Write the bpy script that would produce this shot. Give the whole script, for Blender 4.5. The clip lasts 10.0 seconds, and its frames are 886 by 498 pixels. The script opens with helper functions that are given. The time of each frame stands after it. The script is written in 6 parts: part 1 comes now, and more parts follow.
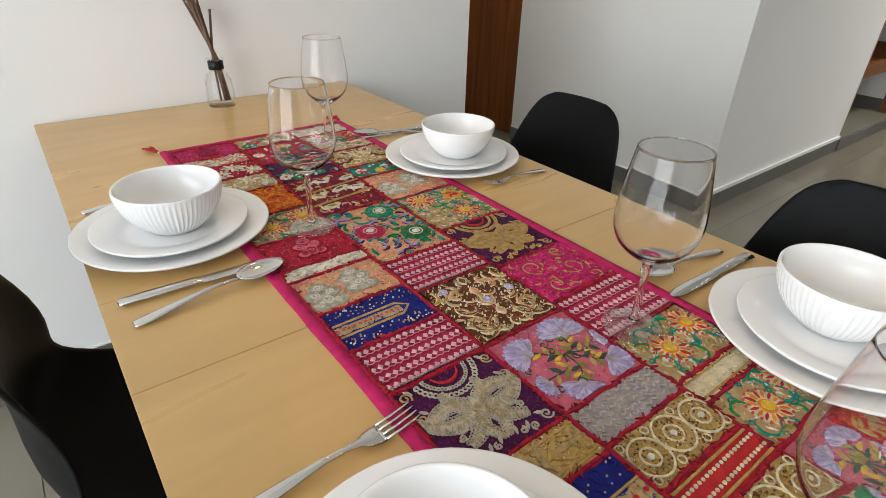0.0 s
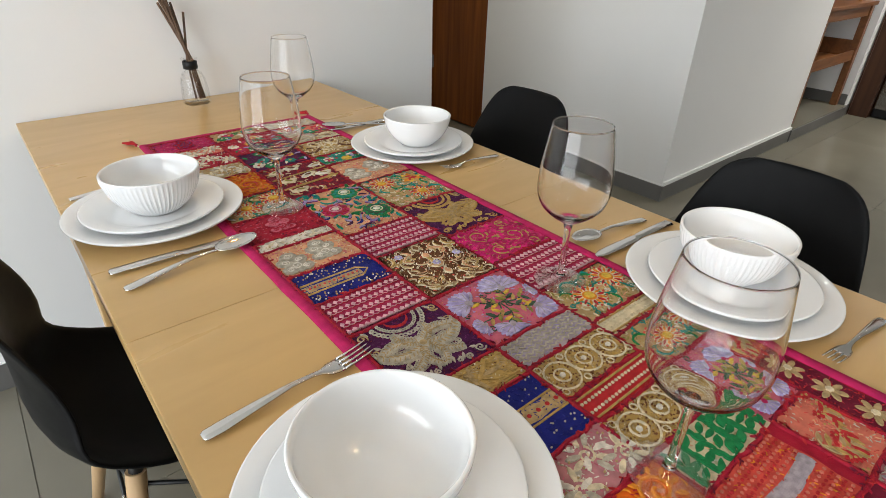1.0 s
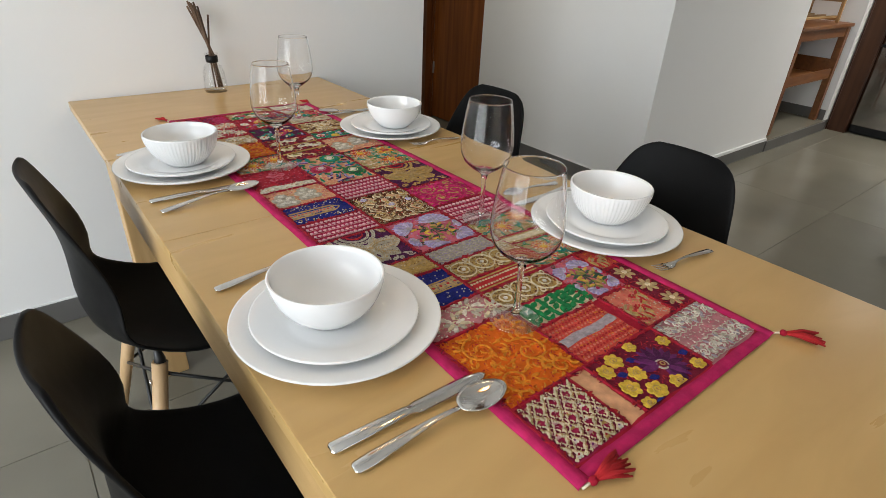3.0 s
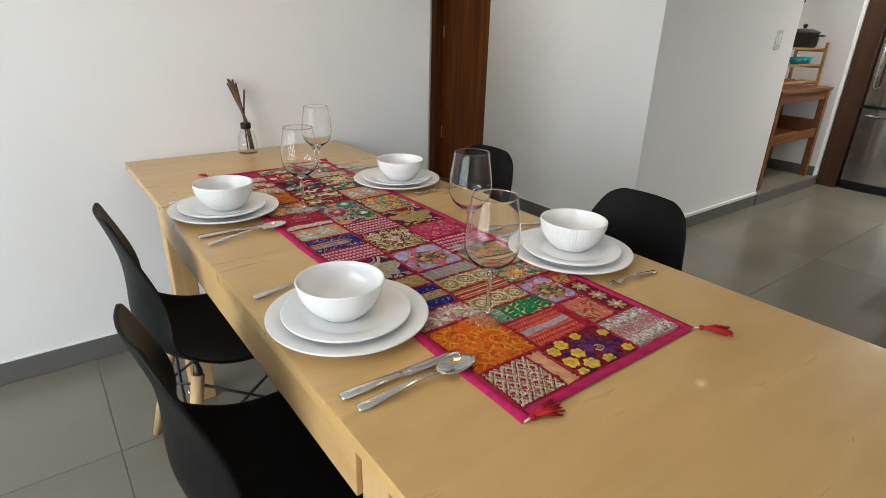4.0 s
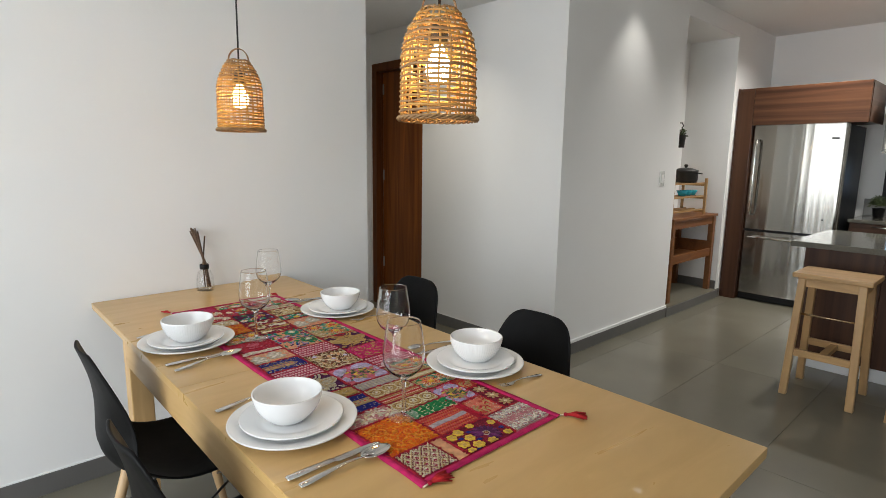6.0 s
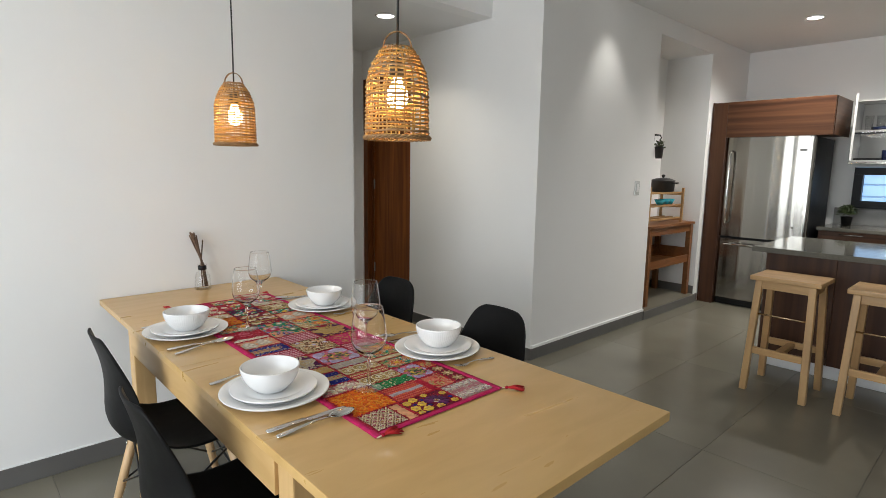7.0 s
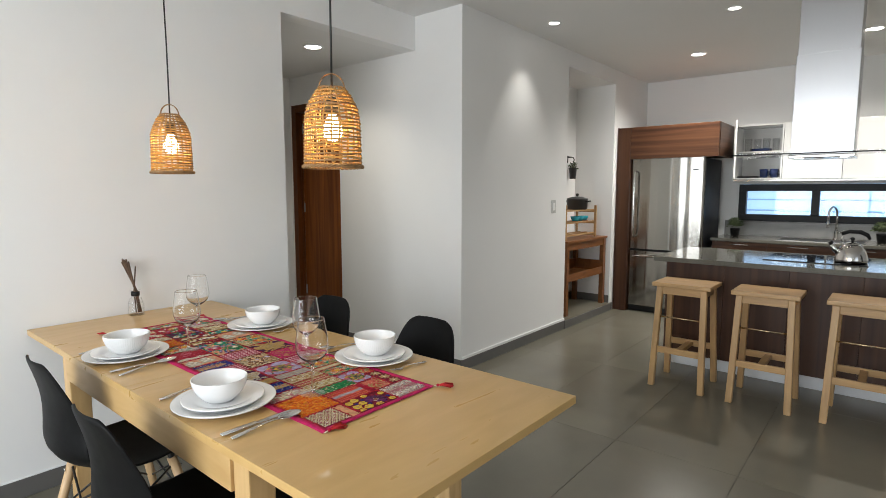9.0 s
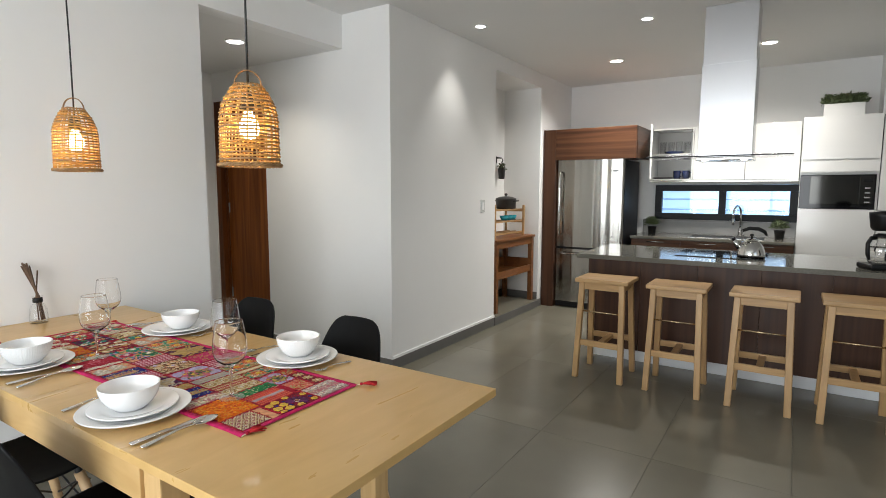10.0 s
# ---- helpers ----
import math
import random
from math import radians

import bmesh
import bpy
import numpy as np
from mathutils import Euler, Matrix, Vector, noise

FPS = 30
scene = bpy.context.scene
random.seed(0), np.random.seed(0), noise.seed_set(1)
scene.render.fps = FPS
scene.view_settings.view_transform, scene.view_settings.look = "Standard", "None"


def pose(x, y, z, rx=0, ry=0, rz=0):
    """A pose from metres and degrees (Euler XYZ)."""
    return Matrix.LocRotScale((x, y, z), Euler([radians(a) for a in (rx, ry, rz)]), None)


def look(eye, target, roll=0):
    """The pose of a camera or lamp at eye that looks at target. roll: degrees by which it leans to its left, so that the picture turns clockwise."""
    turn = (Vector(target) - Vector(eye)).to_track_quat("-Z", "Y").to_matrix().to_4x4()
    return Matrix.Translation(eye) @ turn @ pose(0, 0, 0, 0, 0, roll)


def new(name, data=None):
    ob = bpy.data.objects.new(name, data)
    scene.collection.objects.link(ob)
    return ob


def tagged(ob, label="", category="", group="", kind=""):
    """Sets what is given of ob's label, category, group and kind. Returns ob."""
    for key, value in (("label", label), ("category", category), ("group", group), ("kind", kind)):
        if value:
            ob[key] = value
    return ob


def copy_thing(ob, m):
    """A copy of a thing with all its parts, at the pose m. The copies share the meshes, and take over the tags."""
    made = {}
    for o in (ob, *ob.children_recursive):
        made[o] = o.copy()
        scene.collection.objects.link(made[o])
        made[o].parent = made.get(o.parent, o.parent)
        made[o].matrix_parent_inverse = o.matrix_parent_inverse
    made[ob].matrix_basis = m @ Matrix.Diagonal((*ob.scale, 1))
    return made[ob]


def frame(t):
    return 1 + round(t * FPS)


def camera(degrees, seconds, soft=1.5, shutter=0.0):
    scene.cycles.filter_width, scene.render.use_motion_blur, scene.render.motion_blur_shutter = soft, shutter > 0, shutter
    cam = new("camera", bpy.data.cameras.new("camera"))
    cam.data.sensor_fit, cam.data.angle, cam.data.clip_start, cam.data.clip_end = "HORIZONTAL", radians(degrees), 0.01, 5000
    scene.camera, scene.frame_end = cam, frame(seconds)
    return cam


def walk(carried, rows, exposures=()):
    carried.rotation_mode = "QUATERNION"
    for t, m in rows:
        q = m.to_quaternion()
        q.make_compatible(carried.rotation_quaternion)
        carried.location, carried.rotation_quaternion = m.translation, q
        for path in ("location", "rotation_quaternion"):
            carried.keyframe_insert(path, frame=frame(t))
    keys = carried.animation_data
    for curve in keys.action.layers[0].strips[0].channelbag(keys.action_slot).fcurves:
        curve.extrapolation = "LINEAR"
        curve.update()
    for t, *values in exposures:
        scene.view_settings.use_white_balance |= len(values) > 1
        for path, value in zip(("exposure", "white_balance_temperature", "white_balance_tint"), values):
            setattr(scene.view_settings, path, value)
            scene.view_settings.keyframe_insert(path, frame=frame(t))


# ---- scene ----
cam = camera(78.6, 10.0, soft=0.85)
EXPOSURES = [(0.0, -0.12, 6500, 10), (1.0, -0.12, 6500, 10), (2.5, -0.25, 6500, 10), (4.0, -0.29, 6500, 10), (5.0, -0.34, 6500, 10), (7.5, -0.32, 6500, 10), (9.0, -0.20, 6500, 10), (10.0, -0.10, 6500, 10)]
PATH = [
    (0, (0.0, -1.598, 1.164), (1.072, -0.236, 0.165), 1.7),
    (0.5, (-0.028, -1.668, 1.173), (1.078, -0.333, 0.176), 1.9),
    (1, (-0.039, -1.712, 1.177), (1.09, -0.394, 0.182), 1.5),
    (1.5, (-0.055, -1.774, 1.173), (1.074, -0.459, 0.174), 1.5),
    (2, (-0.073, -1.85, 1.178), (1.054, -0.536, 0.178), 1.7),
    (2.5, (-0.098, -1.931, 1.19), (1.016, -0.603, 0.193), 2.2),
    (2.7, (-0.115, -1.961, 1.197), (1.0, -0.629, 0.207), 2.6),
    (4, (-0.248, -2.222, 1.237), (0.88, -0.757, 0.474), 1.7),
    (4.5, (-0.306, -2.328, 1.267), (0.884, -0.84, 0.66), 1.4),
    (5, (-0.33, -2.389, 1.3), (0.936, -0.91, 0.843), 1.0),
    (5.5, (-0.365, -2.429, 1.332), (0.953, -0.971, 0.958), 0.7),
    (6.8, (-0.45, -2.715, 1.347), (0.894, -1.264, 1.049), 0.9),
    (7, (-0.472, -2.762, 1.351), (0.871, -1.309, 1.057), 0.9),
    (7.5, (-0.503, -2.828, 1.364), (0.848, -1.378, 1.093), 0.6),
    (8, (-0.561, -2.861, 1.365), (0.822, -1.436, 1.121), 0.3),
    (8.5, (-0.596, -2.879, 1.367), (0.839, -1.504, 1.146), 0.2),
    (9, (-0.614, -2.898, 1.359), (0.912, -1.624, 1.144), -0.0),
    (9.5, (-0.614, -2.929, 1.359), (0.992, -1.757, 1.143), -0.0),
    (10, (-0.606, -2.945, 1.357), (1.061, -1.862, 1.142), 0.1),
]
walk(cam, [(t, look(eye, target, roll)) for t, eye, target, roll in PATH], EXPOSURES)

# ---- world and light ----
world = bpy.data.worlds.new("world")
scene.world = world
world.use_nodes = True
wn = world.node_tree.nodes
sky = wn.new("ShaderNodeTexSky")
sky.sky_type, sky.sun_disc, sky.sun_elevation, sky.sun_rotation = "NISHITA", False, radians(45), radians(200)
wn["Background"].inputs["Strength"].default_value = 0.12
world.node_tree.links.new(sky.outputs[0], wn["Background"].inputs["Color"])

CEIL, SOFFIT = 2.668, 2.419
WEST, SOUTH, BACK, BOX_X, BOX_Y, STEP = -2.6, -5.8, 6.25, 2.525, -0.455, 0.085


def lamp(name, kind, m, energy, color, size=0.1, size_y=None, blend=0.6, cone=100):
    data = bpy.data.lights.new(name, kind)
    data.energy, data.color = energy, color
    if kind == "AREA":
        data.shape, data.size, data.size_y = "RECTANGLE", size, size_y
    elif kind == "SPOT":
        data.shadow_soft_size, data.spot_size, data.spot_blend = size, radians(cone), blend
    else:
        data.shadow_soft_size = size
    ob = new(name, data)
    ob.matrix_world = m
    return ob


# daylight through the west opening behind the camera; the south lamp is an added fill
lamp("daylight_west", "AREA", look((WEST - 0.16, -1.95, 1.3), (3, -1.95, 1.1)), 156, (0.90, 0.955, 1.0), 2.8, 2.08)
lamp("south_fill", "AREA", look((-0.2, SOUTH + 0.1, 1.3), (-0.2, 0, 1.1)), 12, (0.92, 0.96, 1.0), 3.0, 2.0)
SPOTS = [(3.338, -0.737, CEIL), (3.852, -1.907, CEIL), (5.101, -1.334, CEIL), (5.133, -2.666, CEIL), (1.953, 0.501, SOFFIT), (-0.75, -4.8, CEIL), (0.95, -4.8, CEIL)]
for sx, sy, sz in SPOTS:
    back_row, low = sx > 5, sz < CEIL
    lamp("downlight_lamp", "SPOT", look((sx, sy, sz - 0.03), (sx, BOX_Y, 1.2) if 3 < sx < 3.5 else (sx, sy + 0.0001, 0)), 32 if low else 158 if back_row else 18 if sx > 3.5 else 19 if sx > 3 else 9, (1.0, 0.93, 0.80) if low else (1.0, 0.97, 0.91), 0.03, blend=1.0, cone=125 if low else 148 if back_row else 130 if sx > 3.5 else 72 if sx > 3 else 110)


# ---- materials ----
def material(name, color, rough=0.5, metal=0.0, vary=0.06, scale=6.0, stretch=(1, 1, 1), bump=0.0, bump_scale=120.0, dark=None, rand=0.0,
             spec=0.5, coat=0.0, transmission=0.0, detail=4.0, rough_vary=0.05, contrast=(0.3, 0.7), wave=0.0, sheen=0.0):
    """A surface with a base colour, a second colour laid in by stretched noise, fine relief and uneven gloss."""
    m = bpy.data.materials.new(name)
    m.use_nodes = True
    t = m.node_tree
    n, link = t.nodes, t.links.new
    b = n["Principled BSDF"]
    co = n.new("ShaderNodeTexCoord")
    mp = n.new("ShaderNodeMapping")
    mp.inputs["Scale"].default_value = stretch
    link(co.outputs["Object"], mp.inputs["Vector"])
    src = mp.outputs["Vector"]
    if rand:
        info = n.new("ShaderNodeObjectInfo")
        add = n.new("ShaderNodeVectorMath")
        add.operation = "ADD"
        mul = n.new("ShaderNodeMath")
        mul.operation = "MULTIPLY"
        mul.inputs[1].default_value = 37.0
        link(info.outputs["Random"], mul.inputs[0])
        link(mul.outputs[0], add.inputs[1])
        link(src, add.inputs[0])
        src = add.outputs[0]
    no = n.new("ShaderNodeTexNoise")
    no.inputs["Scale"].default_value, no.inputs["Detail"].default_value, no.inputs["Distortion"].default_value = scale, detail, wave
    link(src, no.inputs["Vector"])
    ramp = n.new("ShaderNodeMapRange")
    ramp.inputs["From Min"].default_value, ramp.inputs["From Max"].default_value = contrast
    link(no.outputs["Fac"], ramp.inputs["Value"])
    mix = n.new("ShaderNodeMix")
    mix.data_type = "RGBA"
    second = dark or tuple(c * (1 - vary) for c in color)
    mix.inputs["A"].default_value, mix.inputs["B"].default_value = (*color, 1), (*second, 1)
    link(ramp.outputs[0], mix.inputs["Factor"])
    out = mix.outputs["Result"]
    if rand:
        hsv = n.new("ShaderNodeHueSaturation")
        mr = n.new("ShaderNodeMapRange")
        mr.inputs["To Min"].default_value, mr.inputs["To Max"].default_value = 1 - rand, 1 + rand
        link(info.outputs["Random"], mr.inputs["Value"])
        link(mr.outputs[0], hsv.inputs["Value"])
        link(out, hsv.inputs["Color"])
        out = hsv.outputs["Color"]
    link(out, b.inputs["Base Color"])
    b.inputs["Metallic"].default_value, b.inputs["Specular IOR Level"].default_value = metal, spec
    b.inputs["Coat Weight"].default_value, b.inputs["Transmission Weight"].default_value = coat, transmission
    b.inputs["Sheen Weight"].default_value = sheen
    rr = n.new("ShaderNodeMapRange")
    rr.inputs["To Min"].default_value, rr.inputs["To Max"].default_value = max(0.02, rough - rough_vary), min(1, rough + rough_vary)
    link(no.outputs["Fac"], rr.inputs["Value"])
    link(rr.outputs[0], b.inputs["Roughness"])
    if bump:
        nb = n.new("ShaderNodeTexNoise")
        nb.inputs["Scale"].default_value, nb.inputs["Detail"].default_value = bump_scale, 3
        link(src, nb.inputs["Vector"])
        bp = n.new("ShaderNodeBump")
        bp.inputs["Strength"].default_value, bp.inputs["Distance"].default_value = bump, 0.004
        link(nb.outputs["Fac"], bp.inputs["Height"])
        link(bp.outputs[0], b.inputs["Normal"])
    return m


def glow(name, color, strength):
    m = bpy.data.materials.new(name)
    m.use_nodes = True
    b = m.node_tree.nodes["Principled BSDF"]
    b.inputs["Base Color"].default_value = (*color, 1)
    b.inputs["Emission Color"].default_value, b.inputs["Emission Strength"].default_value = (*color, 1), strength
    return m


def glass(name, color=(1, 1, 1), rough=0.0, ior=1.45):
    m = bpy.data.materials.new(name)
    m.use_nodes = True
    b = m.node_tree.nodes["Principled BSDF"]
    b.inputs["Base Color"].default_value, b.inputs["Roughness"].default_value = (*color, 1), rough
    b.inputs["Transmission Weight"].default_value, b.inputs["IOR"].default_value = 1.0, ior
    return m


M_WALL = material("wall_paint", (0.85, 0.845, 0.83), 0.55, vary=0.03, scale=1.3, bump=0.06, bump_scale=55, contrast=(0.35, 0.65))
M_CEIL = material("ceiling_paint", (0.82, 0.815, 0.80), 0.7, vary=0.03, scale=1.0, bump=0.05, bump_scale=60)
M_TILE = material("grey_porcelain_tile", (0.198, 0.183, 0.141), 0.24, vary=0.16, scale=2.2, bump=0.02, bump_scale=240, rand=0.06, detail=8, rough_vary=0.07)
M_GROUT = material("grout", (0.165, 0.153, 0.120), 0.85, vary=0.2, scale=20)
M_BASE = material("baseboard_tile", (0.135, 0.13, 0.122), 0.4, vary=0.12, scale=5, rand=0.03)
M_EDGE = material("white_edge_strip", (0.86, 0.855, 0.84), 0.4, vary=0.02)
M_BIRCH = material("birch_veneer", (0.61, 0.392, 0.154), 0.30, dark=(0.53, 0.332, 0.124), scale=3.4, stretch=(1.0, 4.5, 5), bump=0.02, bump_scale=190, detail=9, wave=0.9, contrast=(0.30, 0.74), coat=0.12, rough_vary=0.08)
M_BIRCH2 = material("birch_solid", (0.60, 0.395, 0.175), 0.42, dark=(0.48, 0.295, 0.115), scale=4.0, stretch=(4, 0.7, 4), detail=6, wave=0.8, bump=0.03)
M_LEGWOOD = material("birch_leg", (0.62, 0.41, 0.19), 0.42, dark=(0.50, 0.31, 0.125), scale=4.0, stretch=(6, 6, 0.7), detail=6, wave=0.8, bump=0.03)
M_BEECH = material("beech_stool", (0.55, 0.338, 0.145), 0.4, dark=(0.42, 0.25, 0.11), scale=5, stretch=(5, 5, 0.7), detail=6, wave=1.0, rand=0.06, bump=0.03)
M_BEECHH = material("beech_seat", (0.55, 0.338, 0.145), 0.35, dark=(0.42, 0.25, 0.11), scale=5, stretch=(6, 0.6, 6), detail=6, wave=1.0, rand=0.06, bump=0.03)
M_DOWEL = material("beech_dowel", (0.62, 0.42, 0.23), 0.45, dark=(0.52, 0.33, 0.16), scale=8, stretch=(6, 6, 0.6), detail=5, rand=0.05)
M_WALV = material("walnut_vertical", (0.098, 0.042, 0.020), 0.36, dark=(0.040, 0.016, 0.009), scale=2.4, stretch=(9, 9, 0.16), detail=8, wave=0.35, contrast=(0.26, 0.74), bump=0.02, spec=0.28)
M_WALH = material("walnut_horizontal", (0.118, 0.050, 0.023), 0.34, dark=(0.034, 0.013, 0.007), scale=2.2, stretch=(0.3, 0.3, 9), detail=8, wave=0.5, contrast=(0.34, 0.68), bump=0.02, spec=0.28)
M_DOOR = material("mahogany_door", (0.26, 0.080, 0.014), 0.4, dark=(0.12, 0.032, 0.006), scale=2.5, stretch=(7, 7, 0.4), detail=6, wave=0.8, spec=0.18)
M_DOORF = material("mahogany_frame", (0.15, 0.045, 0.010), 0.4, dark=(0.08, 0.022, 0.005), scale=3, stretch=(7, 7, 0.4), detail=6, spec=0.18)
M_PINE = material("orange_pine", (0.24, 0.092, 0.026), 0.4, dark=(0.15, 0.053, 0.015), scale=4, stretch=(0.6, 5, 5), detail=6, wave=1.0)
M_PINEL = material("light_pine", (0.45, 0.27, 0.11), 0.45, dark=(0.34, 0.19, 0.07), scale=5, stretch=(1, 4, 4), detail=5)
M_BLACK = material("black_plastic", (0.0045, 0.0045, 0.0047), 0.5, vary=0.2, scale=30, bump=0.015, bump_scale=500, spec=0.13)
M_WIRE = material("black_wire", (0.012, 0.012, 0.012), 0.4, vary=0.2)
M_STEEL = material("brushed_steel", (0.36, 0.345, 0.315), 0.16, metal=1.0, vary=0.03, scale=2, stretch=(3, 3, 0.2), detail=2, rough_vary=0.015)
M_CHROME = material("polished_steel", (0.72, 0.71, 0.69), 0.11, metal=1.0, vary=0.08, scale=12, rough_vary=0.04)
def brushed(m, amount):
    """Stretches a metal's gloss up and down, as sideways brushing does."""
    n, link = m.node_tree.nodes, m.node_tree.links.new
    ta = n.new("ShaderNodeTangent")
    ta.direction_type, ta.axis = "RADIAL", "Z"
    b = n["Principled BSDF"]
    b.inputs["Anisotropic"].default_value, b.inputs["Anisotropic Rotation"].default_value = amount, 0.25
    link(ta.outputs[0], b.inputs["Tangent"])


brushed(M_STEEL, 0.75)
M_HOOD = material("hood_steel", (0.60, 0.60, 0.61), 0.30, metal=1.0, vary=0.04, scale=2, stretch=(1, 1, 0.4), rough_vary=0.05, bump=0.35, bump_scale=7)
M_BRASS = material("pale_brass", (0.62, 0.47, 0.28), 0.25, metal=1.0, vary=0.08)
M_PORC = material("white_porcelain", (0.84, 0.84, 0.835), 0.07, vary=0.015, scale=8, rough_vary=0.02)
M_LACQ = material("white_lacquer", (0.62, 0.615, 0.595), 0.14, vary=0.02, scale=3, coat=0.2)
M_QUARTZ = material("grey_quartz", (0.165, 0.157, 0.132), 0.09, vary=0.22, scale=90, detail=3, rough_vary=0.02)
M_KICK = material("white_kickboard", (0.80, 0.80, 0.80), 0.35, vary=0.03)
M_BGLASS = material("black_glass", (0.005, 0.005, 0.006), 0.06, vary=0.1, spec=0.3, rough_vary=0.01)
M_MIRROR = material("dark_mirror_glass", (0.05, 0.049, 0.046), 0.06, metal=1.0, vary=0.05, rough_vary=0.02)
M_DARK = material("dark_rubber", (0.007, 0.007, 0.0075), 0.4, vary=0.2, spec=0.3)
M_FRAME = material("black_aluminium", (0.007, 0.008, 0.010), 0.42, vary=0.15, spec=0.25)
M_SPLASH = material("grey_splashback", (0.21, 0.205, 0.195), 0.3, vary=0.1, scale=8)
def thin_glass(name, tint=0.955, power=3.0, edge=0.52, face=0.04):
    """Clear thin-walled glass: straight through, with a gloss that grows at grazing angles."""
    m = bpy.data.materials.new(name)
    m.use_nodes = True
    t = m.node_tree
    n, link = t.nodes, t.links.new
    n.remove(n["Principled BSDF"])
    lw, pw, ma = n.new("ShaderNodeLayerWeight"), n.new("ShaderNodeMath"), n.new("ShaderNodeMath")
    tr, gl, mx = n.new("ShaderNodeBsdfTransparent"), n.new("ShaderNodeBsdfGlossy"), n.new("ShaderNodeMixShader")
    pw.operation, ma.operation = "POWER", "MULTIPLY_ADD"
    pw.inputs[1].default_value, ma.inputs[1].default_value, ma.inputs[2].default_value = power, edge, face
    tr.inputs["Color"].default_value = (tint, tint, tint * 0.998, 1)
    gl.inputs["Roughness"].default_value = 0.015
    link(lw.outputs["Facing"], pw.inputs[0])
    link(pw.outputs[0], ma.inputs[0])
    link(ma.outputs[0], mx.inputs[0])
    link(tr.outputs[0], mx.inputs[1])
    link(gl.outputs[0], mx.inputs[2])
    link(mx.outputs[0], n["Material Output"].inputs["Surface"])
    return m


M_THIN = glass("clear_thin_glass", (0.99, 0.995, 0.99), 0.0, 1.27)
M_SHEET = thin_glass("clear_sheet_glass")
M_WINE = thin_glass("clear_wine_glass", 0.996, 5.0, 0.85, 0.028)
M_GLASS = glass("clear_glass", (1.0, 1.0, 1.0), 0.0, 1.31)
M_FOOT = thin_glass("clear_foot_glass", 0.965, 2.0, 0.6, 0.085)
M_STEM = glass("clear_stem_glass", (1.0, 1.0, 1.0), 0.0, 1.42)
M_PANE = glass("clear_pane", (0.98, 1.0, 0.99))
M_RATTAN = material("rattan", (0.58, 0.33, 0.085), 0.5, dark=(0.34, 0.155, 0.034), scale=40, rand=0.06, detail=3, bump=0.15, bump_scale=300)
M_RATTAND = material("rattan_bark", (0.36, 0.21, 0.09), 0.55, dark=(0.20, 0.105, 0.04), scale=45, detail=3, bump=0.15, bump_scale=300)
M_REED = material("brown_reed", (0.16, 0.092, 0.05), 0.7, dark=(0.07, 0.036, 0.02), scale=60, stretch=(4, 4, 0.6))
M_BULB = glow("warm_bulb", (1.0, 0.74, 0.38), 42.0)
M_LED = glow("white_led", (1.0, 0.97, 0.9), 14.0)
M_TURQ = material("turquoise_ceramic", (0.02, 0.35, 0.45), 0.25, vary=0.1)
M_NAVY = material("navy_ceramic", (0.012, 0.022, 0.075), 0.2, vary=0.1)
M_IRON = material("dark_iron_pot", (0.035, 0.033, 0.032), 0.45, vary=0.3, scale=20)
M_LEAF = material("green_leaf", (0.075, 0.098, 0.032), 0.5, dark=(0.035, 0.055, 0.016), scale=40, rand=0.1)
M_GREY = material("grey_plastic", (0.25, 0.25, 0.25), 0.4, vary=0.1)
M_SWITCH = material("white_plastic", (0.85, 0.845, 0.83), 0.3, vary=0.02)
# daylight on the outside louvres, and shade at their edges, put in as glow
M_LEAFOUT = glow("bright_louvre_outside", (0.50, 0.73, 1.0), 0.80)
M_SLAT = glow("louvre_shadow_outside", (0.36, 0.50, 0.66), 0.42)
M_COTTON = material("cream_cord", (0.75, 0.65, 0.48), 0.8, vary=0.1)


# ---- mesh tools ----
def box(bm, lo, hi, bevel=0.0, seg=2):
    r = bmesh.ops.create_cube(bm, size=1.0)
    vs = r["verts"]
    for v in vs:
        v.co = Vector([lo[i] + (v.co[i] + 0.5) * (hi[i] - lo[i]) for i in range(3)])
    if bevel:
        es = list({e for v in vs for e in v.link_edges})
        bmesh.ops.bevel(bm, geom=es, offset=bevel, segments=seg, profile=0.6, affect="EDGES")
    return bm


def boxed(lo, hi, bevel=0.0, seg=2):
    return box(bmesh.new(), lo, hi, bevel, seg)


def ring_tube(bm, pts, radii, seg=8, closed=False, caps=True):
    """A tube along points."""
    pts = [Vector(p) for p in pts]
    if not hasattr(radii, "__len__"):
        radii = [radii] * len(pts)
    n = len(pts)
    rings, up = [], None
    for i, p in enumerate(pts):
        a = pts[(i - 1) % n] if (closed or i > 0) else p
        b = pts[(i + 1) % n] if (closed or i < n - 1) else p
        d = (b - a).normalized()
        if up is None:
            up = d.orthogonal().normalized()
        up = (up - d * up.dot(d)).normalized()
        side = d.cross(up)
        rings.append([bm.verts.new(p + (up * math.cos(k * math.tau / seg) + side * math.sin(k * math.tau / seg)) * radii[i]) for k in range(seg)])
    for i in range(n if closed else n - 1):
        r0, r1 = rings[i], rings[(i + 1) % n]
        for k in range(seg):
            bm.faces.new((r0[k], r0[(k + 1) % seg], r1[(k + 1) % seg], r1[k])).smooth = True
    if caps and not closed:
        bm.faces.new(rings[0][::-1])
        bm.faces.new(rings[-1])
    return bm


def tube(pts, radii, seg=8, closed=False):
    return ring_tube(bmesh.new(), pts, radii, seg, closed)


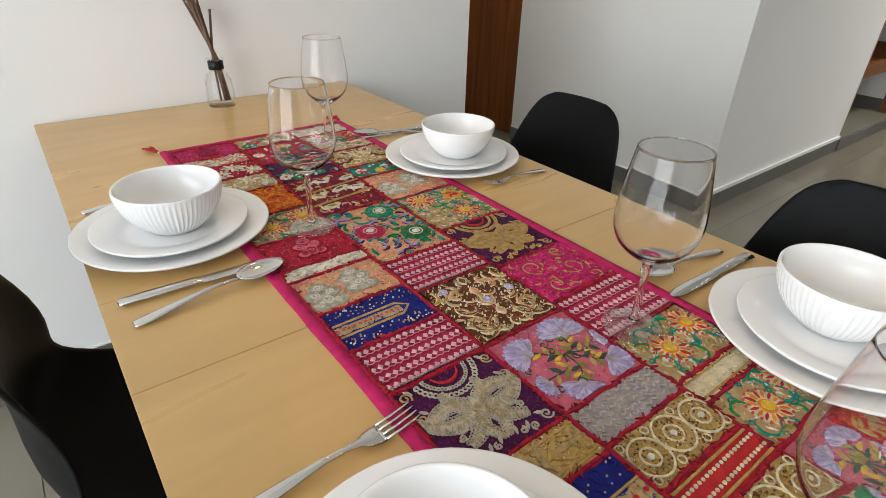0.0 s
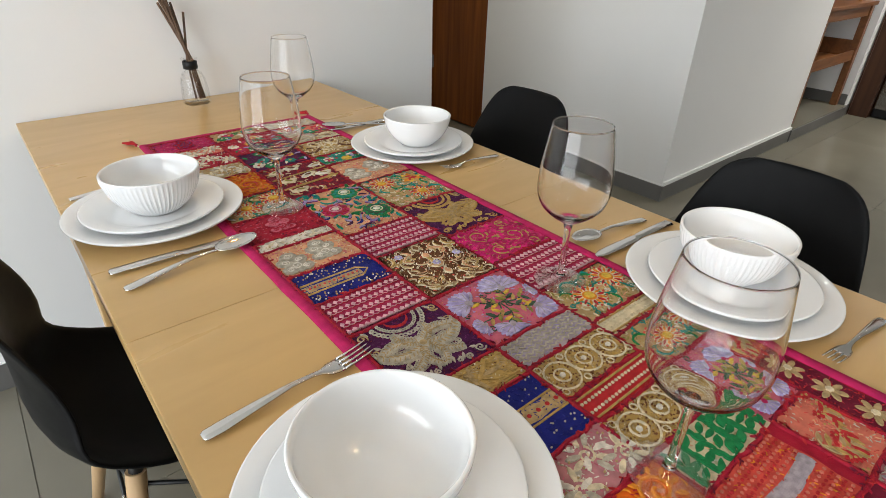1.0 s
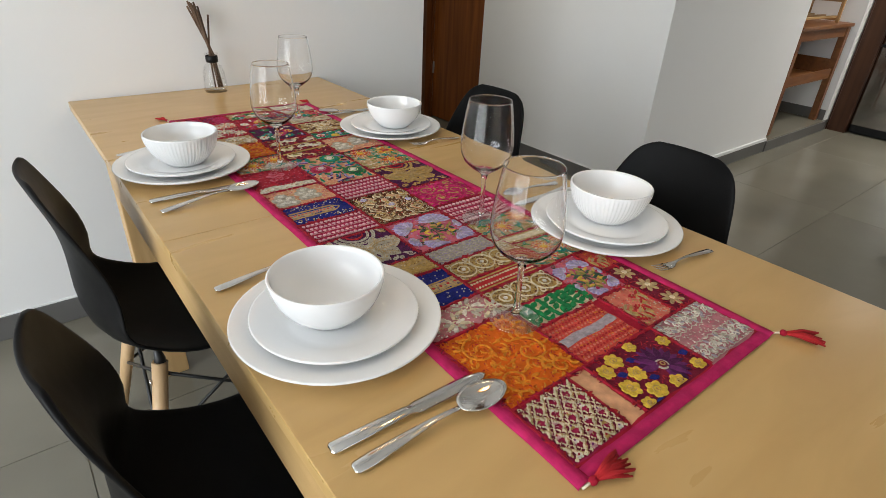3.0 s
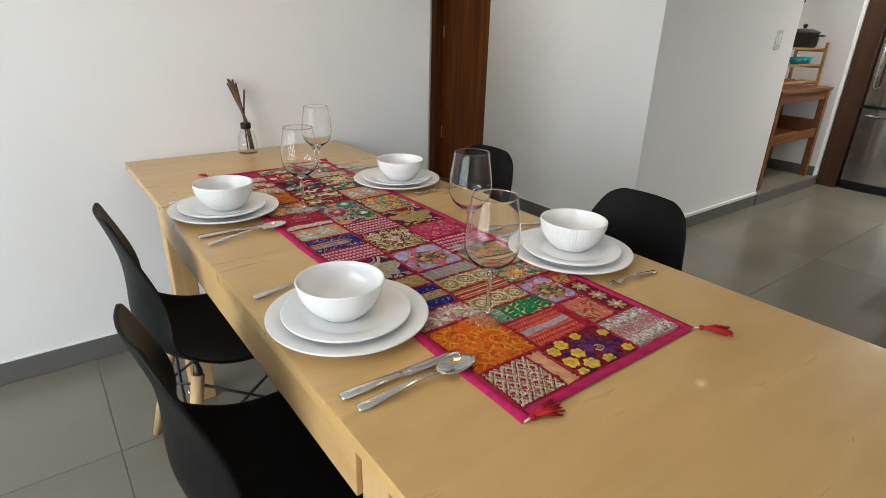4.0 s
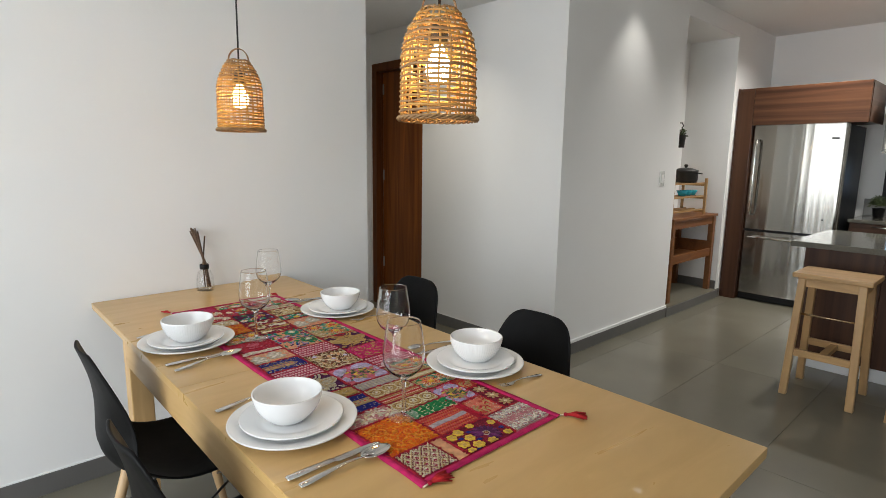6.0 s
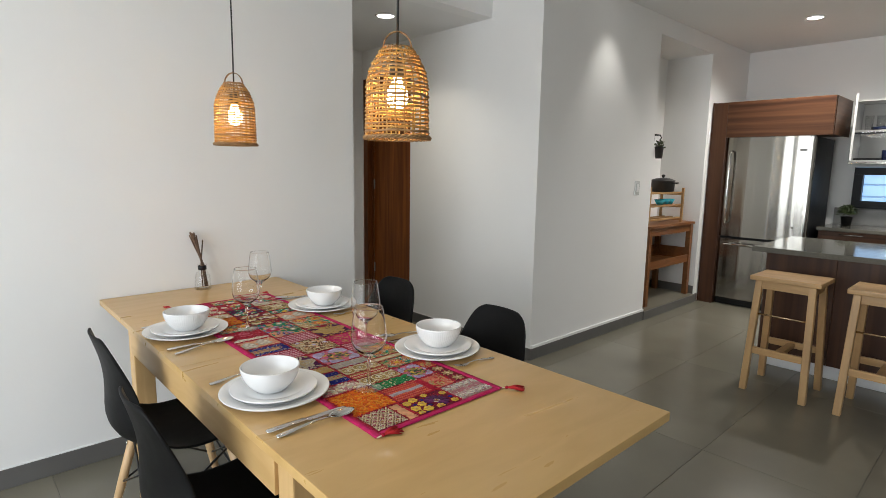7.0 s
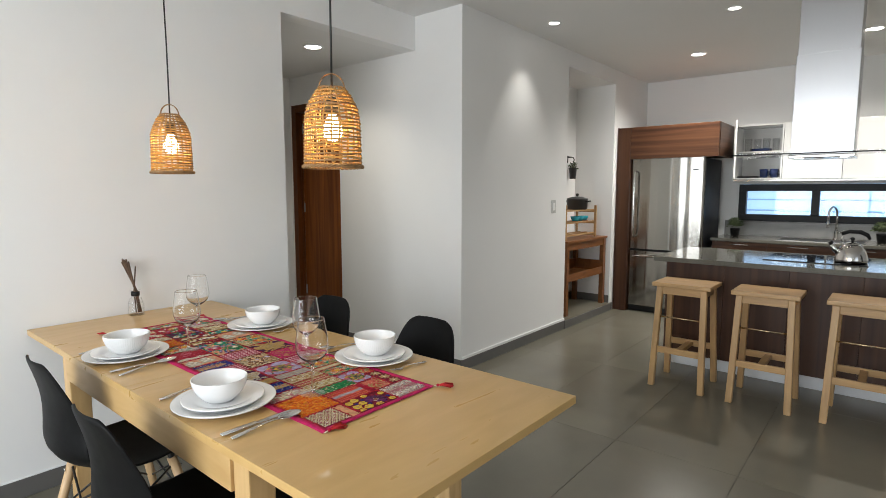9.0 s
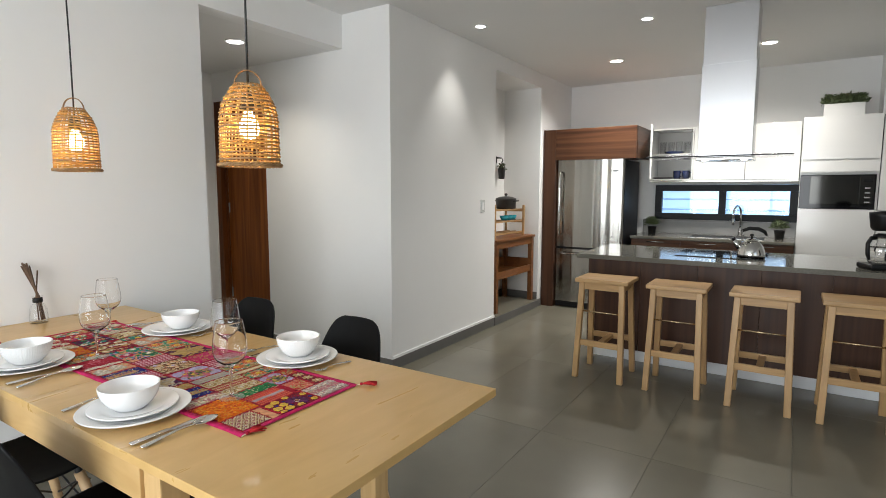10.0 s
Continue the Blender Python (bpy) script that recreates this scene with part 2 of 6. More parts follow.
def lathe(profile, seg=48, bm=None, wave=None):
    """A turned shape round z from (radius, height) pairs."""
    bm = bm or bmesh.new()
    rings = []
    for i, (r, z) in enumerate(profile):
        if r < 1e-6:
            rings.append([bm.verts.new((0, 0, z))])
        else:
            ring = []
            for k in range(seg):
                a = k * math.tau / seg
                q = r + (wave(i, k) if wave else 0)
                ring.append(bm.verts.new((q * math.cos(a), q * math.sin(a), z)))
            rings.append(ring)
    for r0, r1 in zip(rings, rings[1:]):
        for k in range(seg):
            a, b = r0[k % len(r0)], r0[(k + 1) % len(r0)]
            c, d = r1[(k + 1) % len(r1)], r1[k % len(r1)]
            vs = []
            for v in (a, b, c, d):
                if v not in vs:
                    vs.append(v)
            if len(vs) > 2:
                bm.faces.new(vs).smooth = True
    return bm


def mesh_of(name, bm, mats):
    bmesh.ops.recalc_face_normals(bm, faces=bm.faces)
    me = bpy.data.meshes.new(name)
    bm.to_mesh(me)
    bm.free()
    for m in mats if isinstance(mats, (list, tuple)) else [mats]:
        me.materials.append(m)
    return me


def part(name, bm, mat, parent, label=""):
    """Links a bmesh as one mesh object under a thing or part, in that parent's own coordinates."""
    ob = new(name, mesh_of(name, bm, mat))
    ob.parent = parent
    return tagged(ob, label)


def thing(name, label, category, group="", at=(0, 0, 0), rz=0.0):
    ob = new(name)
    ob.empty_display_size = 0.05
    ob.matrix_basis = pose(*at, 0, 0, rz)
    return tagged(ob, label, category, group)


def solid(name, bm, mat, label, category, group="", kind="", m=None):
    ob = new(name, mesh_of(name, bm, mat))
    if m is not None:
        ob.matrix_basis = m
    return tagged(ob, label, category, group, kind)


def structure(name, bm, mat, label, category):
    return solid(name, bm, mat, label, category, kind="structure")


def moved(bm, m):
    bmesh.ops.transform(bm, matrix=m, verts=bm.verts)
    return bm


# ---- structure ----
T = 0.12


def walls(name, boxes, label, mat=None):
    bm = bmesh.new()
    for lo, hi in boxes:
        box(bm, lo, hi)
    return structure(name, bm, mat or M_WALL, label, "wall")


floor = structure("floor", boxed((WEST - T, SOUTH - T, -0.15), (BACK + T, 1.8, -0.003)), M_GROUT, "dark grout bed under grey porcelain floor tiles", "floor")
LEFT_END = 1.345
walls("wall_north", [((WEST - T, 0, 0), (LEFT_END, T, CEIL)), ((LEFT_END, 0, SOFFIT), (BOX_X, T, CEIL))], "white painted wall behind the dining table")
walls("wall_corridor_west", [((LEFT_END - T, T, 0), (LEFT_END, 1.64, SOFFIT + 0.05))], "white painted corridor wall")
walls("wall_corridor_end", [((LEFT_END - T, 1.64, 0), (BOX_X + 0.3, 1.76, SOFFIT + 0.05))], "white painted wall at the corridor's end")
D0, D1, DH = 0.915, 1.60, 2.16
walls("wall_box_west", [((BOX_X, BOX_Y, 0), (BOX_X + 0.15, D0, CEIL)), ((BOX_X, D0, DH), (BOX_X + 0.15, D1, CEIL)), ((BOX_X, D1, 0), (BOX_X + 0.15, 1.64, CEIL))], "white painted side of the boxed-out wall")
N0, N1, NH = 4.165, 5.262, 2.515
walls("wall_box_south", [((BOX_X + 0.15, BOX_Y, 0), (N0, BOX_Y + 0.15, CEIL)), ((N0, BOX_Y, NH), (N1, BOX_Y + 0.15, CEIL)), ((N1, BOX_Y, 0), (BACK, BOX_Y + 0.15, CEIL))], "white painted wall with a tall niche in it")
walls("wall_niche", [((N0 - T, BOX_Y + 0.15, 0), (N0, 0.0, NH + 0.05)), ((N1, BOX_Y + 0.15, 0), (N1 + T, 0.0, NH + 0.05)), ((N0 - T, 0.0, 0), (N1 + T, T, NH + 0.05)), ((N0, BOX_Y + 0.15, NH), (N1, 0.0, NH + 0.05))], "white painted inside of the niche")
structure("niche_step", boxed((N0, BOX_Y - 0.008, -0.01), (N1, -0.001, STEP), 0.003), M_TILE, "raised grey tiled floor of the niche", "step")
WY0, WY1, WZ0, WZ1 = -1.53, -2.965, 1.022, 1.428
walls("wall_east", [((BACK, SOUTH - T, 0), (BACK + T, BOX_Y, WZ0)), ((BACK, SOUTH - T, WZ1), (BACK + T, BOX_Y, CEIL)), ((BACK, WY0, WZ0), (BACK + T, BOX_Y, WZ1)), ((BACK, SOUTH - T, WZ0), (BACK + T, WY1, WZ1))], "white painted kitchen wall with a low wide window")
walls("wall_pier", [((5.9, -4.4, 0), (BACK, -3.57, CEIL))], "white painted pier beside the tall cabinet")
# two large glazed openings behind the camera, the south one added for the fill lamp
walls("wall_west", [((WEST - T, SOUTH - T, 0), (WEST, -3.4, CEIL)), ((WEST - T, -0.5, 0), (WEST, 0, CEIL)), ((WEST - T, -3.4, 2.35), (WEST, -0.5, CEIL)), ((WEST - T, -3.4, 0), (WEST, -0.5, 0.25))], "unseen white painted wall with a wide window")
walls("wall_south", [((WEST, SOUTH - T, 0), (-1.8, SOUTH, CEIL)), ((1.4, SOUTH - T, 0), (BACK, SOUTH, CEIL)), ((-1.8, SOUTH - T, 2.35), (1.4, SOUTH, CEIL)), ((-1.8, SOUTH - T, 0), (1.4, SOUTH, 0.25))], "unseen white painted wall with a wide window")
structure("ceiling", boxed((WEST - T, SOUTH - T, CEIL), (BACK + T, T, CEIL + 0.15)), M_CEIL, "flat white painted ceiling with recessed lights", "ceiling")
structure("ceiling_corridor", boxed((LEFT_END, T, SOFFIT), (BOX_X, 1.64, SOFFIT + 0.06)), M_CEIL, "lowered white ceiling of the corridor", "ceiling")


def baseboard(name, lo, hi):
    structure(name, boxed(lo, hi, 0.0015, 1), M_BASE, "dark grey tile baseboard along the wall", "baseboard")


B = 0.009
baseboard("baseboard_north", (WEST, -B, 0), (LEFT_END, -0.0005, STEP))
baseboard("baseboard_box_west", (BOX_X - B, BOX_Y - B, 0), (BOX_X - 0.0005, D0, STEP))
baseboard("baseboard_box_south", (BOX_X, BOX_Y - B, 0), (N0 - 0.001, BOX_Y - 0.0005, STEP))
baseboard("baseboard_niche_east", (N1 - B, BOX_Y + 0.005, STEP + 0.001), (N1 - 0.0005, -0.002, STEP + 0.085))
baseboard("baseboard_niche_north", (N0, -B, STEP + 0.001), (N1 - B - 0.001, -0.0005, STEP + 0.085))
baseboard("baseboard_niche_front", (N0, BOX_Y - 0.017, 0), (N1, BOX_Y - 0.0085, STEP - 0.004))
baseboard("baseboard_kitchen", (N1 + 0.001, BOX_Y - B, 0), (5.33, BOX_Y - 0.0005, STEP))
baseboard("baseboard_corridor_west", (LEFT_END + 0.0005, 0.0, 0), (LEFT_END + B, 1.63, STEP))
for nm, lo, hi in [("trim_north", (WEST, -0.006, STEP), (LEFT_END, -0.0005, STEP + 0.006)), ("trim_box_west", (BOX_X - 0.006, BOX_Y - 0.006, STEP), (BOX_X - 0.0005, D0, STEP + 0.008)), ("trim_box_south", (BOX_X, BOX_Y - 0.012, STEP + 0.0005), (N0, BOX_Y - 0.0005, STEP + 0.022))]:
    structure(nm, boxed(lo, hi, 0.001, 1), M_EDGE, "white edge strip above the baseboard", "trim")

# the door in the corridor
door = thing("door_1", "closed dark mahogany door in a matching frame", "door")
door["kind"] = "structure"
part("door_slab", boxed((BOX_X + 0.05, D0 + 0.03, 0.012), (BOX_X + 0.09, D1 - 0.075, DH - 0.075), 0.003), M_DOOR, door)
part("frame_jamb", boxed((BOX_X - 0.015, D1 - 0.07, 0), (BOX_X + 0.14, D1 - 0.001, DH - 0.001), 0.004), M_DOORF, door)
part("frame_jamb", boxed((BOX_X + 0.03, D0 + 0.001, 0), (BOX_X + 0.14, D0 + 0.028, DH - 0.07), 0.004), M_DOORF, door)
part("frame_head", boxed((BOX_X - 0.015, D0 + 0.001, DH - 0.07), (BOX_X + 0.14, D1 - 0.0715, DH - 0.001), 0.004), M_DOORF, door)
part("door_stop", boxed((BOX_X + 0.03, D1 - 0.085, 0), (BOX_X + 0.049, D1 - 0.071, DH - 0.075), 0.003), M_DOORF, door)
# the bright glint along the hinge gap, put in as a grey strip
part("door_edge_highlight", boxed((BOX_X + 0.046, D1 - 0.0845, 0.012), (BOX_X + 0.0495, D1 - 0.0765, DH - 0.078), 0.001, 1), M_GREY, door, "thin grey strip standing in for the highlight at the hinge gap")
for hz in (0.35, 1.15, 1.9):
    part("hinge", boxed((BOX_X + 0.041, D1 - 0.1, hz), (BOX_X + 0.0495, D1 - 0.086, hz + 0.09), 0.002), M_GREY, door, "grey metal hinge")
structure("void_behind_door", boxed((BOX_X + 0.2, D0 - 0.3, 0), (BOX_X + 0.24, 1.75, SOFFIT)), M_WALL, "plain wall behind the door", "wall")

# the kitchen window
win = thing("window_1", "low black aluminium sliding window with bright louvres outside", "window")
win["kind"] = "structure"
wm = (WY0 + WY1) / 2
fw = 0.075
for nm, lo, hi in [("frame_top", (BACK - 0.03, WY1 + 0.002, WZ1 - fw), (BACK + 0.05, WY0 - 0.002, WZ1 - 0.002)), ("frame_bottom", (BACK - 0.03, WY1 + 0.002, WZ0 + 0.002), (BACK + 0.05, WY0 - 0.002, WZ0 + fw)),
                   ("frame_side", (BACK - 0.03, WY0 - fw, WZ0 + fw), (BACK + 0.05, WY0 - 0.002, WZ1 - fw)), ("frame_side", (BACK - 0.03, WY1 + 0.002, WZ0 + fw), (BACK + 0.05, WY1 + fw, WZ1 - fw)),
                   ("mullion", (BACK - 0.025, wm - 0.035, WZ0 + fw), (BACK + 0.045, wm + 0.035, WZ1 - fw))]:
    part(nm, boxed(lo, hi, 0.003), M_FRAME, win)
for y0, y1 in ((wm + 0.035, WY0 - fw), (WY1 + fw, wm - 0.035)):
    p = part("pane", boxed((BACK + 0.012, y0, WZ0 + fw), (BACK + 0.018, y1, WZ1 - fw)), M_PANE, win)
    p.visible_shadow = False
back = structure("backdrop_louvres", boxed((BACK + 0.40, WY1 - 1.0, 0.2), (BACK + 0.42, WY0 + 1.0, 2.4)), M_LEAFOUT, "bright daylit louvres outside the window", "backdrop")
for i in range(9):
    structure("louvre_edge", boxed((BACK + 0.38, WY1 - 0.9, 0.62 + i * 0.125), (BACK + 0.399, WY0 + 0.9, 0.640 + i * 0.125)), M_SLAT, "shaded edge of an outside louvre", "louvre")
# unseen windows behind the camera; the south one is added
for nm, lo, hi, along in (("window_2", (WEST - 0.08, -3.4, 0.25), (WEST - 0.03, -0.5, 2.35), 1), ("window_3", (-1.8, SOUTH - 0.08, 0.25), (1.4, SOUTH - 0.03, 2.35), 0)):
    w = thing(nm, "unseen wide black framed window with clear panes", "window")
    w["kind"] = "structure"
    a0, a1 = lo[along], hi[along]
    for k in range(4):
        c = a0 + (a1 - a0) * k / 3
        l, h = list(lo), list(hi)
        l[along], h[along] = max(a0, c - 0.03), min(a1, c + 0.03)
        part("mullion", boxed(l, h, 0.004), M_FRAME, w)
    for z0, z1 in ((0.25, 0.31), (2.29, 2.35)):
        l, h = list(lo), list(hi)
        l[2], h[2], l[along], h[along] = z0, z1, a0 + 0.031, a1 - 0.031
        l[1 - along], h[1 - along] = lo[1 - along] + 0.004, hi[1 - along] - 0.004
        part("rail", boxed(l, h, 0.004), M_FRAME, w)

# recessed lights
for i, (sx, sy, sz) in enumerate(SPOTS):
    r = 0.062 if i in (2, 3, 4) else 0.042
    d = thing("downlight", "round white recessed ceiling downlight, switched on", "ceiling light", "recessed downlights", (sx, sy, sz))
    part("trim_ring", lathe([(r, 0.0), (r + 0.014, -0.001), (r + 0.012, -0.006), (r, -0.007), (r - 0.004, -0.002)], 32), M_SWITCH, d)
    part("diffuser", lathe([(0, -0.004), (r - 0.003, -0.004), (r - 0.003, -0.001), (0, -0.001)], 32), M_LED, d, "glowing diffuser")

sw = thing("light_switch", "white plastic rocker light switch on the wall", "switch", at=(3.905, BOX_Y, 1.21))
part("plate", boxed((-0.037, -0.009, -0.06), (0.037, -0.0005, 0.06), 0.004), M_LACQ, sw)
part("rocker", boxed((-0.014, -0.014, -0.035), (0.014, -0.0095, 0.035), 0.002), M_SWITCH, sw)

# ---- dining table ----
TW, TL, TZ = 0.837, 2.204, 0.75
table = thing("dining_table", "light birch extending dining table with its end leaves pulled out", "table", at=(0, 0, 0))
SEAM = -1.09
for nm, y0, y1 in (("tabletop_leaf", -0.004, SEAM + 0.0003), ("tabletop_leaf", SEAM - 0.0003, -TL)):
    part(nm, boxed((0, y1, TZ - 0.024), (TW, y0, TZ), 0.0012), M_BIRCH, table)
LY0, LY1 = -0.44, -1.775
part("apron_side", boxed((0.006, LY1 + 0.06, TZ - 0.115), (0.026, LY0 - 0.06, TZ - 0.0245), 0.002), M_BIRCH2, table)
part("apron_side", boxed((TW - 0.038, LY1 + 0.06, TZ - 0.115), (TW - 0.018, LY0 - 0.06, TZ - 0.0245), 0.002), M_BIRCH2, table)
for y in (LY0 - 0.035, LY1 + 0.015):
    part("apron_end", boxed((0.09, y, TZ - 0.115), (TW - 0.09, y + 0.02, TZ - 0.0245), 0.002), M_BIRCH2, table)
for x in (0.014, TW - 0.014 - 0.07):
    for y in (LY0 - 0.06, LY1 - 0.01):
        part("leg", boxed((x, y, 0), (x + 0.07, y + 0.07, TZ - 0.0245), 0.004), M_LEGWOOD, table)
for x in (0.12, TW - 0.15):
    part("slide_rail", boxed((x, -TL + 0.06, TZ - 0.055), (x + 0.03, LY1 - 0.02, TZ - 0.0245), 0.002), M_BIRCH2, table)
    part("slide_rail", boxed((x, LY0 + 0.02, TZ - 0.055), (x + 0.03, -0.06, TZ - 0.0245), 0.002), M_BIRCH2, table)
part("latch_block", boxed((TW - 0.07, -TL + 0.05, TZ - 0.036), (TW - 0.03, -TL + 0.09, TZ - 0.0245), 0.003), M_BIRCH2, table)


# ---- chairs ----
def shell_chair():
    c = thing("dining_chair", "black moulded plastic shell chair on tapered beech dowel legs", "chair", "chairs round the table")
    prof = [(0.235, 0.420, 0.180, 0), (0.227, 0.435, 0.202, 0), (0.19, 0.446, 0.217, 0), (0.11, 0.440, 0.228, 0), (0.03, 0.430, 0.234, 0), (-0.04, 0.425, 0.236, 0.05), (-0.10, 0.431, 0.236, 0.2), (-0.152, 0.449, 0.231, 0.42),
            (-0.195, 0.480, 0.225, 0.65), (-0.216, 0.524, 0.215, 0.85), (-0.225, 0.580, 0.204, 1), (-0.232, 0.640, 0.191, 1), (-0.240, 0.700, 0.175, 1), (-0.252, 0.752, 0.158, 1), (-0.261, 0.788, 0.138, 1), (-0.266, 0.808, 0.113, 1), (-0.270, 0.819, 0.080, 1)]
    bm = bmesh.new()
    N = 18
    grid = []
    for x, z, w, f in prof:
        row = []
        for i in range(N + 1):
            u = i / N * 2 - 1
            lift = (0.0125 * (1 - f) + 0.105 * f * (1 - f)) * abs(u) ** 2.5
            fwd = float(np.interp(z, (0.45, 0.50, 0.57, 0.64, 0.72, 0.80), (0.085, 0.062, 0.060, 0.046, 0.022, 0.014))) * abs(u) ** 2.2 * f
            back = float(np.interp(z, (0.44, 0.52, 0.62, 0.72, 0.82), (-0.036, -0.022, 0.0, 0.006, 0.0))) * min(1.0, 1.5 * f)
            half = w * (0.92 * (1 - f) + 0.945 * f)
            row.append(bm.verts.new((x + fwd + back, half * u, z + lift)))
        grid.append(row)
    for a, b in zip(grid, grid[1:]):
        for i in range(N):
            bm.faces.new((a[i], a[i + 1], b[i + 1], b[i])).smooth = True
    sh = part("shell", bm, M_BLACK, c)
    so = sh.modifiers.new("thick", "SOLIDIFY")
    so.thickness, so.offset = 0.008, 0
    ss = sh.modifiers.new("round", "SUBSURF")
    ss.levels = ss.render_levels = 1
    for sx in (1, -1):
        for sy in (1, -1):
            a, b = Vector((0.115 * sx - 0.02, 0.135 * sy, 0.395)), Vector((0.205 * sx - 0.02, 0.215 * sy, 0))
            leg = part("leg", tube([a, a.lerp(b, 0.5), b], [0.0165, 0.0155, 0.0115], 12), M_DOWEL, c, "tapered beech dowel leg")
            part("bracket", tube([a + Vector((0, 0, 0.036)), a.lerp(b, -0.02), a.lerp(b, 0.06)], [0.006, 0.012, 0.011], 10), M_WIRE, leg, "black metal bracket")
            q = a.lerp(b, 0.1)
            part("bolt", moved(lathe([(0, 0.004), (0.006, 0.003), (0.0065, 0), (0, 0)], 10), Matrix.Translation(q + Vector((0.018 * sx, 0, 0))) @ pose(0, 0, 0, 0, 90 * sx, 0)), M_CHROME, leg, "steel bolt")

    def on_leg(sx, sy, f):
        return Vector((0.115 * sx - 0.02, 0.135 * sy, 0.395)).lerp(Vector((0.205 * sx - 0.02, 0.215 * sy, 0)), f)
    for (s0, s1) in (((1, 1), (1, -1)), ((-1, 1), (-1, -1)), ((1, 1), (-1, 1)), ((1, -1), (-1, -1))):
        part("wire_brace", tube([on_leg(*s0, 0.06), on_leg(*s1, 0.5)], 0.0042, 6), M_WIRE, c)
        part("wire_brace", tube([on_leg(*s1, 0.06), on_leg(*s0, 0.5)], 0.0042, 6), M_WIRE, c)
    return c


chair = shell_chair()
chair.matrix_basis = pose(0.100, -0.799, 0, 0, 0, 0)
copy_thing(chair, pose(0.063, -1.392, 0, 0, 0, 1.3))
copy_thing(chair, pose(0.871, -0.722, 0, 0, 0, 181.4))
copy_thing(chair, pose(0.834, -1.4075, 0, 0, 0, 179.2))


# ---- crockery ----
def plate(name, R, label, h):
    prof = [(0, 0.003), (R * 0.52, 0.003), (R * 0.56, 0.0), (R * 0.60, 0.001), (R * 0.70, 0.006), (R * 0.985, h - 0.003), (R, h - 0.0005), (R * 0.995, h + 0.0015), (R * 0.98, h + 0.0015), (R * 0.70, 0.0105), (R * 0.62, 0.006), (R * 0.55, 0.0055), (0, 0.0055)]
    return solid(name, lathe(prof, 72), M_PORC, label, "plate")


def bowl_mesh(fluted):
    R, H, seg = 0.076, 0.069, 192
    outer = [(0, 0.002), (0.034, 0.002), (0.036, 0.0), (0.040, 0.001), (0.046, 0.007), (0.056, 0.017), (0.0645, 0.029), (0.0705, 0.042), (0.0738, 0.054), (0.0752, 0.060), (0.0758, 0.066), (R, H - 0.001), (R - 0.001, H)]
    inner = [(R - 0.003, H), (R - 0.0045, H - 0.002), (0.0705, 0.058), (0.067, 0.043), (0.060, 0.030), (0.050, 0.018), (0.036, 0.009), (0.018, 0.006), (0, 0.0055)]

    def wave(i, k):
        flute = (0.00075 if fluted else 0.0) * (1 if i in (5, 6, 7, 8, 9) else 0.5 if i in (4, 10) else 0.0)
        return flute * (1 if (k % 3) else -1.4)
    return lathe(outer + inner, seg, wave=wave)


dinner = plate("dinner_plate", 0.141, "large white porcelain dinner plate on the table", 0.020)
side = plate("salad_plate", 0.112, "smaller white porcelain plate stacked on a dinner plate", 0.016)
bowl = solid("bowl", bowl_mesh(True), M_PORC, "white porcelain bowl with fluted outside, empty", "bowl")
plain_bowl = solid("bowl", moved(bowl_mesh(False), Matrix.Diagonal((1, 1, 0.945, 1))), M_PORC, "smooth white porcelain bowl, empty", "bowl")
SETS = [(0.132, -1.462, 0), (0.130, -0.758, 40), (0.689, -0.744, 90), (0.692, -1.482, 200)]
BOWL_SHIFT = [(-0.009, 0.008), (0.003, -0.002), (0.008, -0.007), (0.015, 0.011)]
for ob, g, z, shift, spots in ((dinner, "dinner plates", TZ, [(0, 0)] * 4, (0, 1, 2, 3)), (side, "salad plates", TZ + 0.0115, [(-0.003, 0.0), (-0.003, -0.002), (-0.002, -0.006), (0.0, -0.002)], (0, 1, 2, 3)),
                               (bowl, "bowls", TZ + 0.0175, BOWL_SHIFT, (1, 3)), (plain_bowl, "bowls", TZ + 0.0175, BOWL_SHIFT, (0, 2))):
    tagged(ob, group=g)
    for i in spots:
        x, y, a = SETS[i]
        m = pose(x + shift[i][0], y + shift[i][1], z, 0, 0, a)
        if i == spots[0]:
            ob.matrix_basis = m
        else:
            copy_thing(ob, m)


def wine_glass():
    g = thing("wine_glass", "clear empty stemmed wine glass on the runner", "wine glass", "wine glasses")
    foot = [(0, 0.0), (0.0365, 0.0), (0.037, 0.0010), (0.032, 0.0022), (0.015, 0.0050), (0.0068, 0.0100), (0, 0.0100)]
    stem = [(0, 0.0101), (0.0066, 0.0101), (0.0046, 0.0190), (0.0040, 0.048), (0.0045, 0.080), (0.0065, 0.0905), (0, 0.0905)]
    out = [(0, 0.0906), (0.0066, 0.0906), (0.014, 0.0965), (0.026, 0.1040), (0.0390, 0.1150), (0.0462, 0.1295), (0.0485, 0.1440), (0.0475, 0.1640), (0.0435, 0.1940), (0.0384, 0.2260), (0.0379, 0.2270)]
    inn = [(0.0373, 0.2270), (0.0376, 0.2260), (0.0426, 0.1940), (0.0465, 0.1640), (0.0475, 0.1440), (0.0451, 0.1302), (0.0380, 0.1168), (0.0258, 0.1072), (0.0130, 0.1012), (0, 0.1000)]
    for nm, prof in (("foot", foot), ("stem", stem), ("bowl", out + inn), ("rim", [(0.0372, 0.22705), (0.0374, 0.2278), (0.0376, 0.2281), (0.0379, 0.2278), (0.0381, 0.22705), (0.0372, 0.22705)])):
        piece = part(nm, lathe(prof, 64), M_STEM if nm == "stem" else M_FOOT if nm == "foot" else M_GLASS, g)
        piece.visible_shadow = False
        if nm == "bowl":
            smooth = piece.modifiers.new("smooth", "SUBSURF")
            smooth.levels = smooth.render_levels = 2
    return g


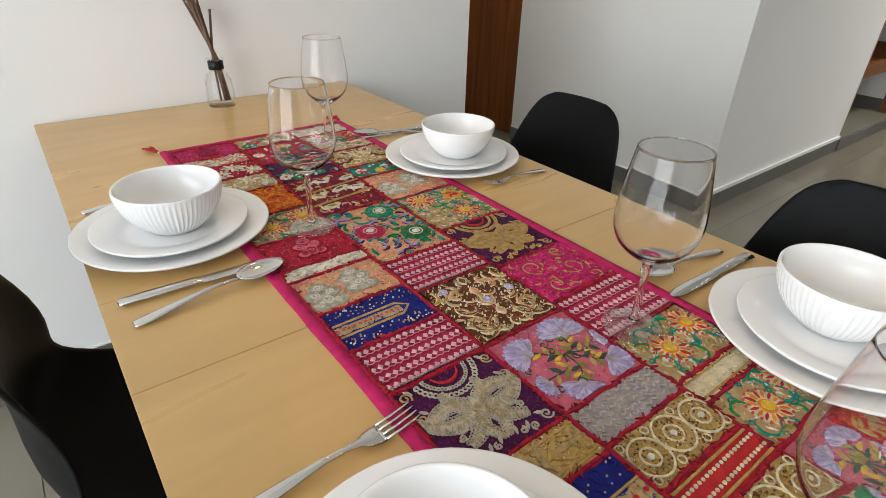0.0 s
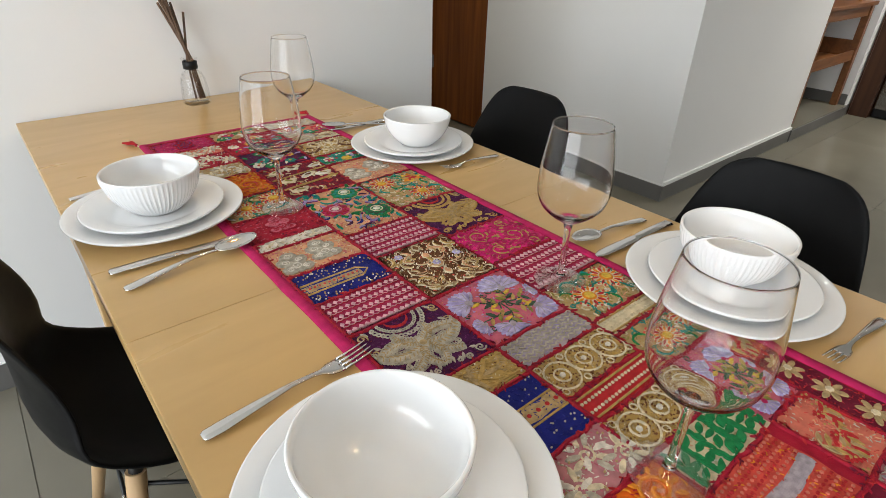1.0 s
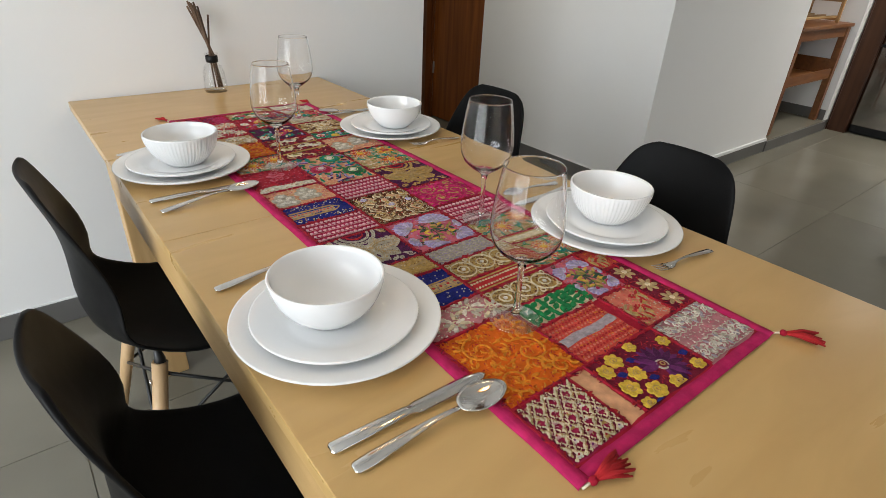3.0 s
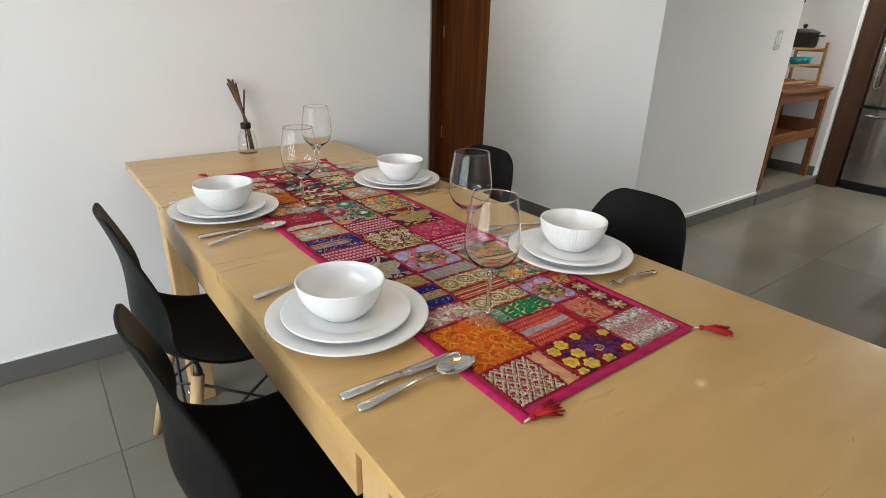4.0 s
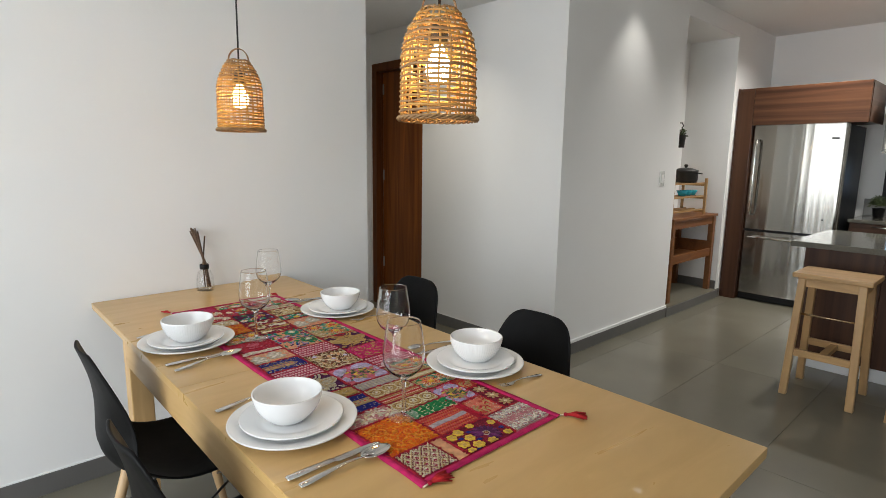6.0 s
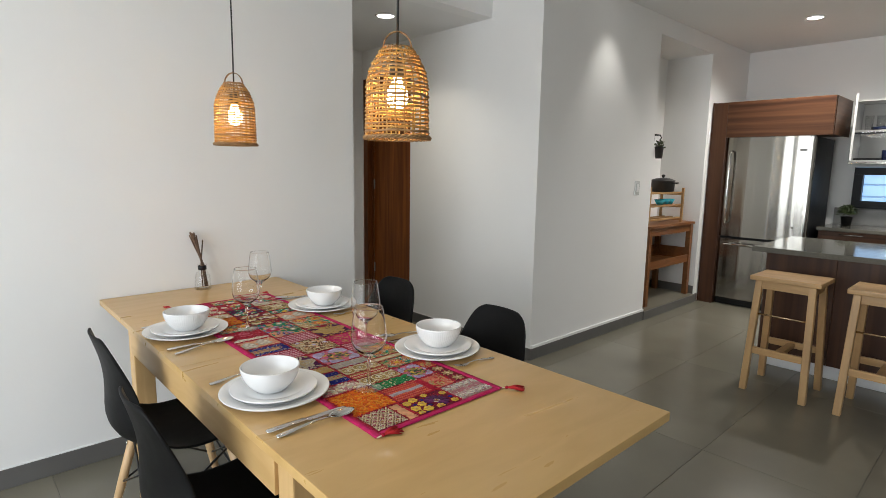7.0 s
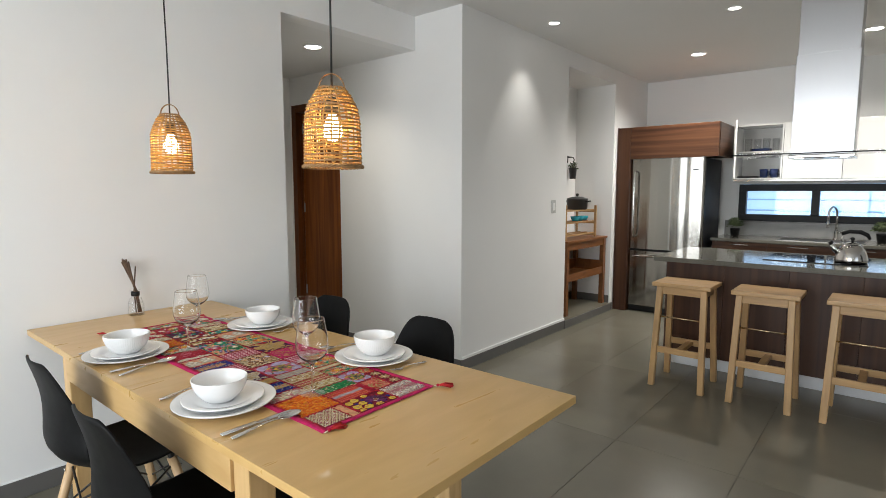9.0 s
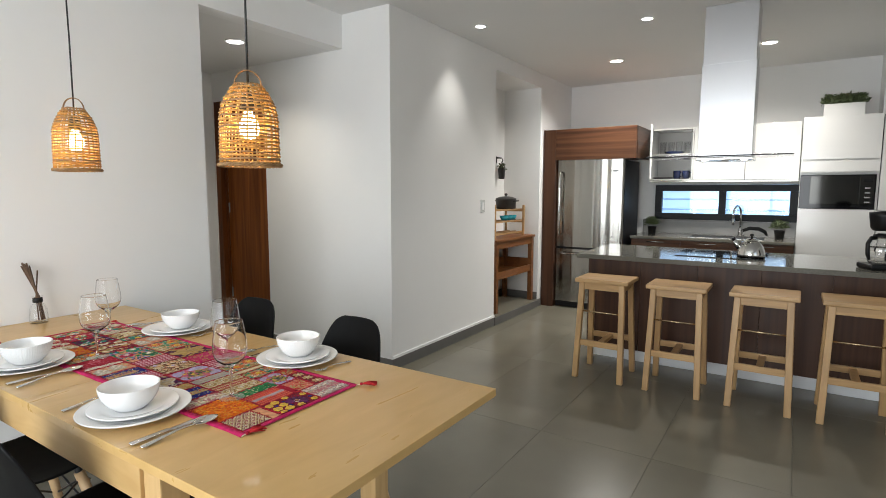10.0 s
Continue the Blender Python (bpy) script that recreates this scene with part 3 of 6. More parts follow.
wg = wine_glass()
GL = [(0.338, -1.597), (0.516, -1.324), (0.309, -0.864), (0.512, -0.530)]
RZ = TZ + 0.0052
wg.matrix_basis = pose(*GL[0], RZ)
for g in GL[1:]:
    copy_thing(wg, pose(*g, RZ))


# ---- cutlery, each along +x with the tip at +x ----
def blade_strip(stations, name, label, category):
    """A flat tapering metal piece: (x, half width, height of its middle, thickness)."""
    bm = bmesh.new()
    rings = []
    for x, w, z, th in stations:
        rings.append([bm.verts.new((x, w * c, z + th * s * 0.5)) for c, s in ((1, 0), (0.7, 0.85), (0, 1), (-0.7, 0.85), (-1, 0), (-0.7, -0.85), (0, -1), (0.7, -0.85))])
    for a, b in zip(rings, rings[1:]):
        for k in range(8):
            bm.faces.new((a[k], a[(k + 1) % 8], b[(k + 1) % 8], b[k])).smooth = True
    bm.faces.new(rings[0][::-1])
    bm.faces.new(rings[-1])
    return bm


HANDLE = [(0.0, 0.005, 0.0022, 0.002), (0.003, 0.0085, 0.0022, 0.0028), (0.02, 0.0095, 0.003, 0.003), (0.06, 0.0072, 0.0065, 0.0032), (0.10, 0.0042, 0.009, 0.0034), (0.125, 0.0034, 0.0075, 0.0034)]


def knife():
    k = blade_strip([(0.0, 0.006, 0.003, 0.003), (0.003, 0.0095, 0.0032, 0.005), (0.05, 0.009, 0.0035, 0.0055), (0.093, 0.0075, 0.0035, 0.0055), (0.098, 0.0068, 0.003, 0.004), (0.105, 0.0095, 0.0022, 0.0022), (0.15, 0.0105, 0.002, 0.002), (0.185, 0.0098, 0.002, 0.0018), (0.200, 0.006, 0.002, 0.0015), (0.205, 0.002, 0.002, 0.001)], "knife", "", "")
    return k


def spoon():
    bm = blade_strip(HANDLE + [(0.138, 0.004, 0.006, 0.003)], "spoon", "", "")
    n, rows = 20, 6
    prev = None
    for side_ in (1, 0):
        rings = []
        for j in range(rows + 1):
            f = j / rows
            rings.append([bm.verts.new((0.167 + 0.034 * f * math.cos(a) * 1.0, 0.0205 * f * math.sin(a) * (1 - 0.12 * math.cos(a)), 0.0018 + 0.0062 * f * f + (0.0009 if side_ else 0))) for a in [math.tau * k / n for k in range(n)]] if j else [bm.verts.new((0.167, 0, 0.0018 + (0.0009 if side_ else 0)))])
        for a, b in zip(rings, rings[1:]):
            for k in range(n):
                vs = [a[k % len(a)], a[(k + 1) % len(a)], b[(k + 1) % n], b[k]] if len(a) > 1 else [a[0], b[k], b[(k + 1) % n]]
                bm.faces.new(vs).smooth = True
        if prev:
            for k in range(n):
                bm.faces.new((prev[k], prev[(k + 1) % n], rings[-1][(k + 1) % n], rings[-1][k])).smooth = True
        prev = rings[-1]
    return bm


def fork():
    bm = blade_strip(HANDLE + [(0.138, 0.005, 0.005, 0.003), (0.147, 0.0105, 0.003, 0.0024), (0.157, 0.0122, 0.0022, 0.002), (0.165, 0.0122, 0.0026, 0.002)], "fork", "", "")
    for i in range(4):
        y = -0.0105 + 0.007 * i
        ring_tube(bm, [(0.163, y, 0.0026), (0.178, y, 0.0036), (0.195, y, 0.0065), (0.204, y * 0.97, 0.009)], [0.0018, 0.0017, 0.0015, 0.0006], 6)
    return bm


CUT = {"knife": (knife, "polished steel table knife lying on the table", "knife"), "spoon": (spoon, "polished steel table spoon lying on the table", "spoon"), "fork": (fork, "polished steel table fork lying on the table", "fork")}
for kind, (make, label, cat) in CUT.items():
    places = {"knife": [((0.020, -1.650), (0.222, -1.658), TZ), ((0.020, -0.915), (0.221, -0.928), TZ), ((0.816, -1.322), (0.614, -1.317), TZ), ((0.80, -0.533), (0.60, -0.525), TZ)],
              "spoon": [((0.028, -1.684), (0.224, -1.688), TZ), ((0.027, -0.972), (0.222, -0.945), TZ), ((0.794, -1.287), (0.622, -1.266), TZ), ((0.755, -0.563), (0.625, -0.502), TZ)],
              "fork": [((0.022, -1.290), (0.221, -1.284), TZ), ((0.021, -0.602), (0.22, -0.602), TZ), ((0.814, -0.897), (0.622, -0.895), TZ), ((0.785, -1.650), (0.606, -1.634), TZ)]}[kind]
    first = None
    for a, b, z in places:
        ang = math.degrees(math.atan2(b[1] - a[1], b[0] - a[0]))
        # the tip rests on the runner, the handle's end on the table
        short = 0.82 if kind == "fork" and a[0] > 0.5 else 0.88 if kind == "spoon" and a[0] > 0.5 else 0.96 if kind == "fork" else 1.0
        m = pose(a[0], a[1], z + 0.0015, 0, -1.1, ang) @ Matrix.Scale(short, 4)
        if first is None:
            first = solid(kind, make(), M_CHROME, label, cat, {"knife": "knives", "spoon": "spoons", "fork": "forks"}[kind], m=m)
        else:
            copy_thing(first, m)

# ---- reed diffuser ----
rd = thing("reed_diffuser", "small clear glass bottle with brown reeds and dark collar", "reed diffuser", at=(0.428, -0.060, TZ))
rd.scale = (1.22, 1.22, 1.2)
bt = part("bottle", lathe([(0, 0.0), (0.0285, 0.0), (0.031, 0.004), (0.031, 0.012), (0.0275, 0.055), (0.022, 0.069), (0.014, 0.076), (0.0135, 0.098), (0.018, 0.100), (0.018, 0.1025), (0.0115, 0.1025), (0.0112, 0.077), (0.02, 0.067), (0.0253, 0.054), (0.0285, 0.012), (0.0275, 0.007), (0, 0.006)], 40), M_WINE, rd, "clear glass bottle")
bt.visible_shadow = False
part("collar", lathe([(0.0141, 0.079), (0.016, 0.080), (0.016, 0.096), (0.0141, 0.097)], 32), M_DARK, rd, "dark collar")
rng = random.Random(5)
for i in range(11):
    ax, ay = (-0.021 + rng.uniform(-0.015, 0.013), rng.uniform(0.0, 0.03)) if i < 10 else (0.011, 0.012)
    top = (ax, min(ay, 0.045), (0.225 if i < 10 else 0.195) + rng.uniform(-0.012, 0.01))
    bot = (-ax * 0.42 + rng.uniform(-0.004, 0.004), -ay * 0.3, 0.0105)
    part("reed", tube([bot, (bot[0] * 0.2 + rng.uniform(-0.003, 0.003), rng.uniform(-0.004, 0.004), 0.1), top], [0.0021, 0.0024, 0.0026], 6), M_REED, rd)


# ---- rattan pendants ----
def pendant(x, y, seed, z0, R, H):
    r = random.Random(seed)
    p = thing("pendant_lamp", "woven rattan pendant lamp with lit bulb on a black cord", "pendant lamp", "rattan pendants over the table", (x, y, z0))

    def rad(f):
        return R * (1 - 0.06 * f) if f < 0.55 else R * (0.967 - 0.52 * ((f - 0.55) / 0.45) ** 2.0)
    ns = 22
    for i in range(ns):
        a = math.tau * i / ns
        pts = [((rad(f) - 0.001) * math.cos(a + 0.02 * math.sin(9 * f + i)), (rad(f) - 0.001) * math.sin(a + 0.02 * math.sin(9 * f + i)), H * f) for f in [k / 10 for k in range(11)]]
        part("stake", tube(pts, 0.0025, 5), M_RATTAN, p)
    nr = 23
    for j in range(nr):
        f = (j + 0.8) / nr
        if f > 1:
            f = 1
        ph, lean = r.uniform(0, 6.28), r.uniform(-0.0016, 0.0016)
        pts = []
        for k in range(44):
            a = math.tau * k / 44
            w = 0.0013 * (1 if (k // 2 + j) % 2 else -1)
            pts.append(((rad(f) + w) * math.cos(a), (rad(f) + w) * math.sin(a), H * f + lean * math.sin(a + ph) + 0.0012 * math.sin(5 * a + ph)))
        part("weaver", tube(pts, 0.0029 + r.uniform(-0.0004, 0.0005), 5, True), M_RATTAND if r.random() < 0.4 else M_RATTAN, p)
    for s in range(3):
        pts = []
        for k in range(72):
            a = math.tau * k / 72
            q = 12 * a + s * math.tau / 3
            pts.append(((rad(0) + 0.003 + 0.0035 * math.cos(q)) * math.cos(a), (rad(0) + 0.003 + 0.0035 * math.cos(q)) * math.sin(a), 0.003 + 0.0038 * math.sin(q)))
        part("braided_rim", tube(pts, 0.0027, 5, True), M_RATTAND, p, "braided darker rim")
    rt = rad(1.0)
    for s in (-1, 1):
        pts = [(rt * math.cos(q) * (1.0 + 0.1 * math.sin(q)), 0.004 * s, H - 0.01 + 0.050 * math.sin(q)) for q in [math.pi * k / 14 for k in range(15)]]
        part("handle", tube([Matrix.Rotation(radians(-38), 3, "Z") @ Vector(q) for q in pts], 0.0018, 6), M_RATTAND, p, "bent rattan handle")
    part("cord", tube([(0, 0, 0.205), (0.002, 0.001, 0.5), (-0.001, 0.001, 0.9), (0, 0, CEIL - z0)], 0.0032, 8), M_WIRE, p, "black fabric cord")
    part("canopy", lathe([(0, CEIL - z0 - 0.03), (0.045, CEIL - z0 - 0.028), (0.05, CEIL - z0 - 0.001), (0, CEIL - z0 - 0.001)], 32), M_WIRE, p, "black ceiling canopy")
    part("socket", lathe([(0, 0.158), (0.019, 0.160), (0.020, 0.196), (0.012, 0.205), (0, 0.206)], 20), M_WIRE, p, "black lamp holder")
    b = part("bulb", lathe([(0, 0.078), (0.014, 0.081), (0.025, 0.092), (0.029, 0.107), (0.026, 0.124), (0.015, 0.145), (0.011, 0.157)], 24), M_BULB, p, "glowing warm bulb")
    b.visible_shadow = False
    lamp("pendant_bulb_light", "POINT", Matrix.Translation((x, y, z0 + 0.108)), 0.8, (1.0, 0.64, 0.27), 0.024)


pendant(0.405, -0.590, 3, 1.430, 0.077, 0.238)
pendant(0.430, -1.600, 8, 1.426, 0.083, 0.233)

# ---- island ----
IZ, IX0, IX1, IY0, IY1 = 0.86, 3.58, 4.50, -1.50, -4.45
isl = thing("kitchen_island", "walnut panelled kitchen island on a white plinth", "kitchen island")
part("carcass", boxed((3.772, IY1 + 0.04, 0.095), (4.42, IY0 - 0.06, IZ - 0.0355)), M_WALV, isl)
n = 7
pw = (IY0 - 0.05 - IY1 - 0.04) / n
for i in range(n):
    y1 = IY0 - 0.05 - i * pw
    part("panel", boxed((3.75, y1 - pw + 0.001, 0.092), (3.771, y1 - 0.001, IZ - 0.036), 0.001, 1), M_WALV, isl)
part("end_panel", boxed((3.752, IY0 - 0.0595, 0.092), (4.42, IY0 - 0.045, IZ - 0.036), 0.001, 1), M_WALV, isl)
part("plinth", boxed((3.775, IY1 + 0.06, 0.0), (4.38, IY0 - 0.08, 0.0905), 0.002), M_KICK, isl, "white plinth")
solid("island_worktop", boxed((IX0, IY1, IZ - 0.035), (IX1, IY0, IZ), 0.003), M_QUARTZ, "glossy grey stone worktop on the island", "worktop")
hob = thing("cooktop", "black glass ceramic cooktop set in the island worktop", "cooktop", at=(0, 0, IZ))
part("glass_top", boxed((3.86, -2.79, 0.0005), (4.36, -2.18, 0.006), 0.002), M_BGLASS, hob)
for cx, cy, r in ((3.98, -2.33, 0.09), (4.23, -2.33, 0.075), (3.98, -2.63, 0.075), (4.23, -2.63, 0.09)):
    part("burner_ring", moved(lathe([(r, 0.0062), (r + 0.002, 0.0066), (r + 0.004, 0.0062)], 40), Matrix.Translation((cx, cy, 0))), M_GREY, hob)

ket = thing("kettle", "polished stainless steel kettle with black handle on the cooktop", "kettle", at=(4.02, -2.685, IZ + 0.0067), rz=105)
ket.scale = (1.03, 1.03, 1.2)
part("body", lathe([(0, 0), (0.088, 0), (0.092, 0.004), (0.092, 0.02), (0.086, 0.045), (0.074, 0.072), (0.058, 0.094), (0.044, 0.104), (0.0, 0.104)], 40), M_CHROME, ket)
part("lid", lathe([(0.043, 0.1045), (0.040, 0.110), (0.022, 0.117), (0, 0.119)], 32), M_CHROME, ket)
part("knob", lathe([(0, 0.118), (0.008, 0.119), (0.007, 0.127), (0.014, 0.134), (0.012, 0.143), (0, 0.147)], 20), M_DARK, ket, "black lid knob")
part("spout", tube([(0.07, 0, 0.055), (0.098, 0, 0.078), (0.118, 0, 0.108)], [0.02, 0.016, 0.012], 14), M_CHROME, ket)
part("spout_cap", tube([(0.113, 0, 0.103), (0.124, 0, 0.118)], [0.0145, 0.013], 12), M_DARK, ket, "black spout cap")
part("handle_post", tube([(0.052, 0, 0.098), (0.058, 0, 0.138), (0.05, 0, 0.165)], 0.005, 8), M_CHROME, ket)
part("handle", tube([(0.062, 0, 0.162), (0.02, 0, 0.178), (-0.04, 0, 0.176), (-0.08, 0, 0.158), (-0.095, 0, 0.135)], [0.010, 0.012, 0.0125, 0.012, 0.008], 12), M_DARK, ket, "black curved handle")

cof = thing("coffee_maker", "black drip coffee maker with a glass carafe on the worktop", "coffee maker", at=(3.83, -3.46, IZ), rz=112)
cof.scale = (1.05, 1.05, 1.30)
part("base", boxed((-0.10, -0.085, 0.0005), (0.13, 0.085, 0.028), 0.012), M_DARK, cof)
part("tower", boxed((-0.10, -0.08, 0.0285), (-0.02, 0.08, 0.235), 0.012), M_DARK, cof)
part("basket", lathe([(0, 0.19), (0.05, 0.19), (0.062, 0.205), (0.072, 0.262), (0.074, 0.28), (0.03, 0.288), (0, 0.288)], 32, ), M_DARK, cof).location = (0.04, 0, 0)
car = part("carafe", lathe([(0, 0.0), (0.058, 0.0), (0.066, 0.012), (0.067, 0.05), (0.058, 0.095), (0.046, 0.115), (0.047, 0.128), (0.0445, 0.128), (0.044, 0.115), (0.056, 0.094), (0.0645, 0.05), (0.0635, 0.012), (0.056, 0.003), (0, 0.003)], 40), M_THIN, cof, "clear glass carafe")
car.location = (0.04, 0, 0.0295)
part("carafe_band", lathe([(0.0675, 0.060), (0.0665, 0.074), (0.0645, 0.078)], 36), M_CHROME, car)
part("carafe_lid", lathe([(0, 0.128), (0.048, 0.1285), (0.046, 0.14), (0.02, 0.146), (0, 0.146)], 28), M_DARK, car)
part("carafe_handle", tube([(0.046, 0, 0.125), (0.085, 0, 0.125), (0.108, 0, 0.10), (0.104, 0, 0.045), (0.09, 0, 0.02)], [0.009, 0.011, 0.012, 0.011, 0.008], 10), M_DARK, car, "black carafe handle").rotation_euler = (0, 0, radians(25))


# ---- bar stools ----
def bar_stool():
    s = thing("bar_stool", "light beech backless bar stool with square splayed legs", "bar stool", "stools at the island")
    zt = 0.727
    part("seat", boxed((-0.156, -0.188, zt - 0.028), (0.156, 0.188, zt), 0.006, 3), M_BEECHH, s)
    legs = {}
    for sx in (-1, 1):
        for sy in (-1, 1):
            bm = bmesh.new()
            a, b = Vector((0.117 * sx, 0.142 * sy, zt - 0.0305)), Vector((0.172 * sx, 0.162 * sy, 0))
            w = 0.019
            vs = [[bm.verts.new(p + Vector((dx * w, dy * w, 0))) for dx, dy in ((-1, -1), (1, -1), (1, 1), (-1, 1))] for p in (a, b)]
            for k in range(4):
                bm.faces.new((vs[0][k], vs[0][(k + 1) % 4], vs[1][(k + 1) % 4], vs[1][k]))
            bm.faces.new(vs[0][::-1])
            bm.faces.new(vs[1])
            bmesh.ops.bevel(bm, geom=bm.edges[:], offset=0.003, segments=1, affect="EDGES")
            part("leg", bm, M_BEECH, s)

    def at_z(sx, sy, z):
        f = (zt - 0.03 - z) / (zt - 0.03)
        return 0.117 * sx + 0.055 * sx * f, 0.142 * sy + 0.02 * sy * f
    for sx in (-1, 1):
        x, y = at_z(sx, 1, zt - 0.06)
        part("seat_rail", boxed((x - 0.01, -y + 0.019, zt - 0.08), (x + 0.01, y - 0.019, zt - 0.031), 0.002), M_BEECHH, s)
        x, y = at_z(sx, 1, 0.26)
        part("stretcher", boxed((x - 0.01, -y + 0.019, 0.238), (x + 0.01, y - 0.019, 0.280), 0.002), M_BEECHH, s)
    for sy in (-1, 1):
        x, y = at_z(1, sy, zt - 0.06)
        part("seat_rail", boxed((-x + 0.019, y - 0.01, zt - 0.08), (x - 0.019, y + 0.01, zt - 0.031), 0.002), M_BEECHH, s)
    x, y = at_z(1, 1, 0.26)
    part("cross_stretcher", boxed((-x + 0.0105, -0.02, 0.245), (x - 0.0105, 0.02, 0.272), 0.002), M_BEECHH, s)
    x, y = at_z(-1, 1, 0.49)
    part("foot_bar", tube([(x, -y, 0.488), (x, y, 0.488)], 0.0055, 10), M_BRASS, s, "thin brass foot bar")
    return s


st = bar_stool()
STOOLS = [(3.335, -1.818, 0), (3.335, -2.312, 0.5), (3.335, -2.817, -0.6), (3.335, -3.300, 0)]
st.matrix_basis = pose(STOOLS[0][0], STOOLS[0][1], 0, 0, 0, STOOLS[0][2])
for x, y, a in STOOLS[1:]:
    copy_thing(st, pose(x, y, 0, 0, 0, a))

# ---- range hood ----
hood = thing("range_hood", "steel island range hood with glass canopy hanging from the ceiling", "range hood")
HX0, HX1, HY0, HY1 = 3.80, 4.10, -2.665, -2.315
part("lower_duct", boxed((HX0, HY0, 1.60), (HX1, HY1, 2.26), 0.003), M_HOOD, hood)
part("upper_duct", boxed((HX0 + 0.006, HY0 + 0.006, 2.2605), (HX1 - 0.006, HY1 - 0.006, CEIL - 0.001), 0.003), M_HOOD, hood)
bm = bmesh.new()
vs = []
for k in range(17):
    u = k / 16
    y = -2.915 + u * 0.945
    z = 1.604 + 0.010 * (1 - (2 * u - 1) ** 2)
    vs.append([bm.verts.new((xx, y, zz)) for xx, zz in ((3.72, z), (4.24, z), (4.24, z + 0.008), (3.72, z + 0.008))])
for a, b in zip(vs, vs[1:]):
    for k in range(4):
        bm.faces.new((a[k], a[(k + 1) % 4], b[(k + 1) % 4], b[k]))
bm.faces.new(vs[0][::-1])
bm.faces.new(vs[-1])
gc = part("glass_canopy", bm, M_SHEET, hood, "clear glass canopy")
gc.visible_shadow = False
part("front_trim", boxed((3.712, -2.915, 1.601), (3.7195, -1.970, 1.609), 0.001, 1), M_FRAME, hood, "dark glass front edge")
part("filter_box", boxed((HX0 - 0.01, HY0 - 0.01, 1.578), (HX1 + 0.01, HY1 + 0.01, 1.5995), 0.004), M_STEEL, hood)
for y in (HY0 + 0.05, HY1 - 0.05):
    part("hood_light", moved(lathe([(0, 1.5765), (0.022, 1.5765), (0.024, 1.5779), (0, 1.5779)], 20), Matrix.Translation((HX0 + 0.03, y, 0))), M_LED, hood, "small round light")

# ---- fridge and its walnut surround ----
FX, FY0, FY1, FZ, FG = 5.40, -1.365, -0.605, 1.705, 0.702
fr = thing("refrigerator", "stainless steel bottom freezer refrigerator with dark sides", "refrigerator")
part("cabinet", boxed((FX + 0.075, FY0 + 0.004, 0.06), (6.12, FY1 - 0.004, FZ - 0.01), 0.006), M_FRAME, fr, "dark grey cabinet sides")


def fridge_door(z0, z1):
    bm = bmesh.new()
    rows = []
    for u in [-1, -0.985, -0.96] + [k / 16 - 0.94 for k in range(1, 30)] + [0.93, 0.96, 0.985, 1]:
        y = (FY0 + FY1) / 2 + u * (FY1 - FY0) / 2
        x = FX + 0.022 * u * u - 0.017 * u + 0.0010 * math.sin(9 * u) + 0.0007 * math.sin(23 * u + 1.0) + (0.010 if abs(u) > 0.99 else 0.002 if abs(u) > 0.97 else 0)
        rows.append([bm.verts.new(p) for p in ((x, y, z0), (FX + 0.074, y, z0), (FX + 0.074, y, z1), (x, y, z1))])
    for a, b in zip(rows, rows[1:]):
        for k in range(3):
            bm.faces.new((a[k], a[k + 1], b[k + 1], b[k]))
    bm.faces.new(rows[0][::-1])
    bm.faces.new(rows[-1])
    front = [[bm.verts.new(q[k].co) for k in (3, 0)] for q in rows]
    for a, b in zip(front, front[1:]):
        bm.faces.new((a[0], a[1], b[1], b[0])).smooth = True
    return bm


d1 = part("fridge_door", fridge_door(FG + 0.012, FZ), M_STEEL, fr, "brushed steel upper door")
d2 = part("freezer_drawer", fridge_door(0.075, FG - 0.012), M_STEEL, fr, "brushed steel freezer drawer")
part("gasket", boxed((FX + 0.04, FY0 + 0.004, FG - 0.0115), (FX + 0.074, FY1 - 0.004, FG + 0.0115)), M_DARK, fr)
part("toe_grille", boxed((FX + 0.03, FY0 + 0.01, 0.004), (FX + 0.074, FY1 - 0.01, 0.073), 0.003), M_DARK, fr)
hy = FY1 - 0.065
part("door_handle", tube([(FX + 0.015, hy, 0.85), (FX - 0.045, hy, 0.86), (FX - 0.058, hy, 0.95), (FX - 0.062, hy, 1.21), (FX - 0.058, hy, 1.47), (FX - 0.045, hy, 1.56), (FX + 0.015, hy, 1.57)], [0.011, 0.013, 0.0135, 0.0135, 0.0135, 0.013, 0.011], 12), M_CHROME, d1, "vertical steel bar handle")
part("drawer_handle", tube([(FX + 0.02, FY1 - 0.06, 0.635), (FX - 0.045, FY1 - 0.075, 0.64), (FX - 0.062, (FY0 + FY1) / 2, 0.64), (FX - 0.045, FY0 + 0.075, 0.64), (FX + 0.02, FY0 + 0.06, 0.635)], 0.013, 12), M_CHROME, d2, "horizontal steel bar handle")
part("emblem", boxed((FX + 0.012, FY0 + 0.06, 1.565), (FX + 0.022, FY0 + 0.115, 1.582), 0.002), M_GREY, d1, "small grey emblem plate")
part("emblem", boxed((FX + 0.014, FY0 + 0.105, 0.84), (FX + 0.024, FY0 + 0.12, 0.855), 0.002), M_DARK, d1, "small dark badge")

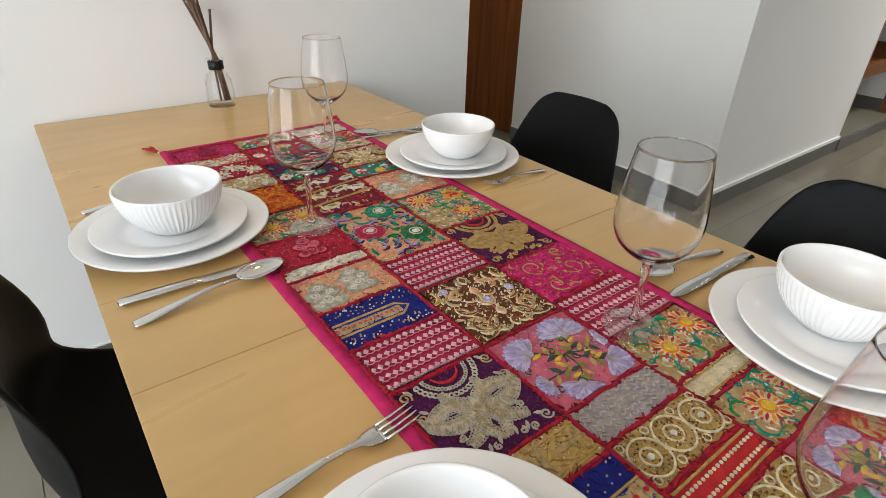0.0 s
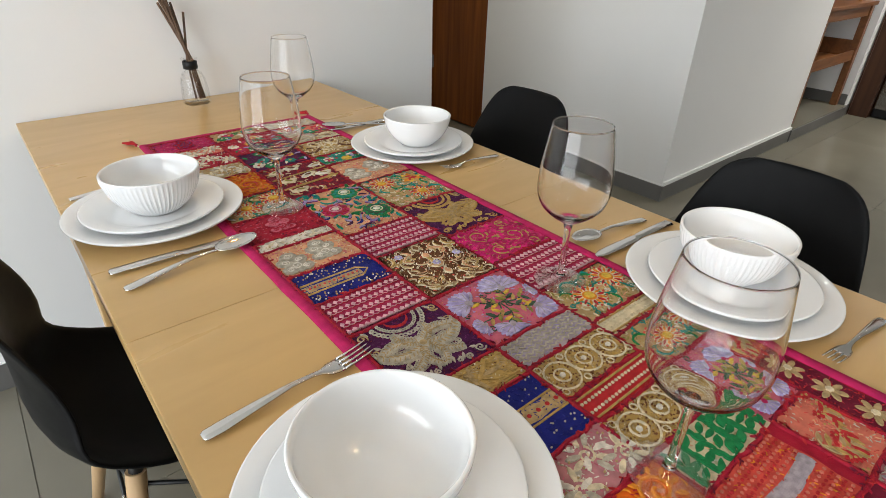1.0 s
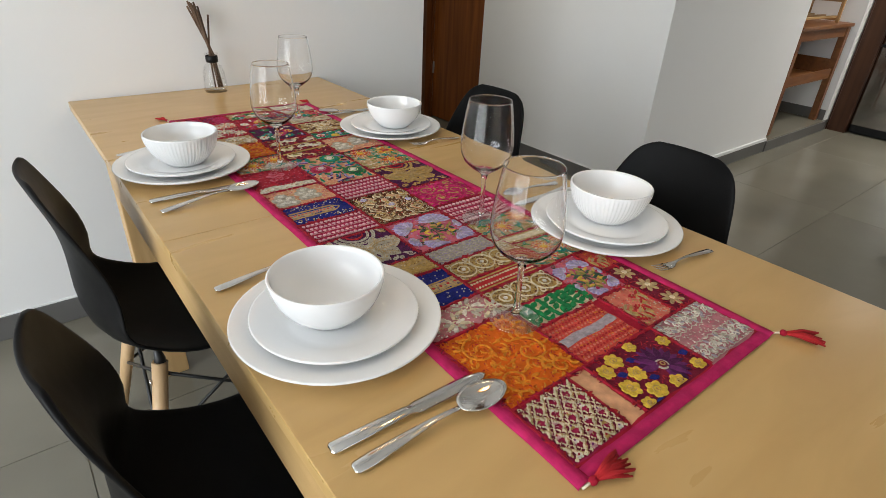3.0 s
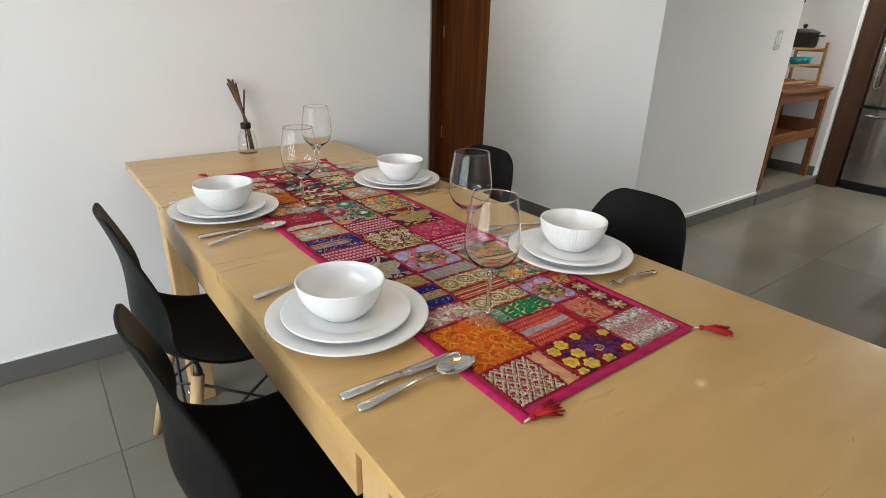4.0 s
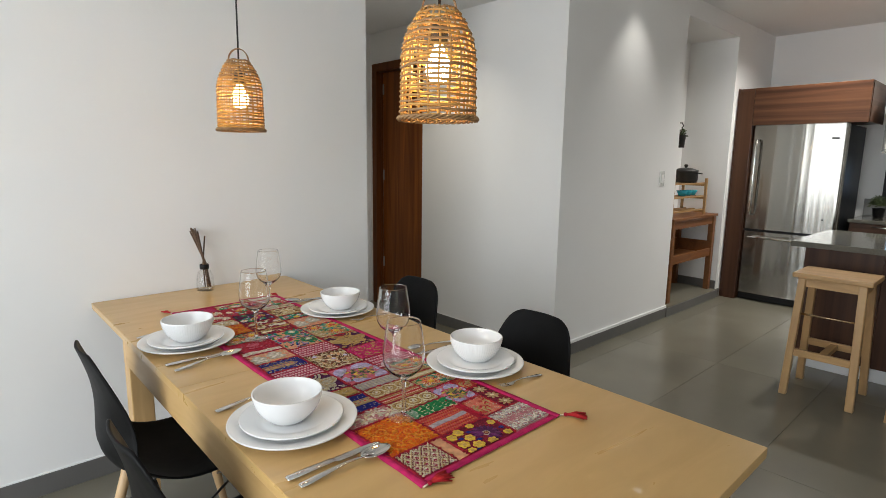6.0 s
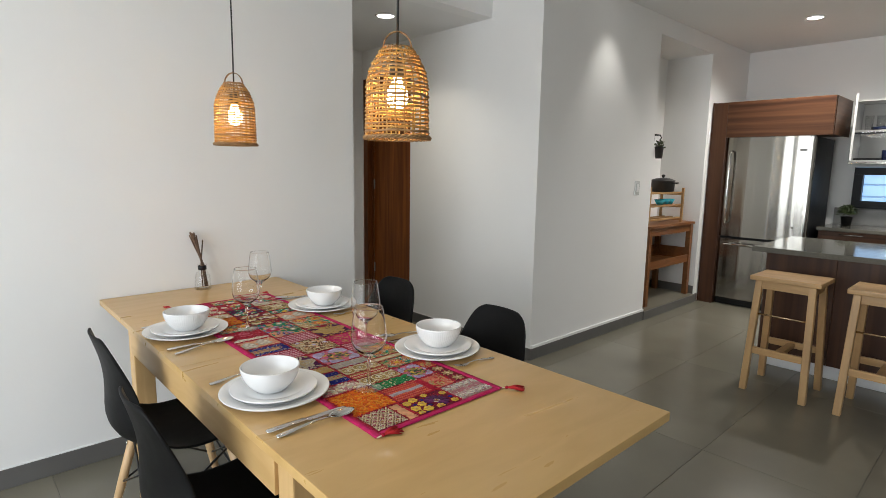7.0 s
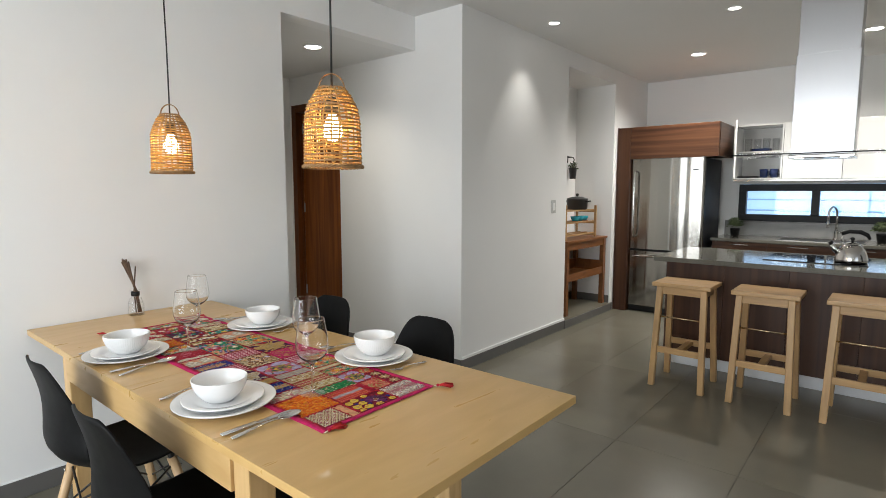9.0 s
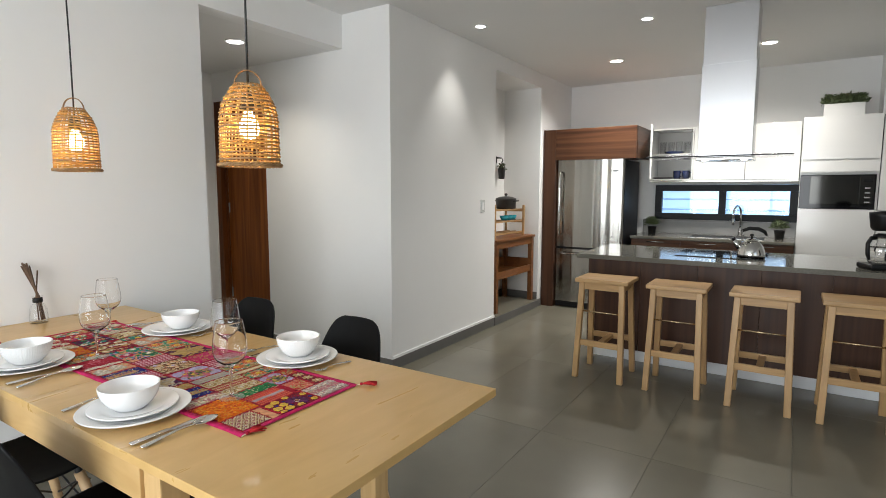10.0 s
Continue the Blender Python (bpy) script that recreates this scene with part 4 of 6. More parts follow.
sur = thing("fridge_panel", "tall walnut panel beside the refrigerator", "panel")
part("front_stile", boxed((5.36, BOX_Y - 0.15, 0.0), (5.382, BOX_Y - 0.018, 2.045), 0.0015), M_WALV, sur)
part("side_board", boxed((5.3825, BOX_Y - 0.15, 0.0), (6.24, BOX_Y - 0.13, 2.045), 0.0015), M_WALV, sur)
part("filler", boxed((5.35, BOX_Y - 0.0175, 0.0), (5.40, BOX_Y - 0.0095, 2.05), 0.001), M_WALV, sur)
ov = thing("bridge_cabinet", "horizontal grained walnut cabinet over the refrigerator", "cabinet")
part("carcass", boxed((5.3825, -1.498, 1.712), (5.95, BOX_Y - 0.1505, 2.043)), M_WALH, ov)
part("flap_door", boxed((5.36, -1.50, 1.702), (5.382, BOX_Y - 0.1525, 2.045), 0.0015), M_WALH, ov)
part("end_panel", boxed((5.383, -1.505, 1.705), (5.955, -1.4985, 2.043), 0.001, 1), M_WALH, ov)

# ---- back counter ----
CZ = 0.86
low = thing("base_cabinet", "walnut base cabinet with slim steel drawer pulls", "cabinet")
part("carcass", boxed((5.672, -2.955, 0.09), (6.24, -1.41, CZ - 0.031)), M_WALH, low)
for i in range(3):
    y1 = -1.412 - i * 0.5147
    fdr = part("drawer_front", boxed((5.65, y1 - 0.5117, 0.655), (5.671, y1, CZ - 0.037), 0.0015), M_WALH, low)
    part("drawer_pull", tube([(5.65, y1 - 0.17, 0.80), (5.63, y1 - 0.17, 0.80), (5.63, y1 - 0.345, 0.80), (5.65, y1 - 0.345, 0.80)], 0.005, 8), M_CHROME, fdr, "slim steel pull")
    part("door_front", boxed((5.65, y1 - 0.5117, 0.10), (5.671, y1, 0.651), 0.0015), M_WALH, low)
part("plinth", boxed((5.72, -2.95, 0.0), (6.2, -1.42, 0.0895)), M_KICK, low)
solid("back_worktop", boxed((5.625, -2.96, CZ - 0.03), (6.236, -1.40, CZ), 0.003), M_QUARTZ, "grey stone worktop under the window", "worktop")
solid("splashback", boxed((6.2365, -2.962, CZ + 0.001), (6.2495, -1.40, WZ0 - 0.001), 0.001, 1), M_SPLASH, "grey stone splashback below the window", "splashback")
sink = thing("sink", "stainless steel sink set in the back worktop", "sink", at=(5.93, -2.35, CZ))
bm = bmesh.new()
for lo, hi in (((-0.2, -0.36, 0.0005), (0.2, -0.34, 0.004)), ((-0.2, 0.34, 0.0005), (0.2, 0.36, 0.004)), ((-0.2, -0.3395, 0.0005), (-0.18, 0.3395, 0.004)), ((0.18, -0.3395, 0.0005), (0.2, 0.3395, 0.004))):
    box(bm, lo, hi, 0.001, 1)
part("rim", bm, M_STEEL, sink)
# no hollow is cut: its shade is a flat dark plate
part("basin", boxed((-0.179, -0.339, 0.0006), (0.179, 0.339, 0.0022)), M_IRON, sink, "flat dark plate standing in for the shaded hollow of the sink")
fau = thing("faucet", "tall chrome gooseneck kitchen faucet", "faucet", at=(6.13, -2.45, CZ))
part("base", lathe([(0, 0.0005), (0.026, 0.0005), (0.025, 0.012), (0.018, 0.02), (0.017, 0.09), (0.013, 0.095), (0, 0.095)], 24), M_CHROME, fau)
pts = [(0, 0, 0.09), (0, 0, 0.22)] + [(-0.075 + 0.075 * math.cos(a), 0.03 * (1 - math.cos(a)), 0.25 + 0.085 * math.sin(a)) for a in [math.pi * k / 10 for k in range(11)]] + [(-0.15, 0.06, 0.20)]
part("gooseneck", tube(pts, 0.0105, 12), M_CHROME, fau)
part("nozzle", tube([(-0.15, 0.06, 0.20), (-0.15, 0.06, 0.13)], [0.013, 0.015], 12), M_CHROME, fau)
part("lever", tube([(0.0, -0.015, 0.07), (-0.02, -0.07, 0.10)], [0.007, 0.006], 8), M_CHROME, fau)


def tuft(bm, c, R, n, rng, size):
    for _ in range(n):
        a, e = rng.uniform(0, math.tau), rng.uniform(-0.2, 1.3)
        d = Vector((math.cos(a) * math.cos(e), math.sin(a) * math.cos(e), math.sin(e)))
        p = Vector(c) + Vector((d.x * R[0], d.y * R[1], d.z * R[2])) * rng.uniform(0.45, 1.0)
        t = Vector((rng.uniform(-1, 1), rng.uniform(-1, 1), rng.uniform(-0.5, 1))).normalized()
        s = t.cross(d if abs(t.dot(d)) < 0.95 else Vector((1, 0, 0))).normalized()
        k = size * rng.uniform(0.6, 1.2)
        v = [bm.verts.new(q) for q in (p, p + t * k * 0.5 + s * k * 0.25, p + t * k, p + t * k * 0.5 - s * k * 0.25)]
        bm.faces.new(v)
    return bm


def pot_plant(x, y, z, seed):
    p = thing("potted_plant", "small bushy green plant in a black pot on the worktop", "plant", "herb pots by the window", (x, y, z))
    part("pot", lathe([(0, 0.0005), (0.038, 0.0005), (0.05, 0.085), (0.052, 0.09), (0.046, 0.09), (0.044, 0.08), (0, 0.078)], 28), M_DARK, p)
    part("foliage", tuft(bmesh.new(), (0, 0, 0.125), (0.085, 0.085, 0.07), 420, random.Random(seed), 0.03), M_LEAF, p)


pot_plant(5.98, -1.56, CZ, 1)
pot_plant(5.98, -2.82, CZ, 2)

# ---- wall cabinets ----
UX, UZ0, UZ1 = 5.90, 1.475, 2.045
op = thing("open_wall_cabinet", "white wall cabinet with its door swung open, crockery inside", "cabinet")
for nm, lo, hi in [("side_panel", (UX, -1.545, UZ0), (6.24, -1.53, UZ1)), ("side_panel", (UX, -1.975, UZ0), (6.24, -1.96, UZ1)), ("top_panel", (UX, -1.959, UZ1 - 0.016), (6.24, -1.546, UZ1)), ("bottom_panel", (UX, -1.959, UZ0), (6.24, -1.546, UZ0 + 0.016)), ("back_panel", (6.228, -1.959, UZ0 + 0.017), (6.24, -1.546, UZ1 - 0.017)), ("shelf", (UX + 0.02, -1.959, 1.752), (6.227, -1.546, 1.768))]:
    part(nm, boxed(lo, hi, 0.001, 1), M_LACQ, op)
cd = part("cabinet_door", boxed((-0.41, 0.0, UZ0 + 0.002), (0.0, 0.018, UZ1 + 0.012), 0.002), M_LACQ, op, "white door standing open")
cd.location, cd.rotation_euler = (UX - 0.004, -1.549, 0), (0, 0, radians(11.5))
for i, (gx, gy, gz) in enumerate([(6.05, -1.63, 1.7685), (6.1, -1.71, 1.7685), (6.05, -1.80, 1.7685), (6.1, -1.88, 1.7685)]):
    g = solid("tumbler", lathe([(0, 0), (0.03, 0), (0.036, 0.14), (0.0345, 0.14), (0.0285, 0.005), (0, 0.005)], 24), M_SHEET, "clear glass tumbler in the wall cabinet", "glass", "tumblers in the cabinet", m=Matrix.Translation((gx, gy, gz)))
    g.visible_shadow = False
for gy in (-1.80, -1.895):
    c = thing("mug", "dark navy ceramic mug in the wall cabinet", "mug", "mugs in the cabinet", (5.99, gy, UZ0 + 0.0165))
    part("body", lathe([(0, 0), (0.034, 0), (0.041, 0.09), (0.038, 0.09), (0.031, 0.006), (0, 0.006)], 28), M_NAVY, c)
    part("handle", tube([(0.0, -0.038, 0.07), (0, -0.058, 0.065), (0, -0.056, 0.035), (0, -0.037, 0.025)], 0.005, 8), M_NAVY, c)
solid("tray", boxed((5.93, -1.76, UZ0 + 0.0165), (6.2, -1.56, UZ0 + 0.034), 0.004), M_DARK, "dark tray in the wall cabinet", "tray")
solid("plate_stack", lathe([(0, 0), (0.06, 0), (0.1, 0.012), (0.1, 0.03), (0.06, 0.03), (0, 0.03)], 32), M_NAVY, "stack of dark plates on the cabinet shelf", "plates", m=Matrix.Translation((6.06, -1.75, 1.7688)))
for i, (y0, y1) in enumerate(((-2.475, -1.977), (-2.955, -2.477))):
    c = thing("wall_cabinet", "glossy white handleless wall cabinet", "cabinet", "wall cabinets")
    part("carcass", boxed((UX + 0.02, y0 + 0.001, UZ0), (6.24, y1 - 0.001, UZ1)), M_LACQ, c)
    part("door_upper", boxed((UX, y0 + 0.0015, UZ0 + 0.235), (UX + 0.019, y1 - 0.0015, UZ1), 0.0015), M_LACQ, c)
    part("door_lower", boxed((UX, y0 + 0.0015, UZ0 + 0.002), (UX + 0.019, y1 - 0.0015, UZ0 + 0.231), 0.0015), M_LACQ, c)
solid("light_rail", boxed((UX - 0.004, -2.955, UZ0 - 0.022), (UX + 0.03, -1.53, UZ0 - 0.001), 0.002), M_STEEL, "slim metal rail under the wall cabinets", "rail")

tall = thing("tall_cabinet", "glossy white tall cabinet with a built-in microwave", "cabinet")
TX, TY0, TY1 = 5.65, -3.562, -2.963
part("carcass", boxed((TX + 0.022, TY0, 0.09), (6.24, TY1, 1.19)), M_LACQ, tall)
part("carcass", boxed((TX + 0.022, TY0, 1.51), (6.24, TY1, 2.045)), M_LACQ, tall)
part("side_panel", boxed((TX + 0.022, TY0, 1.1905), (6.24, TY0 + 0.018, 1.5095)), M_LACQ, tall)
part("side_panel", boxed((TX + 0.022, TY1 - 0.018, 1.1905), (6.24, TY1, 1.5095)), M_LACQ, tall)
part("door", boxed((TX, TY0 + 0.002, 1.655), (TX + 0.021, TY1 - 0.002, 2.05), 0.0015), M_LACQ, tall)
part("panel", boxed((TX, TY0 + 0.002, 1.535), (TX + 0.021, TY1 - 0.002, 1.640), 0.0015), M_LACQ, tall)
part("door", boxed((TX, TY0 + 0.002, 0.10), (TX + 0.021, TY1 - 0.002, 1.185), 0.0015), M_LACQ, tall)
part("plinth", boxed((TX + 0.06, TY0, 0.0), (6.2, TY1, 0.0895)), M_KICK, tall)
mw = thing("microwave", "built-in microwave with mirrored glass door and black frame", "microwave")
part("housing", boxed((TX + 0.03, TY0 + 0.02, 1.1915), (6.1, TY1 - 0.02, 1.508)), M_DARK, mw)
part("front_frame", boxed((TX + 0.004, TY0 + 0.019, 1.195), (TX + 0.0295, TY1 - 0.004, 1.507), 0.003), M_BGLASS, mw)
part("door_glass", boxed((TX - 0.002, TY0 + 0.139, 1.236), (TX + 0.0035, TY1 - 0.085, 1.498), 0.002), M_MIRROR, mw, "mirrored door glass")
part("control_panel", boxed((TX - 0.002, TY0 + 0.03, 1.236), (TX + 0.0035, TY0 + 0.136, 1.498), 0.002), M_MIRROR, mw, "dark control panel")
part("display", boxed((TX - 0.004, TY0 + 0.045, 1.44), (TX - 0.0025, TY0 + 0.11, 1.47), 0.0005, 1), M_BGLASS, mw, "dark display")
for k in range(4):
    part("button", boxed((TX - 0.004, TY0 + 0.058, 1.25 + k * 0.043), (TX - 0.0025, TY0 + 0.097, 1.262 + k * 0.043), 0.0005, 1), M_GREY, mw)
pier_cab = thing("pantry_cabinet", "glossy white pantry cabinet with a tall door", "cabinet")
part("carcass", boxed((TX + 0.022, -4.2, 0.0), (5.895, -3.568, 2.045)), M_LACQ, pier_cab)
part("door", boxed((TX, -4.198, 0.1), (TX + 0.021, -3.57, 2.05), 0.0015), M_LACQ, pier_cab)
pl = thing("planter", "white rectangular planter with bushy green plants on the cabinet", "planter", at=(5.82, -3.27, 2.0455))
bm = boxed((-0.09, -0.155, 0.005), (0.09, 0.155, 0.125), 0.003)
part("box", bm, M_LACQ, pl)
bm = bmesh.new()
r9 = random.Random(9)
for k in range(7):
    tuft(bm, (r9.uniform(-0.03, 0.03), -0.132 + 0.044 * k, 0.145), (0.08, 0.05, 0.075), 190, r9, 0.036)
part("foliage", bm, M_LEAF, pl)

# ---- niche ----
SZ = STEP
con = thing("console_table", "orange stained pine console table with a lower tray shelf", "table", at=(0, 0, SZ + 0.0005))
X0, X1, Y0, Y1, TT = 4.30, 5.235, -0.41, -0.03, 0.765
part("tabletop", boxed((X0 - 0.02, Y0 - 0.012, TT - 0.025), (X1 + 0.015, Y1 + 0.01, TT), 0.003), M_PINE, con)
for x in (X0, X1 - 0.05):
    for y in (Y0, Y1 - 0.05):
        part("leg", boxed((x, y, 0), (x + 0.05, y + 0.05, TT - 0.0255), 0.003), M_PINE, con)
part("apron", boxed((X0 + 0.051, Y0 + 0.012, TT - 0.10), (X1 - 0.051, Y0 + 0.03, TT - 0.026), 0.002), M_PINE, con)
part("apron", boxed((X1 - 0.03, Y0 + 0.051, TT - 0.10), (X1 - 0.012, Y1 - 0.051, TT - 0.026), 0.002), M_PINE, con)
part("tray_shelf", boxed((X0 + 0.01, Y0 + 0.051, 0.36), (X1 - 0.051, Y1 - 0.051, 0.375), 0.002), M_PINE, con)
part("tray_front", boxed((X0 + 0.051, Y0 + 0.012, 0.345), (X1 - 0.051, Y0 + 0.028, 0.42), 0.002), M_PINE, con)
part("tray_end", boxed((X1 - 0.045, Y0 + 0.051, 0.345), (X1 - 0.028, Y1 - 0.051, 0.49), 0.002), M_PINE, con)
part("tray_back", boxed((X0 + 0.051, Y1 - 0.03, 0.345), (X1 - 0.051, Y1 - 0.014, 0.49), 0.002), M_PINE, con)
rk = thing("wooden_rack", "light pine shelf rack standing on the console table", "rack", at=(0, 0, SZ + TT + 0.001))
for x in (4.36, 5.06):
    for y in (-0.36, -0.14):
        part("post", boxed((x, y, 0), (x + 0.022, y + 0.022, 0.345 if x > 4.5 else 0.36), 0.002), M_PINEL, rk)
for z in (0.035, 0.165, 0.29):
    for y in (-0.338, -0.255, -0.172):
        part("slat", boxed((4.355, y, z), (5.087, y + 0.028, z + 0.014), 0.002), M_PINEL, rk)
    for x in (4.36, 5.06):
        part("cross_rail", boxed((x + 0.002, -0.337, z - 0.02), (x + 0.02, -0.141, z - 0.0005), 0.002), M_PINEL, rk)
pot = thing("cooking_pot", "dark iron cooking pot with lid on the rack", "pot", at=(4.84, -0.24, SZ + TT + 0.3055))
pot.scale = (1.15, 1.15, 1.25)
part("body", lathe([(0, 0), (0.085, 0), (0.095, 0.01), (0.098, 0.085), (0.1, 0.088), (0, 0.088)], 32), M_IRON, pot)
part("lid", lathe([(0.1, 0.0885), (0.098, 0.094), (0.05, 0.108), (0, 0.112)], 32), M_IRON, pot)
part("lid_knob", lathe([(0, 0.111), (0.008, 0.112), (0.016, 0.128), (0.012, 0.136), (0, 0.138)], 16), M_IRON, pot)
for s in (-1, 1):
    part("side_handle", tube([(0.03 * -1, s * 0.092, 0.07), (-0.02, s * 0.125, 0.072), (0.02, s * 0.125, 0.072), (0.03, s * 0.092, 0.07)], 0.006, 8), M_IRON, pot)
for k, x in enumerate((4.78, 4.89, 4.99)):
    solid("turquoise_bowl", lathe([(0, 0), (0.03, 0), (0.052, 0.05), (0.049, 0.05), (0.028, 0.005), (0, 0.005)], 28), M_TURQ, "small turquoise ceramic bowl on the rack", "bowl", "turquoise bowls", m=Matrix.Translation((x, -0.25, SZ + TT + 0.1805)))
hk = thing("hanging_planter", "small steel bucket hanging from a dark wall hook", "wall hook", at=(5.06, 0.0, 1.70))
part("backplate", boxed((-0.012, -0.006, -0.03), (0.012, -0.0005, 0.05), 0.003), M_IRON, hk)
part("hook", tube([(0, -0.005, 0.03), (0, -0.07, 0.03), (0, -0.085, 0.0), (0, -0.07, -0.02)], 0.006, 8), M_IRON, hk)
part("crossbar", tube([(-0.05, -0.03, 0.035), (0.05, -0.03, 0.035)], 0.006, 8), M_IRON, hk)
part("bail", tube([(-0.04, -0.07, -0.09), (0, -0.07, -0.018), (0.04, -0.07, -0.09)], 0.002, 6), M_CHROME, hk)
part("bucket", lathe([(0, -0.21), (0.034, -0.21), (0.044, -0.09), (0.045, -0.088), (0.042, -0.088), (0.03, -0.2), (0, -0.2)], 28), M_IRON, hk).location = (0, -0.07, 0)
part("foliage", tuft(bmesh.new(), (0, -0.07, -0.085), (0.045, 0.045, 0.05), 120, random.Random(4), 0.03), M_LEAF, hk)

# ---- patchwork runner ----
RX, RY, RW, RL = 0.194, -0.370, 0.428, 1.462
PAL = {
    "magenta": (0.52, 0.018, 0.115), "wine": (0.40, 0.022, 0.085), "blush": (0.66, 0.36, 0.38), "blue": (0.02, 0.035, 0.30), "sage": (0.05, 0.10, 0.06), "hotpink": (0.72, 0.02, 0.20), "crimson": (0.42, 0.012, 0.036), "red": (0.52, 0.025, 0.03), "maroon": (0.19, 0.012, 0.035), "coral": (0.68, 0.09, 0.065), "salmon": (0.70, 0.19, 0.13),
    "peach": (0.72, 0.37, 0.20), "orange": (0.74, 0.14, 0.010), "gold": (0.54, 0.35, 0.11), "tan": (0.50, 0.35, 0.17), "brown": (0.15, 0.055, 0.02), "cream": (0.76, 0.65, 0.44), "silver": (0.54, 0.49, 0.39), "grey": (0.44, 0.38, 0.42),
    "navy": (0.012, 0.018, 0.20), "plum": (0.075, 0.009, 0.065), "purple": (0.15, 0.02, 0.13), "lavender": (0.42, 0.35, 0.62), "mauve": (0.50, 0.21, 0.23), "rose": (0.60, 0.14, 0.20), "teal": (0.012, 0.27, 0.22), "green": (0.010, 0.22, 0.065),
    "olive": (0.30, 0.27, 0.06), "yellow": (0.76, 0.50, 0.06), "white": (0.80, 0.74, 0.64), "umber": (0.22, 0.09, 0.03), "lilac": (0.56, 0.50, 0.74), "blossom": (0.80, 0.46, 0.50), "violet": (0.22, 0.03, 0.18), "flame": (0.78, 0.27, 0.02)}
CLOTH = {}


def cloth(c, thread=False):
    key = c + ("_thread" if thread else "_cloth")
    if key not in CLOTH:
        CLOTH[key] = material(key, PAL[c], 0.75 if not thread else 0.6, vary=0.35 if thread else 0.28, scale=140 if thread else 60, bump=0.5 if thread else 0.35, bump_scale=700 if thread else 900, detail=4, sheen=0.0, contrast=(0.35, 0.65), spec=0.18)
    return CLOTH[key]


class Stitch:
    """Raised embroidery in a patch's plane, one mesh with a colour a slot."""

    def __init__(self):
        self.bm, self.slots, self.rng = bmesh.new(), [], random.Random(17)

    def poly(self, pts, color, h=0.0012, base=0.0):
        if color not in self.slots:
            self.slots.append(color)
        idx = self.slots.index(color)
        h *= self.rng.uniform(0.75, 1.3)
        n = len(pts)
        cx, cy = sum(p[0] for p in pts) / n, sum(p[1] for p in pts) / n
        lo = [self.bm.verts.new((x, y, base)) for x, y in pts]
        hi = [self.bm.verts.new((cx + (x - cx) * 0.86, cy + (y - cy) * 0.86, base + h)) for x, y in pts]
        fs = [self.bm.faces.new(hi)]
        for k in range(n):
            fs.append(self.bm.faces.new((lo[k], lo[(k + 1) % n], hi[(k + 1) % n], hi[k])))
        for f in fs:
            f.material_index = idx

    def petal(self, x, y, a, b, ang, color, h=0.0012, pointed=False, base=0.0, n=10):
        pts = []
        for k in range(n):
            q = math.tau * k / n
            u, v = math.cos(q) * a, math.sin(q) * b
            if pointed:
                v *= 1 - (abs(u) / a) ** 2 * 0.75
            pts.append((x + u * math.cos(ang) - v * math.sin(ang), y + u * math.sin(ang) + v * math.cos(ang)))
        self.poly(pts, color, h, base)

    def disc(self, x, y, r, color, h=0.0012, base=0.0, n=14):
        self.petal(x, y, r, r, 0, color, h, False, base, n)

    def flower(self, x, y, r, color, core, petals=8, fat=0.36, base=0.0, rot=0.0):
        for k in range(petals):
            q = rot + math.tau * k / petals
            self.petal(x + 0.58 * r * math.cos(q), y + 0.58 * r * math.sin(q), 0.42 * r, fat * r, q, color, 0.0013, False, base)
        self.disc(x, y, 0.26 * r, core, 0.0019, base)

    def line(self, pts, w, color, h=0.0011, base=0.0):
        if color not in self.slots:
            self.slots.append(color)
        idx = self.slots.index(color)
        h *= self.rng.uniform(0.75, 1.3)
        old = None
        for i, p in enumerate(pts):
            a, b = pts[max(0, i - 1)], pts[min(len(pts) - 1, i + 1)]
            dx, dy = b[0] - a[0], b[1] - a[1]
            L = math.hypot(dx, dy) or 1
            wi = w[i] if isinstance(w, list) else w
            nx, ny = -dy / L * wi / 2, dx / L * wi / 2
            cur = [self.bm.verts.new((p[0] + nx * s, p[1] + ny * s, base + z)) for s, z in ((1, 0), (0.5, h), (-0.5, h), (-1, 0))]
            if old:
                for k in range(3):
                    self.bm.faces.new((old[k], old[k + 1], cur[k + 1], cur[k])).material_index = idx
            old = cur

    def ring(self, x, y, r, w, color, h=0.0012, base=0.0, n=20):
        self.line([(x + r * math.cos(math.tau * k / n), y + r * math.sin(math.tau * k / n)) for k in range(n + 1)], w, color, h, base)

    def spiral(self, x, y, r, turns, w, color, rot=0.0, flip=1, base=0.0):
        n = int(14 * turns)
        self.line([(x + r * (1 - 0.85 * k / n) * math.cos(rot + flip * math.tau * turns * k / n), y + r * (1 - 0.85 * k / n) * math.sin(rot + flip * math.tau * turns * k / n)) for k in range(n + 1)], w, color, base=base)

    def bow(self, x, y, r, a0, sweep, w, color, base=0.0, n=10, taper=True):
        """A curved leaf along an arc, widest in its middle."""
        self.line([(x + r * math.cos(a0 + sweep * k / n), y + r * math.sin(a0 + sweep * k / n)) for k in range(n + 1)], [max(0.0006, w * math.sin(math.pi * (0.06 + 0.88 * k / n))) if taper else w for k in range(n + 1)], color, 0.0015, base)

    def loops(self, pts, r, color, step=2.0, base=0.0):
        """Small rings of cord set side by side along a path."""
        gone = 0.0
        for a, b in zip(pts, pts[1:]):
            L = math.hypot(b[0] - a[0], b[1] - a[1])
            while gone <= L and L > 0:
                f = gone / L
                self.ring(a[0] + (b[0] - a[0]) * f, a[1] + (b[1] - a[1]) * f, r, r * 0.7, color, 0.0016, base, 8)
                gone += step * r
            gone -= L

